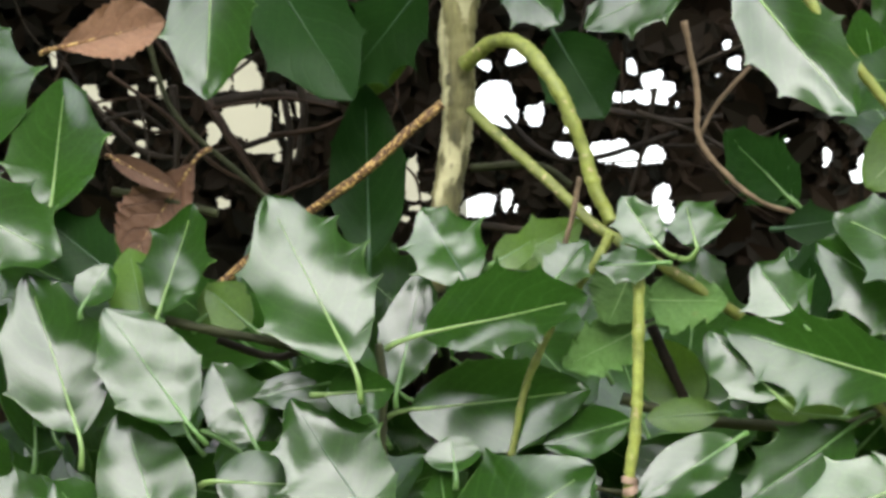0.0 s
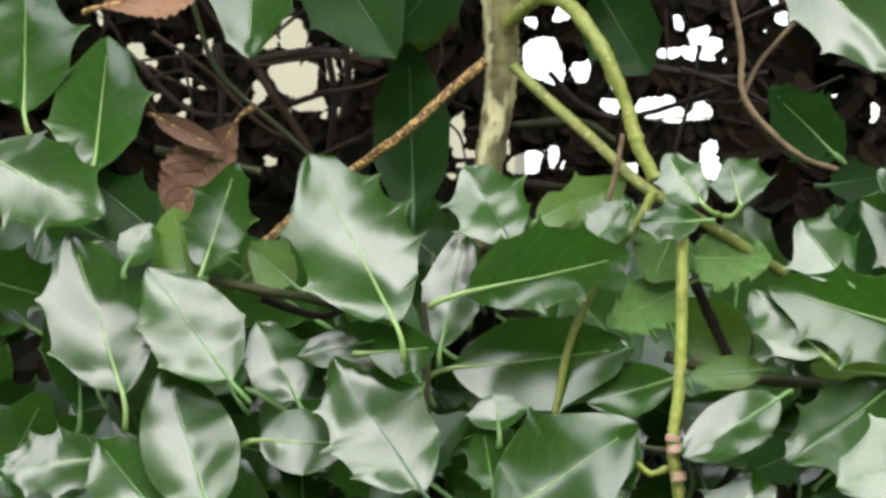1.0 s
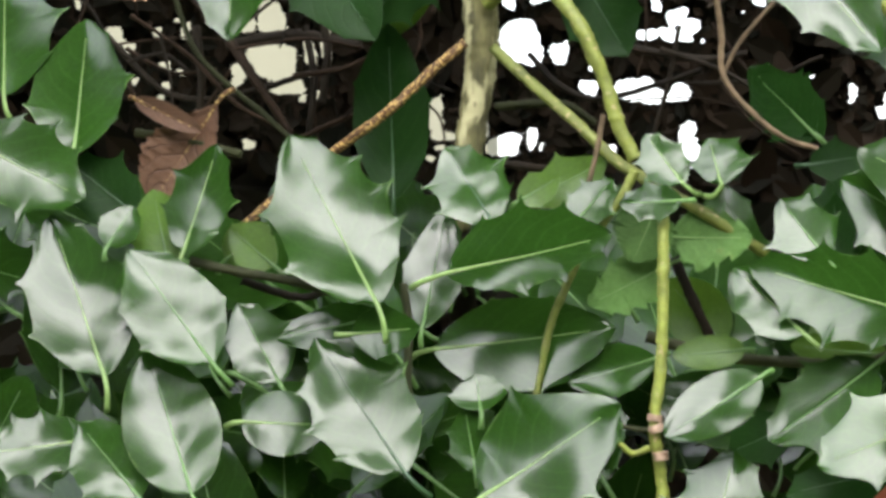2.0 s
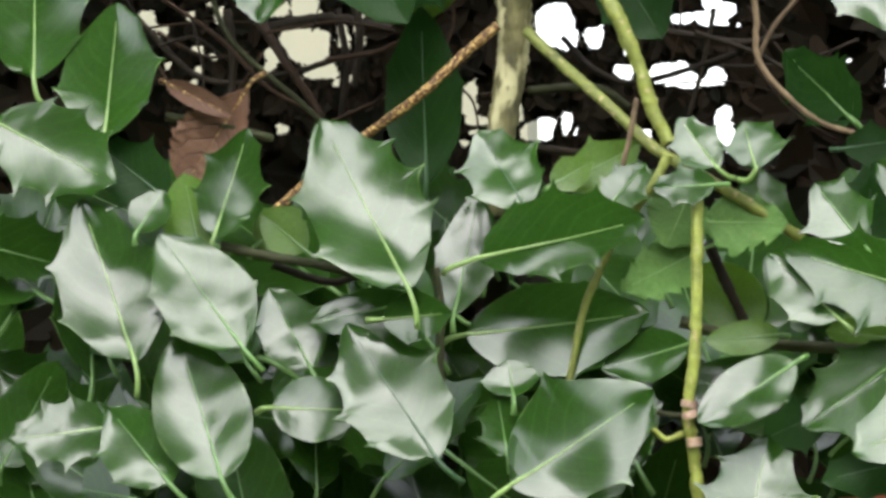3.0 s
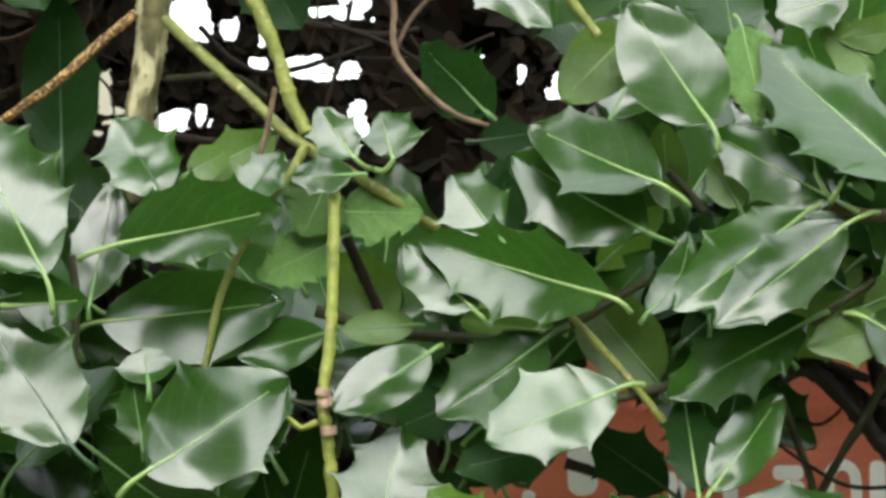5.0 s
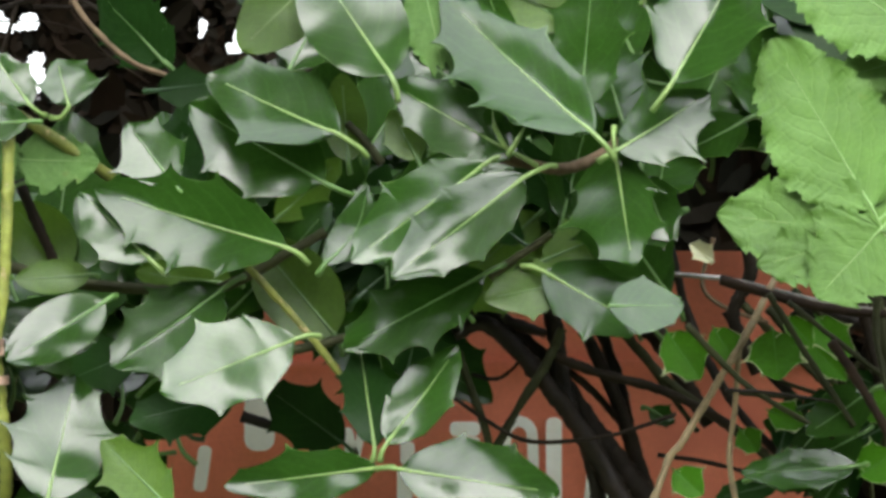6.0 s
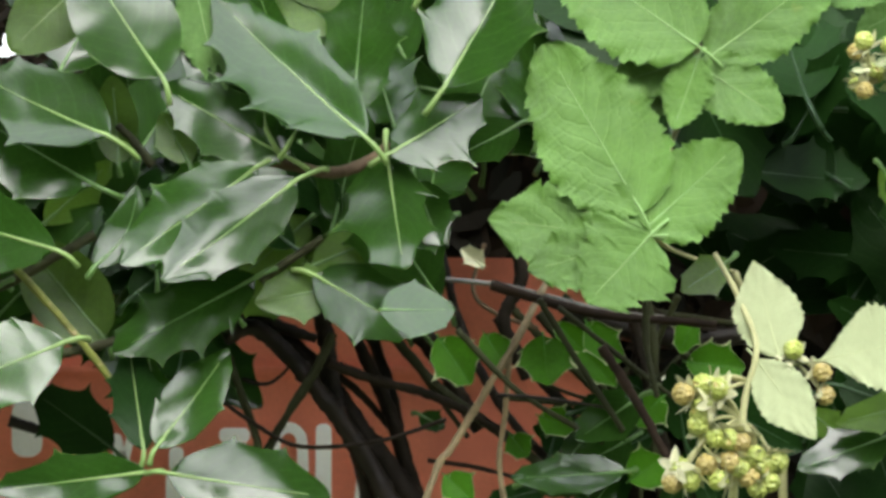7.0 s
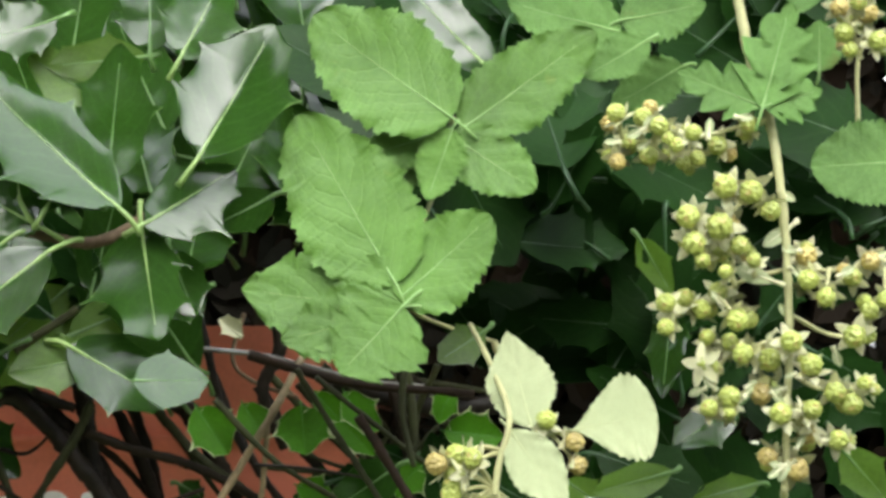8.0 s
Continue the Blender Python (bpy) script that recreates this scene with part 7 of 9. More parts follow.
leaf_behind(bush, plain, (0.0164, 1.5966, 1.6641), 0.76, -6, 28, 9)
leaf_behind(bush, plain, (-0.0645, 1.4884, 1.4321), 0.95, -21, -46, 7)
leaf_behind(bush, plain, (0.1577, 1.4809, 1.5357), 0.83, 14, -31, 3)
leaf_behind(bush, plain, (-0.0473, 1.5283, 1.4791), 1.03, -4, -34, -16)
leaf_behind(bush, plain, (-0.3600, 1.5069, 1.4675), 0.76, 14, -33, 20)
leaf_behind(bush, plain, (-0.3578, 1.5234, 1.5697), 1.04, -0, 16, 13)
leaf_behind(bush, plain, (0.0648, 1.5382, 1.5702), 0.78, -11, -2, -21)
leaf_behind(bush, plain, (0.1629, 1.4971, 1.5298), 0.87, 15, -18, -3)
leaf_behind(bush, shaded, (0.4562, 1.6212, 1.4914), 0.96, 12, 4, -4)
leaf_behind(bush, shaded, (0.3036, 1.6396, 1.5892), 1.07, -13, 48, -16)
leaf_behind(bush, plain, (-0.3508, 1.5341, 1.4957), 0.93, 1, -51, 12)
leaf_behind(bush, plain, (-0.1517, 1.5689, 1.5709), 0.94, -11, 39, -11)
leaf_behind(bush, plain, (0.0600, 1.4975, 1.6537), 0.82, 6, -4, 24)
leaf_behind(bush, shaded, (0.3099, 1.5291, 1.5833), 0.77, -8, 14, 9)
leaf_behind(bush, plain, (-0.4497, 1.6245, 1.5167), 1.07, -6, 18, 21)
leaf_behind(bush, plain, (0.0511, 1.6177, 1.5872), 1.04, 12, 12, -23)
leaf_behind(bush, plain, (0.0967, 1.5190, 1.5456), 0.85, 3, 45, -20)
leaf_behind(bush, plain, (0.1900, 1.5672, 1.5980), 1.06, 13, 16, -15)
leaf_behind(bush, shaded, (0.4258, 1.5475, 1.6527), 1.04, -12, -25, 22)
leaf_behind(bush, shaded, (0.4748, 1.5245, 1.6803), 0.82, -22, 3, 12)
leaf_behind(bush, plain, (-0.1723, 1.5004, 1.4296), 0.84, -6, -26, 2)
leaf_behind(bush, plain, (-0.3020, 1.5167, 1.4442), 1.10, 2, 16, -18)
leaf_behind(bush, plain, (-0.3850, 1.5164, 1.4858), 0.82, 8, 41, -23)
leaf_behind(bush, plain, (-0.0752, 1.5321, 1.4195), 0.80, -19, -41, -7)
leaf_behind(bush, shaded, (0.4125, 1.5188, 1.6805), 1.08, 15, 53, -13)
leaf_behind(bush, plain, (-0.1106, 1.5628, 1.4276), 1.00, -12, -53, -8)
leaf_behind(bush, plain, (-0.0057, 1.5154, 1.5489), 0.94, 8, -33, 5)
leaf_behind(bush, shaded, (0.4285, 1.5169, 1.4604), 1.04, -18, -26, -15)
leaf_behind(bush, plain, (-0.3953, 1.5514, 1.4205), 1.06, -20, -53, 18)
leaf_behind(bush, plain, (0.0648, 1.5120, 1.5764), 0.96, -12, 1, -6)
leaf_behind(bush, shaded, (0.5047, 1.6193, 1.4277), 0.85, 14, -25, -19)
leaf_behind(bush, plain, (0.1748, 1.6350, 1.6274), 0.91, -6, 3, 19)
leaf_behind(bush, plain, (-0.3961, 1.6171, 1.5830), 1.02, -23, 39, -6)
leaf_behind(bush, shaded, (0.4751, 1.5222, 1.5979), 0.94, 10, -8, 18)
leaf_behind(bush, plain, (0.2261, 1.5351, 1.5998), 0.93, -9, -14, 8)
leaf_behind(bush, plain, (-0.0917, 1.5109, 1.5271), 0.78, -12, -24, -24)
leaf_behind(bush, shaded, (0.4307, 1.5924, 1.5778), 0.79, 10, -13, -1)
leaf_behind(bush, plain, (0.0401, 1.5843, 1.5803), 0.98, -8, -44, 24)
leaf_behind(bush, plain, (0.2100, 1.5563, 1.6818), 1.01, 15, -48, -25)
leaf_behind(bush, plain, (0.0096, 1.6242, 1.5842), 1.04, -12, -9, 4)
leaf_behind(bush, shaded, (0.3915, 1.5488, 1.6467), 0.78, 1, -52, 22)
leaf_behind(bush, plain, (0.0486, 1.4868, 1.5389), 0.83, -6, 39, 2)
leaf_behind(bush, plain, (-0.1802, 1.5892, 1.4162), 0.93, -17, -22, 20)
leaf_behind(bush, plain, (-0.3262, 1.5830, 1.5508), 0.87, 6, 45, 18)
leaf_behind(bush, shaded, (0.2451, 1.4990, 1.6431), 0.90, -13, -34, 19)
leaf_behind(bush, plain, (-0.2532, 1.6306, 1.4616), 0.79, 12, -11, -14)
leaf_behind(bush, plain, (-0.0848, 1.6150, 1.4537), 0.77, -9, -12, -16)
leaf_behind(bush, plain, (-0.0257, 1.4996, 1.5414), 0.99, -16, 19, 5)
leaf_behind(bush, plain, (-0.2787, 1.5491, 1.4869), 0.94, -1, 14, -3)
leaf_behind(bush, plain, (-0.4096, 1.6189, 1.4732), 0.92, -2, -25, 20)
leaf_behind(bush, plain, (0.2122, 1.6126, 1.6446), 1.10, -11, 55, -1)
leaf_behind(bush, plain, (-0.2744, 1.5408, 1.4971), 1.01, -2, -43, 1)
leaf_behind(bush, shaded, (0.3652, 1.5709, 1.5666), 0.91, -5, 9, 16)
leaf_behind(bush, plain, (0.0817, 1.6238, 1.6206), 1.06, -3, 54, 17)
leaf_behind(bush, shaded, (0.2531, 1.4916, 1.6181), 0.99, 4, -16, -1)
leaf_behind(bush, plain, (0.0944, 1.5946, 1.6352), 0.95, -10, -43, 3)
leaf_behind(bush, plain, (-0.1394, 1.5159, 1.4957), 0.89, -17, -10, 4)
leaf_behind(bush, plain, (-0.2487, 1.5151, 1.5583), 0.79, -3, 47, 18)
leaf_behind(bush, plain, (0.0415, 1.4999, 1.5886), 0.85, -12, 49, -19)
leaf_behind(bush, plain, (0.0377, 1.5234, 1.6458), 1.09, 7, 26, 20)
leaf_behind(bush, plain, (-0.3638, 1.6026, 1.4990), 0.83, -7, 52, -9)
leaf_behind(bush, shaded, (0.2837, 1.5901, 1.6602), 0.84, -5, -14, 19)
leaf_behind(bush, plain, (-0.0390, 1.5006, 1.4738), 0.94, -2, -12, -23)
leaf_behind(bush, plain, (-0.2791, 1.5217, 1.5196), 1.02, -5, 50, 17)
leaf_behind(bush, plain, (0.2350, 1.4965, 1.5955), 0.94, 5, 46, -15)
leaf_behind(bush, plain, (-0.3049, 1.6009, 1.4157), 0.92, 5, -39, 2)
leaf_behind(bush, plain, (-0.3305, 1.6227, 1.5224), 0.80, -25, -46, 14)
leaf_behind(bush, plain, (0.1373, 1.5951, 1.6312), 0.75, -14, 22, -16)
leaf_behind(bush, plain, (-0.4114, 1.5392, 1.5546), 1.09, -21, 33, -6)
leaf_behind(bush, plain, (-0.2416, 1.6100, 1.5747), 0.87, -16, -9, -20)
leaf_behind(bush, plain, (-0.1484, 1.5718, 1.5386), 0.96, -13, -52, -24)
leaf_behind(bush, plain, (-0.1978, 1.5802, 1.4824), 0.98, 4, 2, -4)
leaf_behind(bush, plain, (0.0297, 1.6290, 1.6830), 0.95, -0, -7, -19)
leaf_behind(bush, shaded, (0.4994, 1.5449, 1.6563), 1.10, -20, -0, -1)
leaf_behind(bush, plain, (-0.2110, 1.5521, 1.4361), 0.75, -6, -54, 10)
leaf_behind(bush, plain, (-0.1552, 1.5351, 1.5678), 0.86, -20, 14, -21)
leaf_behind(bush, shaded, (0.4931, 1.6346, 1.7006), 0.82, -22, 27, 2)
leaf_behind(bush, plain, (-0.3709, 1.5669, 1.5089), 1.09, -25, -47, 9)
leaf_behind(bush, shaded, (0.4446, 1.5966, 1.5837), 0.95, -9, -4, 5)
leaf_behind(bush, plain, (-0.1980, 1.5285, 1.5675), 0.88, 1, 27, 23)
leaf_behind(bush, plain, (0.0062, 1.5405, 1.6459), 0.77, -15, 9, 6)
leaf_behind(bush, plain, (-0.2722, 1.5283, 1.5594), 1.06, -2, -18, -3)
leaf_behind(bush, plain, (-0.4212, 1.6027, 1.4901), 0.88, 4, -25, -14)
leaf_behind(bush, plain, (0.0305, 1.5200, 1.5790), 0.89, 1, 24, 21)
leaf_behind(bush, plain, (-0.2713, 1.6101, 1.4420), 1.00, 14, -40, 14)
leaf_behind(bush, shaded, (0.4139, 1.5792, 1.6723), 1.08, -13, 39, 20)
leaf_behind(bush, shaded, (0.3376, 1.5374, 1.5824), 0.91, 12, -27, -24)
leaf_behind(bush, shaded, (0.4641, 1.5029, 1.6213), 1.06, -15, -31, 22)
leaf_behind(bush, plain, (-0.2266, 1.5400, 1.4438), 0.86, -16, 5, 3)
leaf_behind(bush, shaded, (0.3597, 1.6030, 1.4296), 0.77, -15, -33, -17)
leaf_behind(bush, plain, (-0.3238, 1.4984, 1.5802), 1.07, -14, -23, 22)
leaf_behind(bush, plain, (-0.2532, 1.5367, 1.4378), 0.98, -21, 44, -5)
leaf_behind(bush, plain, (-0.1208, 1.5790, 1.5143), 0.84, -20, 8, -24)
leaf_behind(bush, plain, (0.0686, 1.5401, 1.5868), 0.85, -6, 31, -3)
leaf_behind(bush, plain, (-0.2862, 1.5619, 1.4580), 0.88, -4, 38, -6)
leaf_behind(bush, plain, (0.0692, 1.5197, 1.5657), 0.91, -6, 24, -16)
leaf_behind(bush, plain, (-0.2757, 1.5291, 1.4750), 0.78, -3, 37, 17)
leaf_behind(bush, plain, (-0.3457, 1.5577, 1.4853), 1.01, 7, 55, 9)
leaf_behind(bush, shaded, (0.3715, 1.5021, 1.5460), 0.78, -22, 36, -11)
leaf_behind(bush, plain, (0.1786, 1.5216, 1.6946), 1.00, -23, 1, 22)
leaf_behind(bush, plain, (-0.2504, 1.6016, 1.4986), 0.97, 6, 22, -24)
leaf_behind(bush, plain, (-0.2781, 1.6355, 1.5493), 0.83, -2, -41, 17)
leaf_behind(bush, plain, (-0.3282, 1.6100, 1.4911), 1.05, -14, -29, -17)
leaf_behind(bush, shaded, (0.4059, 1.5485, 1.5780), 0.93, 3, -20, -8)
leaf_behind(bush, plain, (-0.3874, 1.5995, 1.4316), 0.96, -9, 50, -3)
leaf_behind(bush, plain, (0.1301, 1.6321, 1.6020), 0.98, -7, 18, 5)
leaf_behind(bush, plain, (0.1370, 1.5218, 1.5611), 0.92, 8, -34, 14)
leaf_behind(bush, plain, (-0.1576, 1.5009, 1.4613), 0.92, -7, 23, -15)
leaf_behind(bush, plain, (0.0985, 1.5167, 1.7021), 0.82, 13, -5, 3)
leaf_behind(bush, plain, (-0.1778, 1.6119, 1.5120), 0.98, -25, -7, -1)
leaf_behind(bush, plain, (-0.3999, 1.5378, 1.4761), 0.85, 0, 9, -0)
leaf_behind(bush, plain, (0.0793, 1.5705, 1.6004), 0.87, -25, -51, -17)
leaf_behind(bush, plain, (-0.3625, 1.5771, 1.4560), 0.83, 3, 15, -22)
leaf_behind(bush, shaded, (0.2814, 1.6396, 1.6441), 0.80, -14, -28, 18)
leaf_behind(bush, plain, (0.2305, 1.6281, 1.6957), 1.04, 12, 22, 6)
leaf_behind(bush, shaded, (0.4735, 1.5358, 1.6271), 0.79, -18, 33, -20)
leaf_behind(bush, shaded, (0.2713, 1.6216, 1.5920), 1.02, 2, 38, -23)
leaf_behind(bush, plain, (-0.1070, 1.5243, 1.5270), 1.06, -25, 16, -1)
leaf_behind(bush, plain, (-0.2625, 1.5611, 1.5394), 1.09, 10, 10, 19)
leaf_behind(bush, shaded, (0.4076, 1.6141, 1.6619), 1.04, 15, 29, -5)
leaf_behind(bush, plain, (-0.2452, 1.5216, 1.5161), 1.02, -2, 36, -7)
leaf_behind(bush, plain, (-0.1624, 1.5894, 1.4394), 0.88, -3, -7, 7)
leaf_behind(bush, plain, (0.0465, 1.6370, 1.6265), 1.06, 5, -24, -15)
leaf_behind(bush, plain, (-0.2460, 1.5685, 1.4951), 0.88, -1, -6, 7)
leaf_behind(bush, plain, (0.1428, 1.5688, 1.6705), 0.84, 12, 34, -1)
leaf_behind(bush, shaded, (0.2728, 1.5685, 1.5940), 0.81, 9, 29, 13)
leaf_behind(bush, plain, (-0.3526, 1.4918, 1.4700), 0.95, -5, -48, -4)
leaf_behind(bush, shaded, (0.3914, 1.5372, 1.5240), 0.87, 11, -11, -21)
leaf_behind(bush, shaded, (0.4680, 1.5280, 1.6830), 1.02, -20, 5, 18)
leaf_behind(bush, plain, (0.1173, 1.6037, 1.6061), 1.04, -2, 14, -9)
leaf_behind(bush, plain, (-0.0597, 1.5577, 1.4160), 0.75, -17, -30, 15)
leaf_behind(bush, plain, (-0.2869, 1.5583, 1.4202), 1.06, 8, -32, 14)
leaf_behind(bush, shaded, (0.3447, 1.5567, 1.6486), 0.78, -11, 42, 0)
leaf_behind(bush, plain, (-0.1763, 1.4991, 1.4505), 1.05, -0, 35, -7)
leaf_behind(bush, plain, (-0.2435, 1.6337, 1.4419), 0.84, -20, 33, 19)
leaf_behind(bush, shaded, (0.3168, 1.5803, 1.5874), 0.79, -16, -9, 12)
leaf_behind(bush, plain, (-0.3482, 1.4945, 1.4393), 1.09, -16, 35, 16)
leaf_behind(bush, shaded, (0.3594, 1.6226, 1.6797), 0.96, -23, 49, -9)
leaf_behind(bush, plain, (-0.1891, 1.6383, 1.4959), 0.97, 9, 35, 11)
leaf_behind(bush, plain, (0.0750, 1.6010, 1.6493), 0.86, -2, 5, 6)
leaf_behind(bush, plain, (-0.2567, 1.6348, 1.5078), 0.89, 13, 13, 22)
leaf_behind(bush, plain, (-0.2649, 1.5771, 1.5548), 0.91, 1, 45, 15)
leaf_behind(bush, shaded, (0.3333, 1.5955, 1.6672), 0.97, 13, -55, -16)
leaf_behind(bush, shaded, (0.4926, 1.5958, 1.5985), 0.96, -9, -7, 3)
leaf_behind(bush, shaded, (0.4087, 1.6351, 1.6896), 0.96, -15, -4, -20)
leaf_behind(bush, plain, (-0.2332, 1.5967, 1.4589), 1.05, -19, -43, -6)
leaf_behind(bush, shaded, (0.3062, 1.5788, 1.6866), 0.82, -23, -2, 1)
leaf_behind(bush, plain, (0.1416, 1.6294, 1.5987), 1.02, -19, -54, 23)
leaf_behind(bush, plain, (0.2171, 1.5460, 1.6539), 0.99, -11, 17, 22)
leaf_behind(bush, plain, (0.1587, 1.5270, 1.5170), 0.92, 5, -33, 11)
leaf_behind(bush, shaded, (0.4743, 1.5278, 1.6931), 1.10, -22, 35, 4)
leaf_behind(bush, plain, (-0.3650, 1.4911, 1.5232), 1.05, -13, 47, 20)
leaf_behind(bush, shaded, (0.2636, 1.5011, 1.6738), 0.79, 9, -28, -9)
leaf_behind(bush, plain, (-0.0222, 1.5131, 1.5450), 1.08, -11, -3, 18)
leaf_behind(bush, plain, (-0.1521, 1.6133, 1.4415), 0.88, -12, -44, 19)
leaf_behind(bush, plain, (-0.2253, 1.5096, 1.4536), 0.94, -0, 2, 0)
leaf_behind(bush, shaded, (0.3981, 1.5278, 1.5415), 0.82, -18, 14, 17)
leaf_behind(bush, plain, (0.1020, 1.6368, 1.6806), 0.80, -11, 54, 15)
leaf_behind(bush, shaded, (0.2821, 1.6178, 1.6894), 0.89, -25, 32, 22)
leaf_behind(bush, plain, (-0.4196, 1.6252, 1.5744), 0.87, -13, 31, -3)
leaf_behind(bush, plain, (-0.2653, 1.5768, 1.5047), 0.92, -2, -21, -15)
leaf_behind(bush, plain, (-0.1842, 1.5357, 1.4409), 1.06, -18, -6, -19)
leaf_behind(bush, plain, (-0.3036, 1.5448, 1.5534), 0.94, -16, -21, -9)
leaf_behind(bush, shaded, (0.4059, 1.5524, 1.6822), 1.05, -2, -27, 25)
leaf_behind(bush, plain, (-0.1694, 1.5016, 1.4755), 0.76, 2, -45, 1)
leaf_behind(bush, plain, (-0.3216, 1.6177, 1.5295), 0.91, -14, 14, 10)
leaf_behind(bush, plain, (0.0345, 1.5887, 1.6278), 0.84, 11, -16, -14)
leaf_behind(bush, plain, (-0.1334, 1.5287, 1.5583), 0.87, -16, -28, 12)
leaf_behind(bush, plain, (0.1234, 1.5177, 1.5753), 0.96, 2, -52, 17)
leaf_behind(bush, shaded, (0.2613, 1.4937, 1.6016), 0.90, -7, -14, -20)
leaf_behind(bush, plain, (0.1043, 1.6043, 1.6343), 0.93, -13, 36, -3)
leaf_behind(bush, plain, (0.1694, 1.5259, 1.6589), 0.82, -10, 15, -24)
leaf_behind(bush, plain, (0.0186, 1.5892, 1.5824), 1.04, -9, 11, -11)
leaf_behind(bush, plain, (-0.0144, 1.4842, 1.5219), 0.93, -5, -35, -13)
leaf_behind(bush, shaded, (0.3283, 1.5189, 1.6028), 0.85, -4, -11, -7)
leaf_behind(bush, plain, (0.1250, 1.5786, 1.6820), 0.86, 14, 48, -18)
leaf_behind(bush, plain, (0.2080, 1.5067, 1.6035), 1.06, 11, 32, 7)
leaf_behind(bush, plain, (0.0697, 1.5083, 1.5343), 1.05, 9, 21, 2)
leaf_behind(bush, plain, (0.2215, 1.6112, 1.6526), 0.79, 11, 14, -11)
leaf_behind(bush, plain, (-0.2665, 1.5596, 1.5308), 0.99, -21, 41, -4)
leaf_behind(bush, plain, (-0.0930, 1.5781, 1.5513), 1.00, -12, 30, -25)
leaf_behind(bush, plain, (-0.1574, 1.5464, 1.4875), 0.96, -12, 37, 14)
leaf_behind(bush, plain, (-0.2681, 1.6314, 1.4819), 0.83, -17, 47, 23)
leaf_behind(bush, plain, (-0.3389, 1.6295, 1.4761), 0.84, 6, -22, 14)
leaf_behind(bush, plain, (0.0347, 1.4900, 1.5673), 0.98, 3, -23, -23)
leaf_behind(bush, plain, (-0.1848, 1.5313, 1.5340), 0.84, -21, -16, 1)
leaf_behind(bush, plain, (0.1526, 1.5451, 1.5145), 0.75, 11, -18, 6)
leaf_behind(bush, plain, (-0.0609, 1.5042, 1.4902), 0.85, -15, 25, -2)
leaf_behind(bush, plain, (-0.0966, 1.6164, 1.5323), 0.97, 7, -22, 18)
leaf_behind(bush, plain, (0.0342, 1.4893, 1.5483), 0.96, 15, -32, 6)
leaf_behind(bush, plain, (-0.0656, 1.5449, 1.4889), 0.88, 5, -13, -15)
leaf_behind(bush, plain, (-0.4600, 1.6029, 1.4926), 0.76, -23, -20, -15)
leaf_behind(bush, shaded, (0.2520, 1.5777, 1.6521), 0.94, -11, 39, -3)
leaf_behind(bush, plain, (-0.2783, 1.6028, 1.4239), 0.94, -5, 13, -10)
leaf_behind(bush, plain, (-0.3945, 1.6250, 1.5467), 0.78, 14, -14, 25)
leaf_behind(bush, shaded, (0.2782, 1.5219, 1.6249), 1.06, 14, 34, 4)
leaf_behind(bush, shaded, (0.3589, 1.6141, 1.6245), 1.08, -2, -54, -16)
leaf_behind(bush, plain, (0.1797, 1.6277, 1.5834), 0.97, 3, -38, 1)
leaf_behind(bush, plain, (-0.2063, 1.6368, 1.5600), 0.78, -22, -35, 12)
leaf_behind(bush, plain, (-0.1431, 1.6141, 1.4974), 1.03, -23, 21, 15)
leaf_behind(bush, plain, (-0.1325, 1.6210, 1.5691), 0.99, 7, -3, 0)
leaf_behind(bush, plain, (0.0608, 1.4858, 1.5522), 0.97, -21, -13, -24)
leaf_behind(bush, plain, (0.0047, 1.6311, 1.6693), 0.88, 8, -6, -9)
leaf_behind(bush, shaded, (0.3539, 1.5673, 1.6264), 0.97, 15, 22, -22)
leaf_behind(bush, shaded, (0.2844, 1.6238, 1.6579), 0.84, 3, 21, -13)
leaf_behind(bush, plain, (0.0445, 1.5015, 1.5234), 0.94, 0, 50, -11)
leaf_behind(bush, plain, (-0.2860, 1.5795, 1.5580), 0.92, 12, -33, 0)
leaf_behind(bush, plain, (0.0011, 1.5582, 1.6484), 0.91, -10, 30, 24)
leaf_behind(bush, shaded, (0.4400, 1.5034, 1.6775), 0.77, 13, 1, -3)
leaf_behind(bush, plain, (-0.3723, 1.6389, 1.4422), 0.99, 11, 7, -9)
leaf_behind(bush, plain, (-0.0186, 1.5430, 1.5474), 0.86, -5, 5, 17)
leaf_behind(bush, shaded, (0.4001, 1.5839, 1.6570), 0.80, -14, 14, -20)
leaf_behind(bush, plain, (-0.0149, 1.5110, 1.5351), 1.01, 9, -24, 13)
leaf_behind(bush, plain, (-0.1943, 1.5966, 1.5152), 0.91, 11, -20, 3)
leaf_behind(bush, plain, (0.0898, 1.4947, 1.5306), 0.98, -20, 4, -2)
leaf_behind(bush, plain, (-0.2294, 1.5608, 1.4398), 0.93, -23, 40, -14)
leaf_behind(bush, plain, (-0.1099, 1.6299, 1.4819), 1.08, -10, 20, 12)
leaf_behind(bush, plain, (0.2361, 1.5189, 1.5885), 1.02, 1, -16, 8)
leaf_behind(bush, plain, (-0.4000, 1.6248, 1.4738), 1.09, -20, 21, 14)
leaf_behind(bush, plain, (-0.3051, 1.5184, 1.5283), 0.83, -24, -24, 17)
leaf_behind(bush, plain, (-0.3163, 1.6244, 1.4544), 0.98, -12, -36, -3)
leaf_behind(bush, plain, (0.1527, 1.5159, 1.6286), 0.92, 3, 18, 7)
leaf_behind(bush, plain, (0.1800, 1.5151, 1.6050), 0.88, 4, 28, -10)
leaf_behind(bush, plain, (0.0688, 1.5797, 1.6864), 0.91, 6, 40, -22)
leaf_behind(bush, shaded, (0.4825, 1.5337, 1.6400), 0.80, 11, 28, 23)
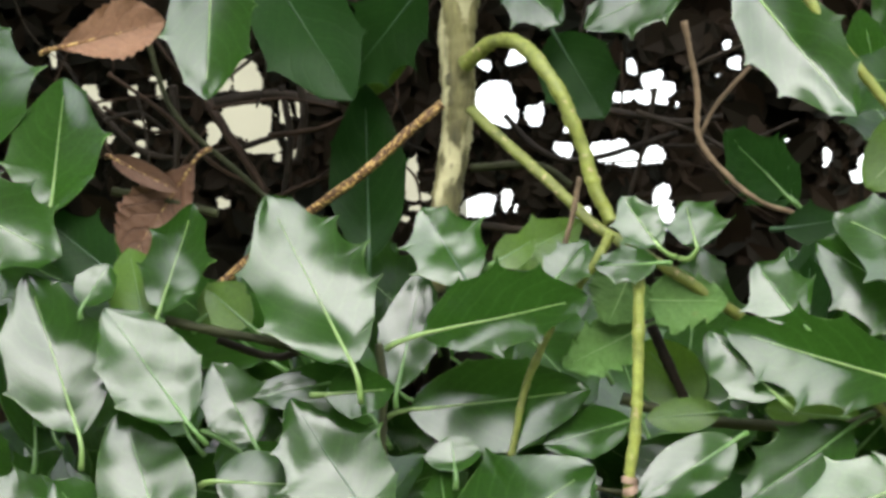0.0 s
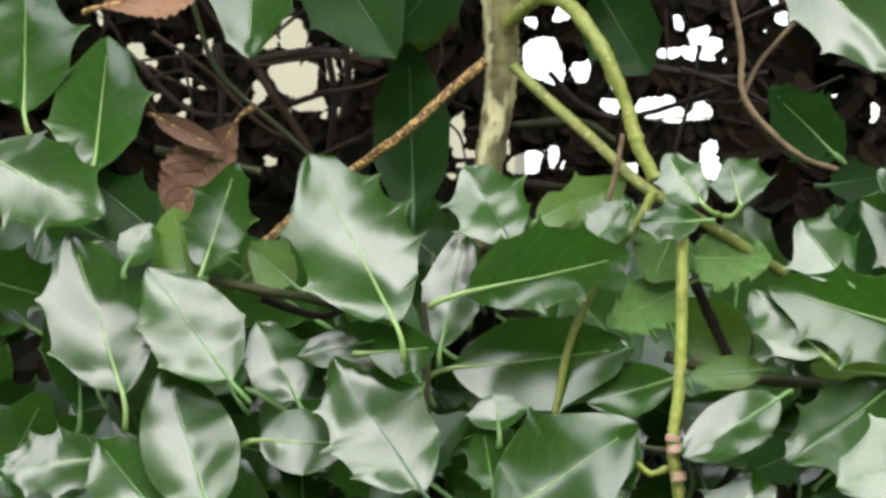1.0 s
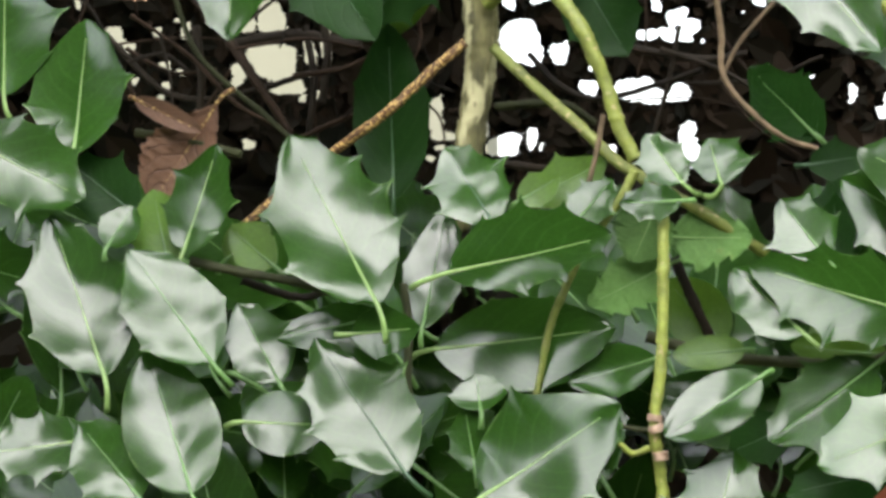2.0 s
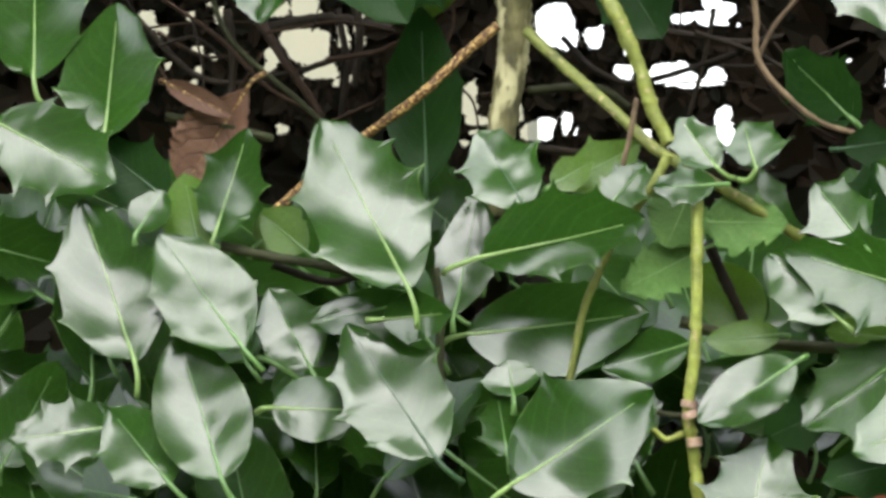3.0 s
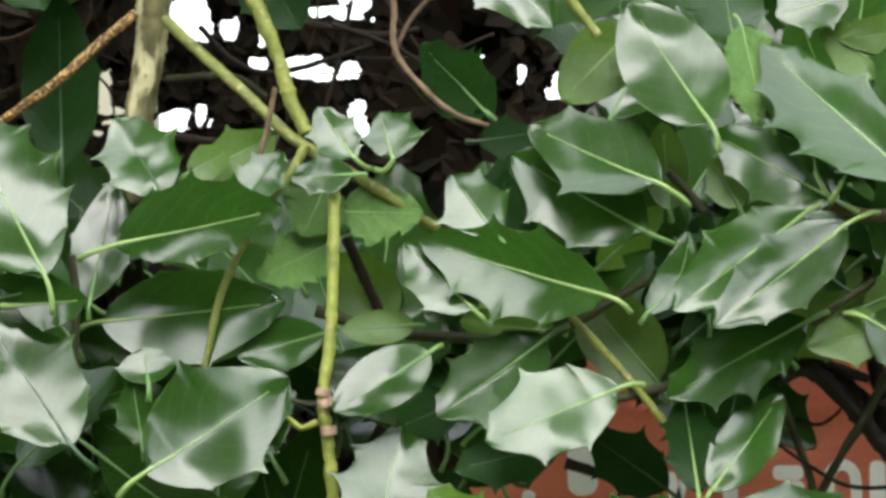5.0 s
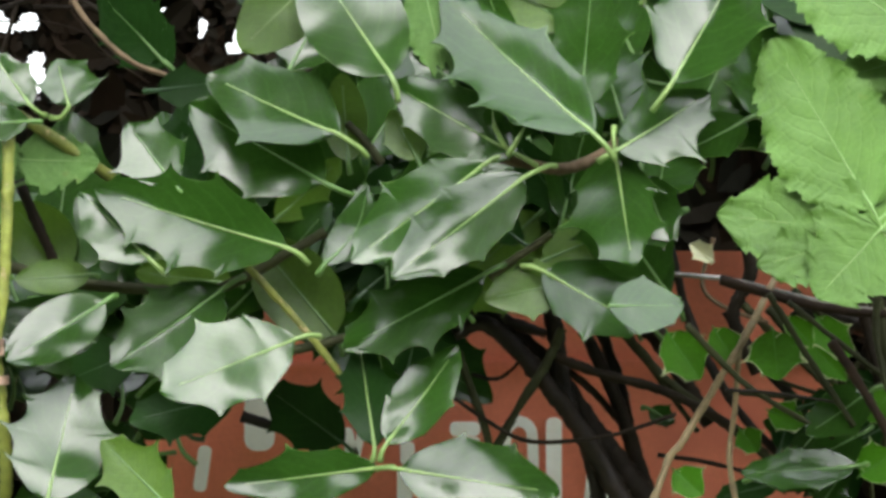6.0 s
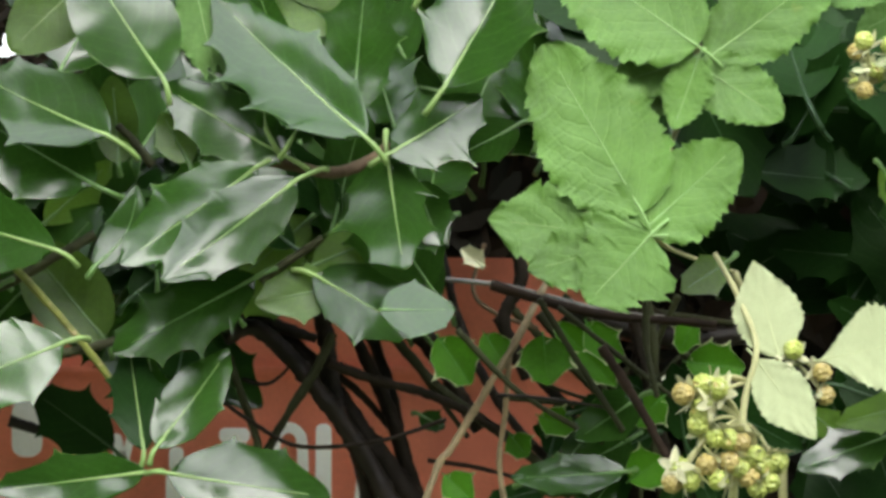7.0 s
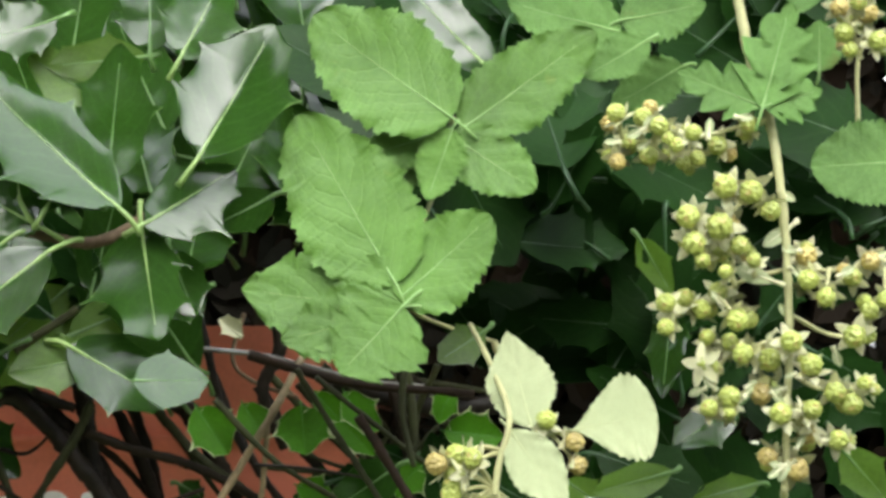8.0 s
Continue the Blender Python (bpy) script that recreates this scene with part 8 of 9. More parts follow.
leaf_behind(bush, shaded, (0.3302, 1.6061, 1.6026), 0.87, -12, -8, 10)
leaf_behind(bush, plain, (-0.1480, 1.5751, 1.5423), 1.03, -6, -9, 3)
leaf_behind(bush, shaded, (0.3664, 1.5854, 1.5305), 1.04, -13, -31, 2)
leaf_behind(bush, plain, (-0.2211, 1.5019, 1.5325), 0.89, 4, -27, -18)
leaf_behind(bush, shaded, (0.2762, 1.6252, 1.6540), 0.96, 11, 4, -1)
leaf_behind(bush, plain, (0.0633, 1.5535, 1.5363), 1.01, -15, -24, 8)
leaf_behind(bush, plain, (0.1961, 1.5275, 1.6387), 0.93, -23, 34, 8)
leaf_behind(bush, plain, (-0.3079, 1.5788, 1.5365), 0.78, -8, 32, -2)
leaf_behind(bush, shaded, (0.2571, 1.6397, 1.6426), 0.98, -3, -54, -7)
leaf_behind(bush, plain, (-0.4337, 1.5166, 1.5771), 0.84, -13, -39, -11)
leaf_behind(bush, plain, (0.0322, 1.5741, 1.6683), 1.08, 4, 50, -20)
leaf_behind(bush, plain, (0.1898, 1.6302, 1.6398), 0.92, 4, 30, -18)
leaf_behind(bush, plain, (-0.3642, 1.6129, 1.4662), 0.90, -24, -52, 15)
leaf_behind(bush, plain, (0.2187, 1.5916, 1.5980), 1.03, -25, 27, 24)
leaf_behind(bush, plain, (-0.3457, 1.5890, 1.4728), 0.89, -23, -35, -5)
leaf_behind(bush, shaded, (0.3052, 1.5380, 1.5979), 0.99, -7, 42, 10)
leaf_behind(bush, shaded, (0.3425, 1.5492, 1.5811), 0.91, 15, 49, 3)
leaf_behind(bush, plain, (0.0230, 1.6187, 1.6905), 0.96, -9, -37, -1)
leaf_behind(bush, plain, (0.2228, 1.5298, 1.6263), 0.93, -5, -54, -22)
leaf_behind(bush, plain, (-0.0908, 1.5473, 1.4991), 0.76, -15, -34, 13)
leaf_behind(bush, plain, (-0.2270, 1.5333, 1.4212), 0.81, -24, -1, 1)
leaf_behind(bush, plain, (-0.3892, 1.5272, 1.4372), 0.83, -18, 10, 8)
leaf_behind(bush, plain, (-0.2236, 1.5965, 1.4848), 0.80, 15, 24, 11)
leaf_behind(bush, plain, (-0.1419, 1.5563, 1.4235), 0.97, 14, 37, -16)
leaf_behind(bush, plain, (0.0258, 1.5988, 1.5792), 0.90, 10, 38, 18)
leaf_behind(bush, shaded, (0.2653, 1.5532, 1.6556), 1.04, -11, 8, -14)
leaf_behind(bush, shaded, (0.3343, 1.5443, 1.6082), 1.04, -21, -54, -4)
leaf_behind(bush, shaded, (0.3063, 1.5448, 1.6836), 0.91, -24, 31, -11)
leaf_behind(bush, plain, (-0.4270, 1.5242, 1.5822), 0.84, 6, 27, -4)
leaf_behind(bush, plain, (-0.4162, 1.5295, 1.4841), 0.79, 5, 45, -12)
leaf_behind(bush, plain, (-0.2626, 1.5465, 1.4881), 0.99, -4, -46, 3)
leaf_behind(bush, plain, (0.1680, 1.4955, 1.6871), 0.84, 4, 52, -3)
leaf_behind(bush, plain, (-0.3085, 1.5680, 1.5719), 0.95, 3, -25, -1)
leaf_behind(bush, shaded, (0.4445, 1.5220, 1.5980), 0.98, -25, -16, 3)
leaf_behind(bush, shaded, (0.3193, 1.4978, 1.6151), 1.09, -25, -9, 1)
leaf_behind(bush, shaded, (0.4821, 1.5263, 1.6010), 0.85, -10, -39, 20)
leaf_behind(bush, plain, (-0.1360, 1.5449, 1.4426), 0.81, -8, 36, 20)
# thin twigs in the thicket, its shade painted into their bark
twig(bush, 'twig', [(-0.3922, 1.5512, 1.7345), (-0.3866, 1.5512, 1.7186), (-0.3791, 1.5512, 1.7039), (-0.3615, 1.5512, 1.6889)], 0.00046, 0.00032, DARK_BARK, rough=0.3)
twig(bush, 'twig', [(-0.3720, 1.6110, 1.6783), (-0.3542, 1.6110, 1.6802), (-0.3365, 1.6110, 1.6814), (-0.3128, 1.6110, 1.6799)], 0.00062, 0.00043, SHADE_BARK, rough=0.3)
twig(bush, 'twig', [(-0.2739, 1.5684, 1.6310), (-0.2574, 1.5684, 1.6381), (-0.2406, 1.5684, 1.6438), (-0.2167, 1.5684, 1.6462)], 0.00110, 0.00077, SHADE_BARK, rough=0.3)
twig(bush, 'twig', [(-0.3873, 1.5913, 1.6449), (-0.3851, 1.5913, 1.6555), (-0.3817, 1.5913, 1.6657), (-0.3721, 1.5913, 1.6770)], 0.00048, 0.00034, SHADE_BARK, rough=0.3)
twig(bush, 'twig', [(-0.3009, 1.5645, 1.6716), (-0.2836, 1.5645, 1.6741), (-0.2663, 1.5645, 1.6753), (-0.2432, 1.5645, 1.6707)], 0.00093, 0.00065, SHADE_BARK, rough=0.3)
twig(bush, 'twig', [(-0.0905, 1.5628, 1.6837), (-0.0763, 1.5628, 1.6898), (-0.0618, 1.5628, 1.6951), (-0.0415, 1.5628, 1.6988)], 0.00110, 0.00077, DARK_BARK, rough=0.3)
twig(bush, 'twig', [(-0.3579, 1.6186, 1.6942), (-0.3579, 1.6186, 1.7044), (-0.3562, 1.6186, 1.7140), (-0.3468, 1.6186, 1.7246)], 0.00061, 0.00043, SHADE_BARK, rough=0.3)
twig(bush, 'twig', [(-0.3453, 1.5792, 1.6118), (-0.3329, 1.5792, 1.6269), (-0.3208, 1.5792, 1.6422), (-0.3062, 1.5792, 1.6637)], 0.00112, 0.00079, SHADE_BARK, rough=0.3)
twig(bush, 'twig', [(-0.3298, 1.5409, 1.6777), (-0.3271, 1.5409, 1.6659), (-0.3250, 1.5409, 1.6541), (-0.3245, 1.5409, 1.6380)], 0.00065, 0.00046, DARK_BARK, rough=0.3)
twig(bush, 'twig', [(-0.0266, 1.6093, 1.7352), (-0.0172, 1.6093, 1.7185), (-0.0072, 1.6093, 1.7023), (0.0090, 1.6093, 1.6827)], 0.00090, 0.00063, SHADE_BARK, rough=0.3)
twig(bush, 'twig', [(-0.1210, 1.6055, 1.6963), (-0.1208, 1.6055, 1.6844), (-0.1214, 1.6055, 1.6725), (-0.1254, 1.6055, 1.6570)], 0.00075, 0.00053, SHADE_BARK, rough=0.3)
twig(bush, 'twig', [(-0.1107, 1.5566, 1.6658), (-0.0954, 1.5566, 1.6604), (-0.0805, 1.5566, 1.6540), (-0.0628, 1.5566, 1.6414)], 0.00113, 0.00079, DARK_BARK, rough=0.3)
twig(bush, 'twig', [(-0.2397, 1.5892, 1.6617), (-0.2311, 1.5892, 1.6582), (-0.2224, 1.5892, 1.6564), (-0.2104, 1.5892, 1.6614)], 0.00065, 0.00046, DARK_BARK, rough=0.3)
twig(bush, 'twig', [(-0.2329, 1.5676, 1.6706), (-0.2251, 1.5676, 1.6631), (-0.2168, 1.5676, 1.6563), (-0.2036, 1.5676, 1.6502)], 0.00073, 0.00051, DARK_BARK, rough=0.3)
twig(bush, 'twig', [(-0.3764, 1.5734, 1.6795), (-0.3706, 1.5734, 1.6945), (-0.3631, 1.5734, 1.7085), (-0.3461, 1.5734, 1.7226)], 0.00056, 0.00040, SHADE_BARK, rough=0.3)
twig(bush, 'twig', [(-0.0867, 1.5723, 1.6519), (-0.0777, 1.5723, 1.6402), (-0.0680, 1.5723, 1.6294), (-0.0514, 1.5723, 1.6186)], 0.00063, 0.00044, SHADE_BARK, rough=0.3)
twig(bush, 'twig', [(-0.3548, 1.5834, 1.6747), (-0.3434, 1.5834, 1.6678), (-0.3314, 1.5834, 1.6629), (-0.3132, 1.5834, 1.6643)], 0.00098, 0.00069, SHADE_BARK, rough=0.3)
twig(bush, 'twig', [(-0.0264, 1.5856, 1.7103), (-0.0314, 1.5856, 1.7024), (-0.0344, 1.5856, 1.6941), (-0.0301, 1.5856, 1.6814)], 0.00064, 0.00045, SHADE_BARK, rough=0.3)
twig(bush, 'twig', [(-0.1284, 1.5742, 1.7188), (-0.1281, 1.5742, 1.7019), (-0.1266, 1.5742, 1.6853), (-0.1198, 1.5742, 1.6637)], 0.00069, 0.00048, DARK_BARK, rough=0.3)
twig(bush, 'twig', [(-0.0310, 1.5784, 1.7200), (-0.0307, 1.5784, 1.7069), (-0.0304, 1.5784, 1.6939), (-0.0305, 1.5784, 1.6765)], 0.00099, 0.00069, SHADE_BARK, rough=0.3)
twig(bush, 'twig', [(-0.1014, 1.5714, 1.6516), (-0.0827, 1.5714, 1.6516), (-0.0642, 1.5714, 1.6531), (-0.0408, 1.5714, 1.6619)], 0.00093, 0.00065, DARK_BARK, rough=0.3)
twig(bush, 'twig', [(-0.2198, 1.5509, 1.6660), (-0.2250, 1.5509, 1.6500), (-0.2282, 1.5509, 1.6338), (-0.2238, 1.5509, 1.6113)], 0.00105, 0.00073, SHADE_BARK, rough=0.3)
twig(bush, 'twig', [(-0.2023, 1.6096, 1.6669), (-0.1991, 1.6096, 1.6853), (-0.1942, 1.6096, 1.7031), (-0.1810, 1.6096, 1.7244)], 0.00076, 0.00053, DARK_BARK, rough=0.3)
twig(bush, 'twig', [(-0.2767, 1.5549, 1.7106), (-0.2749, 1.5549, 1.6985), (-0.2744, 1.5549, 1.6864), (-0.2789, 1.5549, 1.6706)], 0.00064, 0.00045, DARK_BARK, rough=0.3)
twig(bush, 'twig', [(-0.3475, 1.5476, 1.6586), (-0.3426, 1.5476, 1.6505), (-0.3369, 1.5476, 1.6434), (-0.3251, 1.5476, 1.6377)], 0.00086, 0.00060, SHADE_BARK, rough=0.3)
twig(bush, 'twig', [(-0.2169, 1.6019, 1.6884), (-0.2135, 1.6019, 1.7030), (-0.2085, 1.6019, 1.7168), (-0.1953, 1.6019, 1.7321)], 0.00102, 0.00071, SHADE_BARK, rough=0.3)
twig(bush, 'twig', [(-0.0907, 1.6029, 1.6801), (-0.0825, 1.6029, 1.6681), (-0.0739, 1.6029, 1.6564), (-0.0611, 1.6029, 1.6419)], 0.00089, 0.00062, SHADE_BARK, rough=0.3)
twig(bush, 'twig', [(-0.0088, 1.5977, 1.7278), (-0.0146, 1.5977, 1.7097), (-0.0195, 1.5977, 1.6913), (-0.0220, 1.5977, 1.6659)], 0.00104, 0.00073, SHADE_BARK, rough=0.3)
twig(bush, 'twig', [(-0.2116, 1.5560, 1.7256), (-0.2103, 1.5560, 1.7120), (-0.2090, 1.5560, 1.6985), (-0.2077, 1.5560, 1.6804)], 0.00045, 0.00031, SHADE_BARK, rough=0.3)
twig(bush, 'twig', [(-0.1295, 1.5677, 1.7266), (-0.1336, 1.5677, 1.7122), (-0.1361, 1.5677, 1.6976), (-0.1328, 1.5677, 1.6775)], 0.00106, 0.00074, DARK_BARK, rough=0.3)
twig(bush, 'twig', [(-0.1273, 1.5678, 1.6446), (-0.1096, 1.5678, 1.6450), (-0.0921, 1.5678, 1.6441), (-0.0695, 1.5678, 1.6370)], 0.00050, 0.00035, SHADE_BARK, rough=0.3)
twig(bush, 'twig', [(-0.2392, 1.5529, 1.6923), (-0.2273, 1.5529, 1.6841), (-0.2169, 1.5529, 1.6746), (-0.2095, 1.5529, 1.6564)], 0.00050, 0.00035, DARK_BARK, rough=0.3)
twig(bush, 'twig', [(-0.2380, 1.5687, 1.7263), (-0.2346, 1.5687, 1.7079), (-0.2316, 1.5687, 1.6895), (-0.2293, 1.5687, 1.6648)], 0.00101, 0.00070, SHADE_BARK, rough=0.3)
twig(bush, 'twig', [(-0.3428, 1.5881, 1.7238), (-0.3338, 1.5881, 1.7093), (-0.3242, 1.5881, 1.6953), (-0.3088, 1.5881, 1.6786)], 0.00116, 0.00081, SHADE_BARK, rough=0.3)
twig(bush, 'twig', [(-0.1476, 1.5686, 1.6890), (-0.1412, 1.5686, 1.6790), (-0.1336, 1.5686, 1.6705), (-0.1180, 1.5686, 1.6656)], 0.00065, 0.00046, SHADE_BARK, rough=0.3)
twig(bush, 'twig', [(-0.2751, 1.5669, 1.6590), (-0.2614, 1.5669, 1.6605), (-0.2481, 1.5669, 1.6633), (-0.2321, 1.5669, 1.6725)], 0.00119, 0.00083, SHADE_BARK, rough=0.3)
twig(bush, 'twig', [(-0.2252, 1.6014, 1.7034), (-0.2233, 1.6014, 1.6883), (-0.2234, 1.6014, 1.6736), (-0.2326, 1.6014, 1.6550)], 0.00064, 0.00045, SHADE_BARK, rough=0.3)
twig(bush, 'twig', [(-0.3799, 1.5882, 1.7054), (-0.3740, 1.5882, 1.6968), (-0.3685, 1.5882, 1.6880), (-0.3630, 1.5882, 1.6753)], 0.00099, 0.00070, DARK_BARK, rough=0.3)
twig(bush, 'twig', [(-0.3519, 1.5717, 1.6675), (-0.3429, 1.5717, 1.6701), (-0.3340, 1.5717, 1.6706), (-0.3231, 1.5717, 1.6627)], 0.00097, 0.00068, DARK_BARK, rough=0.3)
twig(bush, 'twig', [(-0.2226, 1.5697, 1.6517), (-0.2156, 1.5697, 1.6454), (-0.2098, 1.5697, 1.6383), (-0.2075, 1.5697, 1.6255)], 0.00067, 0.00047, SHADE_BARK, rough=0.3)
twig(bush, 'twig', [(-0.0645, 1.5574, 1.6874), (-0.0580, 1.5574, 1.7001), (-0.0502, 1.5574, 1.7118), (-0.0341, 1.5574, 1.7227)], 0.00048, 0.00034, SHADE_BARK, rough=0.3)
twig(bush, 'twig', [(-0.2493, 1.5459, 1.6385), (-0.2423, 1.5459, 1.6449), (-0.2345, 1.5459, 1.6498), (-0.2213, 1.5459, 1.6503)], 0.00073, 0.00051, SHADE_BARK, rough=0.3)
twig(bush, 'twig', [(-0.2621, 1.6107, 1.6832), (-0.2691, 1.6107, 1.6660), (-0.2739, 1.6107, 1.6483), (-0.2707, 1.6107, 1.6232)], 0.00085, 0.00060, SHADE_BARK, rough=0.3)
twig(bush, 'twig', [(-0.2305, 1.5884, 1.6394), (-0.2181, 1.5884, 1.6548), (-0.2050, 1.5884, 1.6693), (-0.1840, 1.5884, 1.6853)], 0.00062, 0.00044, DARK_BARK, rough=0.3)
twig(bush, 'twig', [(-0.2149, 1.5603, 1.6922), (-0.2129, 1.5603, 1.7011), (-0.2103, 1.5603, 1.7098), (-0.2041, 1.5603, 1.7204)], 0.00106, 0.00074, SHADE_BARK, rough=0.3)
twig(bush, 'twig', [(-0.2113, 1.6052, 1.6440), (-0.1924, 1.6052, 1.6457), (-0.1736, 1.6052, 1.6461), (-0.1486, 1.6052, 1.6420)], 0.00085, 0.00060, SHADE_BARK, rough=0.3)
# glossy and fresh leaves low down behind the fruit
leaf(bush, (0.3987, 1.5000, 1.5134), (0.3686, 1.4970, 1.4955), 0.0211, 24, -8, spines=2, sharp=0.25)
leaf(bush, (0.3596, 1.4900, 1.4728), (0.3158, 1.4870, 1.4575), 0.0222, 26, -8, spines=3, sharp=0.25)
leaf(bush, (0.3691, 1.5000, 1.5578), (0.3634, 1.4940, 1.5158), 0.0176, 20, -8, spines=3, sharp=0.25)
leaf(bush, (0.3648, 1.4800, 1.4853), (0.3307, 1.4780, 1.4766), 0.0162, 10, -8, spines=2, sharp=0.25, face=HOLLY_YOUNG)
leaf(bush, (0.4049, 1.4900, 1.4801), (0.3751, 1.4880, 1.4731), 0.0140, 10, -8, spines=2, sharp=0.25, face=HOLLY_YOUNG)
leaf(bush, (0.4379, 1.4800, 1.4947), (0.4570, 1.4780, 1.4734), 0.0197, 10, -8, spines=2, sharp=0.25, face=HOLLY_YOUNG)
leaf(bush, (0.2821, 1.4600, 1.5438), (0.2619, 1.4580, 1.5310), 0.0171, 10, -8, spines=2, sharp=0.25, face=HOLLY_YOUNG)
leaf(bush, (0.3229, 1.5000, 1.4811), (0.3408, 1.4980, 1.4692), 0.0141, 10, -8, spines=2, sharp=0.25, face=HOLLY_YOUNG)
leaf(bush, (0.3543, 1.5000, 1.5841), (0.3686, 1.4980, 1.5601), 0.0141, 10, -8, spines=2, sharp=0.25, face=HOLLY_YOUNG)
leaf(bush, (0.2490, 1.4750, 1.4886), (0.2206, 1.4720, 1.4701), 0.0219, 27, 3, spines=2, sharp=0.2)
leaf(bush, (0.2413, 1.4700, 1.4575), (0.1932, 1.4670, 1.4549), 0.0196, 30, -4, spines=3, sharp=0.2)
twig(bush, 'inner_stem', [(0.2050, 1.4700, 1.5278), (0.2202, 1.4700, 1.5037), (0.2401, 1.4700, 1.4737)], 0.00153, 0.00122, OLIVE_BARK, rough=0.3)
twig(bush, 'inner_stem', [(0.2128, 1.4680, 1.5244), (0.2362, 1.4680, 1.5060), (0.2619, 1.4680, 1.4865)], 0.00129, 0.00103, OLIVE_BARK, rough=0.3)
twig(bush, 'inner_stem', [(0.2488, 1.4600, 1.5315), (0.2477, 1.4600, 1.5108), (0.2524, 1.4600, 1.4878)], 0.00153, 0.00122, OLIVE_BARK, rough=0.3)
twig(bush, 'inner_stem', [(0.2299, 1.4650, 1.5084), (0.2451, 1.4650, 1.4854), (0.2603, 1.4650, 1.4578)], 0.00211, 0.00169, SHADE_BARK, rough=0.3)
twig(bush, 'inner_stem', [(0.1719, 1.4750, 1.5150), (0.1976, 1.4750, 1.4896), (0.2327, 1.4750, 1.4688)], 0.00141, 0.00113, OLIVE_BARK, rough=0.3)
twig(bush, 'inner_stem', [(0.1879, 1.4720, 1.4885), (0.2089, 1.4720, 1.4870), (0.2333, 1.4720, 1.4833)], 0.00082, 0.00066, SHINY_SHADE_BARK, rough=0.3)
twig(bush, 'inner_stem', [(0.1459, 1.5500, 1.5238), (0.1655, 1.5500, 1.4947), (0.1851, 1.5500, 1.4681)], 0.00141, 0.00113, OLIVE_BARK, rough=0.3)
twig(bush, 'inner_stem', [(0.1864, 1.4800, 1.5335), (0.2286, 1.4800, 1.5221), (0.2804, 1.4800, 1.5176)], 0.00211, 0.00169, SHADE_BARK, rough=0.3)
# small inner leaflets of the bramble
leaf(bramble, (0.2586, 1.4020, 1.6224), (0.2483, 1.3990, 1.5940), 0.0193, 12, -7.2, 'bramble', face=BRAMBLE, teeth=0.2)
leaf(bramble, (0.2556, 1.4120, 1.6219), (0.2253, 1.4120, 1.6122), 0.0221, 14, -7.2, 'round', face=BRAMBLE)
# dark leaves behind the fruit
leaf(bush, (0.2728, 1.5100, 1.4675), (0.2667, 1.5072, 1.5012), 0.0181, -6, -7.1, spines=3, sharp=0.3, face=HOLLY_SHADED)
leaf(ivy, (0.2261, 1.4800, 1.5184), (0.2407, 1.4744, 1.5022), 0.0156, 14, -6.3, spines=2, sharp=0.36, fold=0.2, face=VARIEGATED, rib=IVY_RIB, rib_r=0.0004, stalk=0.05, bend=0.06)
leaf(ivy, (0.2602, 1.4900, 1.4876), (0.2492, 1.4881, 1.4747), 0.0172, 14, -7, spines=2, sharp=0.36, fold=0.2, face=VARIEGATED, rib=IVY_RIB, rib_r=0.0004, stalk=0.05, bend=0.06)
leaf(bush, (0.2784, 1.5100, 1.4675), (0.2713, 1.5074, 1.5012), 0.0181, -6, -7.2, spines=3, sharp=0.3, face=HOLLY_SHADED)
leaf(ivy, (0.2741, 1.4950, 1.5183), (0.2677, 1.4926, 1.5052), 0.0124, 14, -7.2, spines=2, sharp=0.36, fold=0.2, face=VARIEGATED, rib=IVY_RIB, rib_r=0.0004, stalk=0.05, bend=0.06)
twig(bush, 'inner_stem', [(0.2238, 1.5300, 1.5293), (0.2452, 1.5400, 1.5098), (0.2619, 1.5500, 1.4899), (0.2738, 1.5600, 1.4648)], 0.00144, 0.00115, OLIVE_BARK, rough=0.3)
twig(bush, 'inner_stem', [(0.2581, 1.5300, 1.5393), (0.2575, 1.5400, 1.5099), (0.2519, 1.5500, 1.4850), (0.2513, 1.5600, 1.4599)], 0.00168, 0.00134, DARK_BARK, rough=0.3)
twig(bush, 'inner_stem', [(0.2360, 1.5300, 1.5343), (0.2549, 1.5400, 1.5294), (0.2766, 1.5500, 1.5171), (0.2961, 1.5600, 1.5144)], 0.00120, 0.00096, DARK_BARK, rough=0.3)
twig(bush, 'inner_stem', [(0.2729, 1.5300, 1.5296), (0.2650, 1.5400, 1.5050), (0.2719, 1.5500, 1.4801), (0.2890, 1.5600, 1.4598)], 0.00144, 0.00115, OLIVE_BARK, rough=0.3)
leaf(bush, (0.4319, 1.5417, 1.5615), (0.4476, 1.5416, 1.5941), 0.0173, 4.25009, -9.2, spines=3, sharp=0.3, face=HOLLY_SHADED)
leaf(bush, (0.3629, 1.5635, 1.4748), (0.3773, 1.5582, 1.4319), 0.0246, 5.56045, -4.5, spines=3, sharp=0.3, face=HOLLY_SHADED)
leaf(bush, (0.3987, 1.5510, 1.4672), (0.3693, 1.5426, 1.5068), 0.0229, -14.4311, -3.4, spines=3, sharp=0.3, face=HOLLY_SHADED)
leaf(bush, (0.3966, 1.5009, 1.5749), (0.3721, 1.5017, 1.5428), 0.0208, -0.893262, -0.7, spines=3, sharp=0.3, face=HOLLY_SHADED)
leaf(bush, (0.5026, 1.5716, 1.4568), (0.5353, 1.5643, 1.4745), 0.0197, 6.07219, -15.7, spines=3, sharp=0.3, face=HOLLY_SHADED)
leaf(bush, (0.4169, 1.5468, 1.4602), (0.3796, 1.5574, 1.4861), 0.0220, 6.76229, -11.4, spines=3, sharp=0.3, face=HOLLY_SHADED)
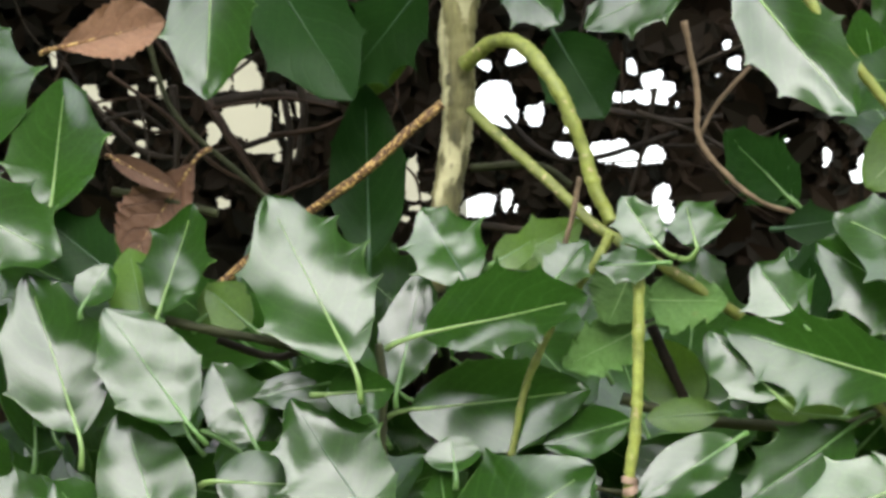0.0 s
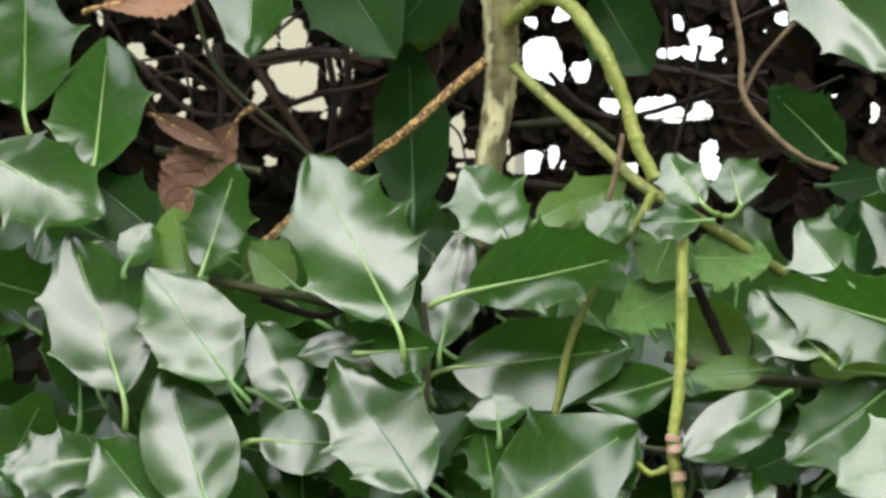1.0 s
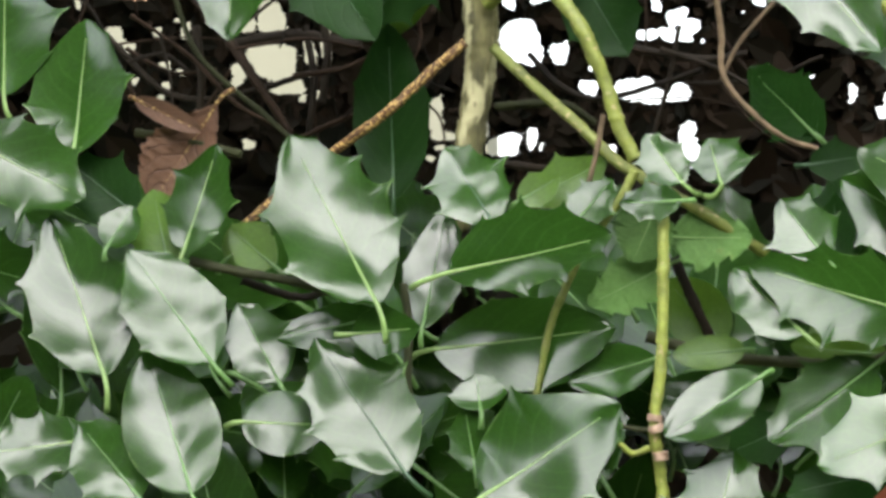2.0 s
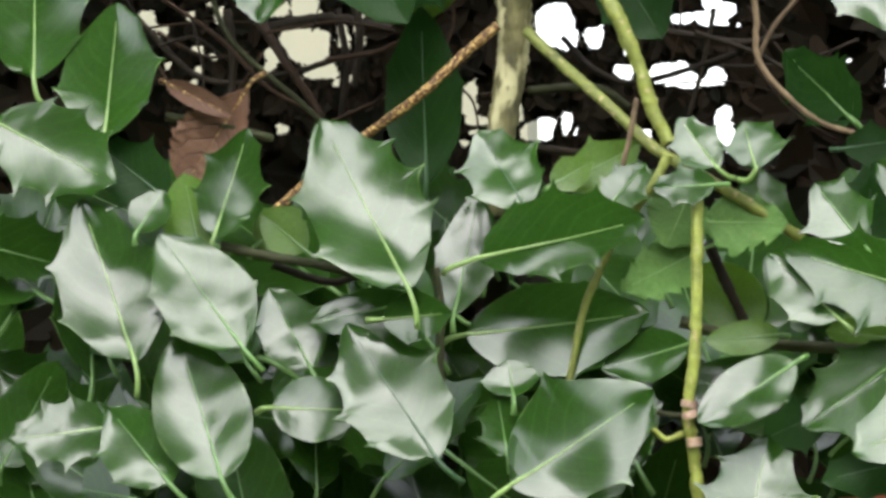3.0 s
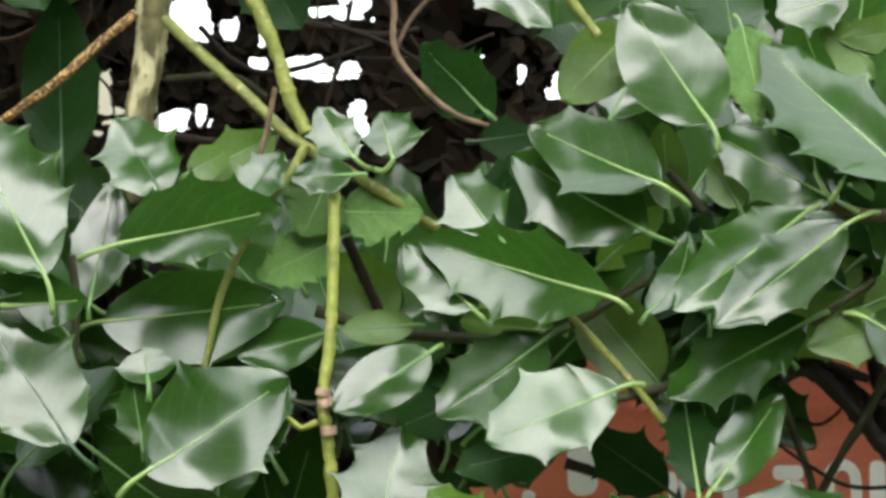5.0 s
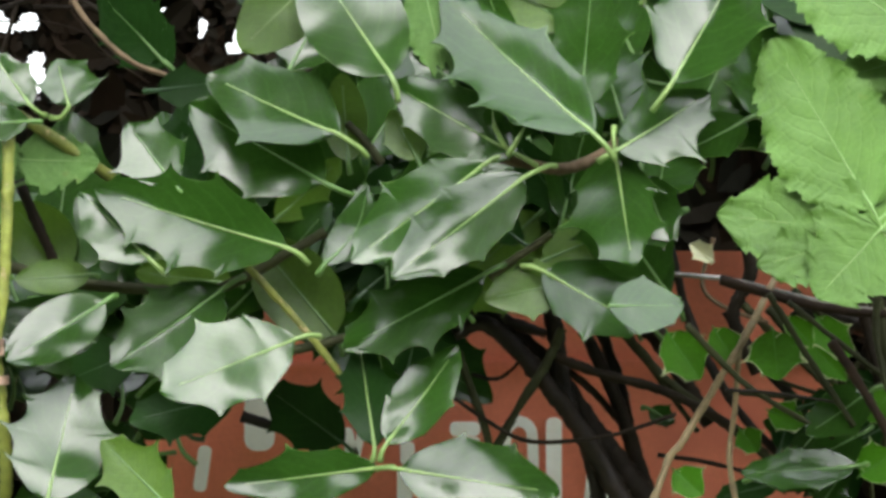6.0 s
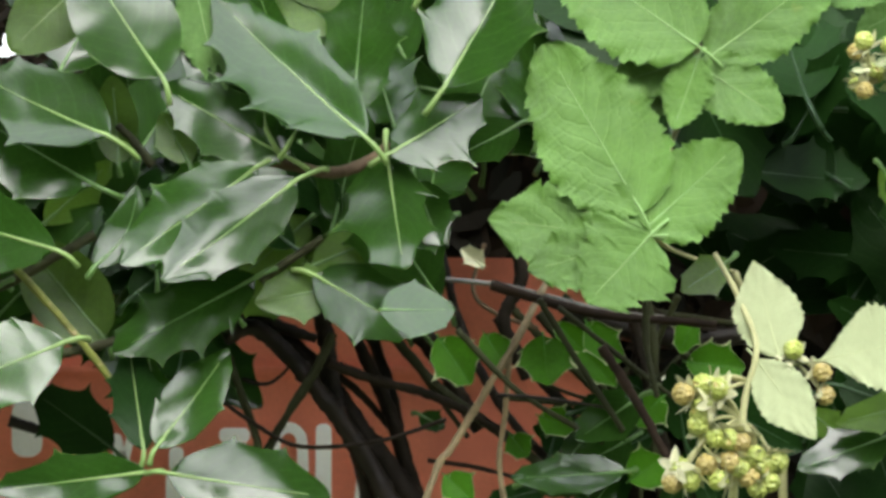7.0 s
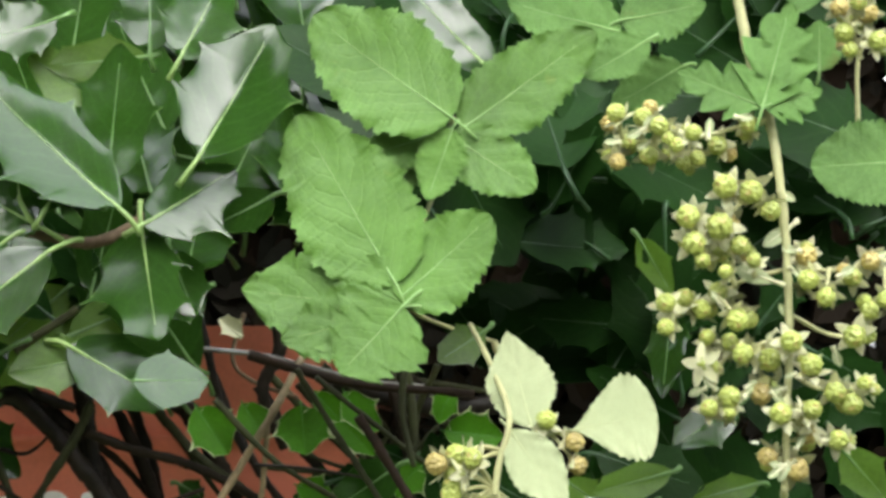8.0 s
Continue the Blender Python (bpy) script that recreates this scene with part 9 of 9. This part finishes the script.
leaf(bush, (0.3381, 1.5056, 1.5004), (0.3577, 1.5069, 1.4625), 0.0235, -0.519089, 2.8, spines=3, sharp=0.3, face=HOLLY_SHADED)
leaf(bush, (0.3639, 1.5586, 1.5465), (0.3204, 1.5744, 1.5507), 0.0246, 1.07311, -19.9, spines=3, sharp=0.3, face=HOLLY_SHADED)
leaf(bush, (0.4162, 1.5309, 1.5477), (0.3864, 1.5273, 1.5129), 0.0201, 5.0699, 1, spines=3, sharp=0.3, face=HOLLY_SHADED)
leaf(bush, (0.3562, 1.5687, 1.5270), (0.3752, 1.5686, 1.5550), 0.0178, 2.74978, -4.4, spines=3, sharp=0.3, face=HOLLY_SHADED)
leaf(bush, (0.4122, 1.5183, 1.5485), (0.4326, 1.5177, 1.5752), 0.0175, 5.79039, -9.2, spines=3, sharp=0.3, face=HOLLY_SHADED)
leaf(bush, (0.4776, 1.5041, 1.4664), (0.4700, 1.5092, 1.4276), 0.0204, -4.43442, -15.3, spines=3, sharp=0.3, face=HOLLY_SHADED)
leaf(bush, (0.3420, 1.5356, 1.4840), (0.3407, 1.5328, 1.4456), 0.0221, 4.42851, -3.3, spines=3, sharp=0.3, face=HOLLY_SHADED)
leaf(bush, (0.4911, 1.5770, 1.6169), (0.4716, 1.5879, 1.5944), 0.0179, -8.86369, -20.7, spines=3, sharp=0.3, face=HOLLY_SHADED)
leaf(bush, (0.3059, 1.5838, 1.4634), (0.3088, 1.5900, 1.4241), 0.0226, -9.92359, -14, spines=3, sharp=0.3, face=HOLLY_SHADED)
leaf(bush, (0.4327, 1.5355, 1.5615), (0.4094, 1.5391, 1.5382), 0.0159, -7.19466, -1.7, spines=3, sharp=0.3, face=HOLLY_SHADED)
leaf(bush, (0.4727, 1.5626, 1.5855), (0.4512, 1.5622, 1.5547), 0.0205, 3.86623, -4.5, spines=3, sharp=0.3, face=HOLLY_SHADED)
leaf(bush, (0.3380, 1.5539, 1.5786), (0.3109, 1.5613, 1.5988), 0.0190, 7.97607, -9.6, spines=3, sharp=0.3, face=HOLLY_SHADED)
leaf(bush, (0.2890, 1.5479, 1.4796), (0.3021, 1.5416, 1.4305), 0.0300, 6.69991, -2.5, spines=3, sharp=0.3, face=HOLLY_SHADED)
leaf(bush, (0.4573, 1.5765, 1.5216), (0.4275, 1.5812, 1.4836), 0.0269, -8.62878, 2, spines=3, sharp=0.3, face=HOLLY_SHADED)
leaf(bush, (0.5041, 1.5609, 1.5081), (0.5056, 1.5564, 1.4674), 0.0204, 5.85841, -10.1, spines=3, sharp=0.3, face=HOLLY_SHADED)
leaf(bush, (0.3658, 1.5009, 1.5931), (0.3670, 1.4964, 1.5426), 0.0248, 5.0511, -6.3, spines=3, sharp=0.3, face=HOLLY_SHADED)
leaf(bush, (0.3420, 1.5596, 1.4874), (0.3807, 1.5619, 1.4983), 0.0175, -2.98087, 4.3, spines=3, sharp=0.3, face=HOLLY_SHADED)
leaf(bush, (0.4796, 1.5268, 1.5841), (0.5194, 1.5241, 1.5889), 0.0184, -10.4332, -2.7, spines=3, sharp=0.3, face=HOLLY_SHADED)
leaf(bush, (0.3189, 1.5104, 1.5975), (0.3398, 1.5028, 1.6369), 0.0213, -6.42185, -8.7, spines=3, sharp=0.3, face=HOLLY_SHADED)
leaf(bush, (0.3791, 1.5300, 1.5062), (0.3388, 1.5344, 1.5277), 0.0210, -10.884, -12, spines=3, sharp=0.3, face=HOLLY_SHADED)
leaf(bush, (0.4490, 1.5825, 1.5142), (0.4880, 1.5728, 1.5071), 0.0220, 3.8308, -13.3, spines=3, sharp=0.3, face=HOLLY_SHADED)
leaf(bush, (0.3768, 1.5143, 1.5173), (0.3710, 1.5136, 1.5496), 0.0191, -2.69485, -7.9, spines=3, sharp=0.3, face=HOLLY_SHADED)
leaf(bush, (0.3223, 1.5889, 1.6079), (0.2809, 1.6055, 1.5907), 0.0219, -6.41711, -19.5, spines=3, sharp=0.3, face=HOLLY_SHADED)
leaf(bush, (0.4738, 1.5390, 1.5150), (0.4857, 1.5344, 1.4855), 0.0152, -0.67541, -22.6, spines=3, sharp=0.3, face=HOLLY_SHADED)
leaf(bush, (0.3067, 1.6001, 1.5319), (0.3375, 1.5991, 1.5484), 0.0178, -3.13156, -0.2, spines=3, sharp=0.3, face=HOLLY_SHADED)
leaf(bush, (0.3698, 1.5836, 1.5232), (0.3469, 1.5942, 1.5698), 0.0275, 5.27237, -15.5, spines=3, sharp=0.3, face=HOLLY_SHADED)
leaf(bush, (0.4338, 1.5386, 1.6099), (0.4740, 1.5373, 1.6003), 0.0197, 6.87381, -0.2, spines=3, sharp=0.3, face=HOLLY_SHADED)
leaf(bush, (0.2794, 1.5008, 1.4869), (0.3202, 1.4962, 1.4648), 0.0271, 3.28939, -4.7, spines=3, sharp=0.3, face=HOLLY_SHADED)
leaf(bush, (0.4634, 1.5375, 1.5733), (0.4357, 1.5465, 1.5823), 0.0140, -8.80528, -20.6, spines=3, sharp=0.3, face=HOLLY_SHADED)
leaf(bush, (0.4901, 1.5908, 1.5736), (0.5375, 1.5898, 1.5723), 0.0243, -8.57363, -1.4, spines=3, sharp=0.3, face=HOLLY_SHADED)
leaf(bush, (0.3711, 1.5263, 1.5396), (0.4139, 1.5239, 1.5525), 0.0201, -0.769698, -2.9, spines=3, sharp=0.3, face=HOLLY_SHADED)
leaf(bush, (0.3127, 1.5954, 1.5269), (0.2821, 1.6017, 1.5684), 0.0248, -4.54243, -17.5, spines=3, sharp=0.3, face=HOLLY_SHADED)
leaf(bush, (0.3405, 1.5711, 1.5568), (0.3003, 1.5891, 1.5334), 0.0219, -5.00423, -21.6, spines=3, sharp=0.3, face=HOLLY_SHADED)
leaf(bush, (0.3323, 1.5585, 1.4656), (0.3543, 1.5480, 1.4867), 0.0171, -15.334, -12.2, spines=3, sharp=0.3, face=HOLLY_SHADED)
leaf(bush, (0.4517, 1.5476, 1.5006), (0.4634, 1.5456, 1.4672), 0.0178, 1.65319, -5, spines=3, sharp=0.3, face=HOLLY_SHADED)
leaf(bush, (0.4307, 1.5945, 1.5877), (0.4598, 1.5840, 1.5885), 0.0143, 0.571241, -19.9, spines=3, sharp=0.3, face=HOLLY_SHADED)
leaf(bush, (0.3647, 1.5783, 1.5816), (0.3180, 1.5798, 1.5676), 0.0244, -11.4292, 1.7, spines=3, sharp=0.3, face=HOLLY_SHADED)
leaf(bush, (0.4322, 1.5030, 1.5356), (0.4679, 1.5019, 1.5169), 0.0199, -10.7507, -7.3, spines=3, sharp=0.3, face=HOLLY_SHADED)
leaf(bush, (0.4863, 1.5022, 1.5403), (0.4863, 1.5068, 1.5078), 0.0161, -8.09447, -14.5, spines=3, sharp=0.3, face=HOLLY_SHADED)
leaf(bush, (0.4760, 1.5350, 1.5543), (0.5085, 1.5208, 1.5513), 0.0182, -7.7319, -24.3, spines=3, sharp=0.3, face=HOLLY_SHADED)
# old sepals among the fruit
leaf(fruit_bramble, (0.4135, 1.4040, 1.5378), (0.4167, 1.4037, 1.5295), 0.0037, -1.67663, -10.2, 'kite', face=PALE, under=SEPAL, rib=SEPAL, teeth=0.05, stalk=0, fold=0.3)
leaf(fruit_bramble, (0.4367, 1.4007, 1.5690), (0.4431, 1.3995, 1.5689), 0.0026, -3.30692, -10.7, 'kite', face=PALE, under=SEPAL, rib=SEPAL, teeth=0.05, stalk=0, fold=0.3)
leaf(fruit_bramble, (0.3847, 1.3916, 1.5198), (0.3903, 1.3913, 1.5149), 0.0031, -7.48409, -9.7, 'kite', face=PALE, under=SEPAL, rib=SEPAL, teeth=0.05, stalk=0, fold=0.3)
leaf(fruit_bramble, (0.3620, 1.4037, 1.5210), (0.3546, 1.4040, 1.5179), 0.0034, 15.8895, -9.2, 'kite', face=PALE, under=SEPAL, rib=SEPAL, teeth=0.05, stalk=0, fold=0.3)
leaf(fruit_bramble, (0.3955, 1.3897, 1.5269), (0.3901, 1.3905, 1.5254), 0.0023, 5.56654, -9.9, 'kite', face=PALE, under=SEPAL, rib=SEPAL, teeth=0.05, stalk=0, fold=0.3)
leaf(fruit_bramble, (0.3992, 1.3973, 1.5754), (0.3911, 1.3990, 1.5768), 0.0035, 11.1957, -10, 'kite', face=PALE, under=SEPAL, rib=SEPAL, teeth=0.05, stalk=0, fold=0.3)
leaf(fruit_bramble, (0.3909, 1.4038, 1.5442), (0.3862, 1.4051, 1.5407), 0.0024, -8.17186, -9.8, 'kite', face=PALE, under=SEPAL, rib=SEPAL, teeth=0.05, stalk=0, fold=0.3)
leaf(fruit_bramble, (0.3377, 1.3958, 1.6181), (0.3319, 1.3961, 1.6154), 0.0027, 12.7728, -8.8, 'kite', face=PALE, under=SEPAL, rib=SEPAL, teeth=0.05, stalk=0, fold=0.3)
leaf(fruit_bramble, (0.3896, 1.4000, 1.6001), (0.3965, 1.3980, 1.5955), 0.0035, 10.1454, -9.8, 'kite', face=PALE, under=SEPAL, rib=SEPAL, teeth=0.05, stalk=0, fold=0.3)
leaf(fruit_bramble, (0.3343, 1.3987, 1.6212), (0.3385, 1.3989, 1.6290), 0.0036, 6.31927, -8.7, 'kite', face=PALE, under=SEPAL, rib=SEPAL, teeth=0.05, stalk=0, fold=0.3)
leaf(fruit_bramble, (0.3738, 1.3906, 1.5170), (0.3774, 1.3896, 1.5220), 0.0026, -4.7795, -9.5, 'kite', face=PALE, under=SEPAL, rib=SEPAL, teeth=0.05, stalk=0, fold=0.3)
leaf(fruit_bramble, (0.3601, 1.3947, 1.6191), (0.3613, 1.3957, 1.6280), 0.0037, 7.72366, -9.2, 'kite', face=PALE, under=SEPAL, rib=SEPAL, teeth=0.05, stalk=0, fold=0.3)
leaf(fruit_bramble, (0.3895, 1.3883, 1.4896), (0.3832, 1.3889, 1.4858), 0.0030, 7.02788, -9.8, 'kite', face=PALE, under=SEPAL, rib=SEPAL, teeth=0.05, stalk=0, fold=0.3)
leaf(fruit_bramble, (0.3693, 1.3893, 1.6281), (0.3770, 1.3880, 1.6277), 0.0032, 4.88076, -9.4, 'kite', face=PALE, under=SEPAL, rib=SEPAL, teeth=0.05, stalk=0, fold=0.3)
leaf(fruit_bramble, (0.3630, 1.3911, 1.5799), (0.3560, 1.3916, 1.5781), 0.0031, 18.9906, -9.3, 'kite', face=PALE, under=SEPAL, rib=SEPAL, teeth=0.05, stalk=0, fold=0.3)
leaf(fruit_bramble, (0.3744, 1.3911, 1.5209), (0.3789, 1.3903, 1.5243), 0.0023, -0.163096, -9.5, 'kite', face=PALE, under=SEPAL, rib=SEPAL, teeth=0.05, stalk=0, fold=0.3)
leaf(fruit_bramble, (0.4263, 1.4035, 1.5195), (0.4271, 1.4032, 1.5273), 0.0032, -1.07822, -10.4, 'kite', face=PALE, under=SEPAL, rib=SEPAL, teeth=0.05, stalk=0, fold=0.3)
leaf(fruit_bramble, (0.4297, 1.4029, 1.5725), (0.4356, 1.4026, 1.5756), 0.0027, 14.3612, -10.5, 'kite', face=PALE, under=SEPAL, rib=SEPAL, teeth=0.05, stalk=0, fold=0.3)
leaf(fruit_bramble, (0.3663, 1.4034, 1.5200), (0.3603, 1.4039, 1.5246), 0.0031, -5.80366, -9.3, 'kite', face=PALE, under=SEPAL, rib=SEPAL, teeth=0.05, stalk=0, fold=0.3)
leaf(fruit_bramble, (0.3660, 1.3973, 1.5542), (0.3622, 1.3982, 1.5596), 0.0027, 3.19176, -9.3, 'kite', face=PALE, under=SEPAL, rib=SEPAL, teeth=0.05, stalk=0, fold=0.3)
leaf(fruit_bramble, (0.3959, 1.4015, 1.5480), (0.3913, 1.4031, 1.5545), 0.0033, 7.3433, -9.9, 'kite', face=PALE, under=SEPAL, rib=SEPAL, teeth=0.05, stalk=0, fold=0.3)
leaf(fruit_bramble, (0.3939, 1.3982, 1.5695), (0.3991, 1.3973, 1.5652), 0.0028, -0.84157, -9.9, 'kite', face=PALE, under=SEPAL, rib=SEPAL, teeth=0.05, stalk=0, fold=0.3)
leaf(fruit_bramble, (0.3965, 1.3968, 1.4961), (0.4006, 1.3991, 1.5026), 0.0032, 24.6612, -9.9, 'kite', face=PALE, under=SEPAL, rib=SEPAL, teeth=0.05, stalk=0, fold=0.3)
leaf(fruit_bramble, (0.3929, 1.3955, 1.5209), (0.3857, 1.3968, 1.5200), 0.0030, -3.35386, -9.9, 'kite', face=PALE, under=SEPAL, rib=SEPAL, teeth=0.05, stalk=0, fold=0.3)
leaf(fruit_bramble, (0.3975, 1.3991, 1.4927), (0.3918, 1.4004, 1.4875), 0.0032, -2.59059, -9.9, 'kite', face=PALE, under=SEPAL, rib=SEPAL, teeth=0.05, stalk=0, fold=0.3)
leaf(fruit_bramble, (0.3933, 1.3937, 1.4919), (0.3886, 1.3928, 1.4841), 0.0037, 12.4927, -9.9, 'kite', face=PALE, under=SEPAL, rib=SEPAL, teeth=0.05, stalk=0, fold=0.3)
leaf(fruit_bramble, (0.4216, 1.4033, 1.5441), (0.4278, 1.4022, 1.5467), 0.0027, 0.2352, -10.4, 'kite', face=PALE, under=SEPAL, rib=SEPAL, teeth=0.05, stalk=0, fold=0.3)
leaf(fruit_bramble, (0.3961, 1.4034, 1.5068), (0.4018, 1.4008, 1.5027), 0.0032, 21.8386, -9.9, 'kite', face=PALE, under=SEPAL, rib=SEPAL, teeth=0.05, stalk=0, fold=0.3)
leaf(fruit_bramble, (0.3909, 1.3896, 1.4903), (0.3841, 1.3909, 1.4913), 0.0028, 5.41106, -9.9, 'kite', face=PALE, under=SEPAL, rib=SEPAL, teeth=0.05, stalk=0, fold=0.3)
leaf(fruit_bramble, (0.4125, 1.3949, 1.5650), (0.4202, 1.3948, 1.5695), 0.0037, 16.3108, -10.2, 'kite', face=PALE, under=SEPAL, rib=SEPAL, teeth=0.05, stalk=0, fold=0.3)
leaf(fruit_bramble, (0.3340, 1.3892, 1.6229), (0.3262, 1.3903, 1.6196), 0.0035, 1.57109, -8.8, 'kite', face=PALE, under=SEPAL, rib=SEPAL, teeth=0.05, stalk=0, fold=0.3)
leaf(fruit_bramble, (0.4157, 1.4025, 1.5208), (0.4198, 1.4014, 1.5261), 0.0027, -4.20739, -10.3, 'kite', face=PALE, under=SEPAL, rib=SEPAL, teeth=0.05, stalk=0, fold=0.3)
leaf(fruit_bramble, (0.4050, 1.3902, 1.4997), (0.4130, 1.3888, 1.5025), 0.0035, 1.52072, -10.1, 'kite', face=PALE, under=SEPAL, rib=SEPAL, teeth=0.05, stalk=0, fold=0.3)
leaf(fruit_bramble, (0.3239, 1.3886, 1.6172), (0.3171, 1.3897, 1.6175), 0.0030, 22.6687, -8.6, 'kite', face=PALE, under=SEPAL, rib=SEPAL, teeth=0.05, stalk=0, fold=0.3)
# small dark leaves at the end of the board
leaf(bush, (0.2482, 1.5349, 1.4659), (0.2325, 1.5338, 1.4581), 0.0085, 22, -7.5, spines=2, sharp=0.3, face=HOLLY_SHADED)
leaf(bush, (0.2533, 1.5430, 1.4496), (0.2291, 1.5437, 1.4510), 0.0129, -8, -2.1, spines=2, sharp=0.3, face=HOLLY_SHADED)
leaf(bush, (0.2756, 1.5143, 1.4606), (0.2853, 1.5086, 1.4392), 0.0120, 6, -19.7, spines=2, sharp=0.3, face=HOLLY_SHADED)
leaf(bush, (0.2536, 1.5470, 1.4707), (0.2387, 1.5509, 1.4532), 0.0125, -8, -5.4, spines=2, sharp=0.3, face=HOLLY_SHADED)
leaf(bush, (0.2639, 1.5302, 1.4592), (0.2489, 1.5336, 1.4689), 0.0087, 0, -12.9, spines=2, sharp=0.3, face=HOLLY_SHADED)
leaf(bush, (0.2746, 1.5076, 1.4594), (0.2647, 1.5141, 1.4388), 0.0131, -8, -19.9, spines=2, sharp=0.3, face=HOLLY_SHADED)
leaf(bush, (0.2347, 1.5472, 1.4435), (0.2433, 1.5513, 1.4588), 0.0107, 22, -13.9, spines=2, sharp=0.3, face=HOLLY_SHADED)
leaf(bush, (0.2627, 1.5306, 1.4883), (0.2470, 1.5216, 1.4631), 0.0178, 22, -4.2, spines=2, sharp=0.3, face=HOLLY_SHADED)
leaf(bush, (0.2225, 1.4970, 1.4805), (0.2392, 1.4909, 1.4867), 0.0085, 0, -19.8, spines=2, sharp=0.3, face=HOLLY_SHADED)
leaf(bush, (0.2770, 1.5183, 1.4741), (0.2548, 1.5186, 1.4827), 0.0134, -8, -4.1, spines=2, sharp=0.3, face=HOLLY_SHADED)
leaf(bush, (0.2144, 1.5040, 1.4489), (0.1868, 1.5027, 1.4422), 0.0131, 6, 1.1, spines=2, sharp=0.3, face=HOLLY_SHADED)
leaf(bush, (0.2758, 1.5098, 1.4819), (0.2860, 1.5081, 1.4992), 0.0096, 0, -9.6, spines=2, sharp=0.3, face=HOLLY_SHADED)
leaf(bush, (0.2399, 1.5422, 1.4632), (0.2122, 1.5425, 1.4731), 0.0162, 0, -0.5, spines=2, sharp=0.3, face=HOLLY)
leaf(bush, (0.2144, 1.5066, 1.4618), (0.2220, 1.5144, 1.4865), 0.0149, 22, -16.4, spines=2, sharp=0.3, face=HOLLY_SHADED)
leaf(bush, (0.2718, 1.5448, 1.4518), (0.2896, 1.5452, 1.4616), 0.0107, 6, -1.9, spines=2, sharp=0.3, face=HOLLY_SHADED)
leaf(bush, (0.2223, 1.5181, 1.4570), (0.2392, 1.5080, 1.4413), 0.0116, 22, -12.5, spines=2, sharp=0.3, face=HOLLY_SHADED)
leaf(bush, (0.2290, 1.5135, 1.4541), (0.2428, 1.5139, 1.4352), 0.0107, 0, 1.3, spines=2, sharp=0.3, face=HOLLY_SHADED)
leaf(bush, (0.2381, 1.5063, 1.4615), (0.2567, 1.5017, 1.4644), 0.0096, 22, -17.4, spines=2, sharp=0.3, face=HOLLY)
leaf(bush, (0.2252, 1.5264, 1.4505), (0.2316, 1.5247, 1.4711), 0.0129, 0, -15.6, spines=2, sharp=0.3, face=HOLLY_SHADED)
leaf(bush, (0.2465, 1.5377, 1.4946), (0.2624, 1.5343, 1.4875), 0.0080, 6, -9.6, spines=2, sharp=0.3, face=HOLLY_SHADED)
leaf(bush, (0.2452, 1.5200, 1.4370), (0.2369, 1.5236, 1.4741), 0.0207, 4, -6.6, spines=3, sharp=0.3, face=HOLLY_SHADED)
leaf(bush, (0.2527, 1.5150, 1.4614), (0.2322, 1.5174, 1.4877), 0.0180, 0, -6.7, spines=3, sharp=0.3, face=HOLLY_SHADED)
leaf(bush, (0.2392, 1.5300, 1.4653), (0.2469, 1.5266, 1.4946), 0.0156, -5, -6.4, spines=3, sharp=0.3, face=HOLLY_SHADED)
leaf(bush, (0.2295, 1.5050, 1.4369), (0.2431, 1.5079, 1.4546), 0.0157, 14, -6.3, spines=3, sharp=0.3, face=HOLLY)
leaf(bush, (0.2573, 1.5000, 1.4718), (0.2380, 1.4989, 1.4623), 0.0141, 20, -6.9, spines=3, sharp=0.3, face=HOLLY_SHADED)
twig(bush, 'inner_stem', [(0.2373, 1.5050, 1.5096), (0.2413, 1.5090, 1.4856), (0.2378, 1.5130, 1.4615), (0.2423, 1.5170, 1.4324)], 0.00189, 0.00151, DARK_BARK, rough=0.3)
twig(bush, 'inner_stem', [(0.2314, 1.5050, 1.5001), (0.2430, 1.5090, 1.4809), (0.2523, 1.5130, 1.4615), (0.2556, 1.5170, 1.4372)], 0.00118, 0.00094, OLIVE_BARK, rough=0.3)
twig(bush, 'inner_stem', [(0.2482, 1.5050, 1.5002), (0.2394, 1.5090, 1.4856), (0.2353, 1.5130, 1.4639), (0.2264, 1.5170, 1.4420)], 0.00106, 0.00085, OLIVE_BARK, rough=0.3)
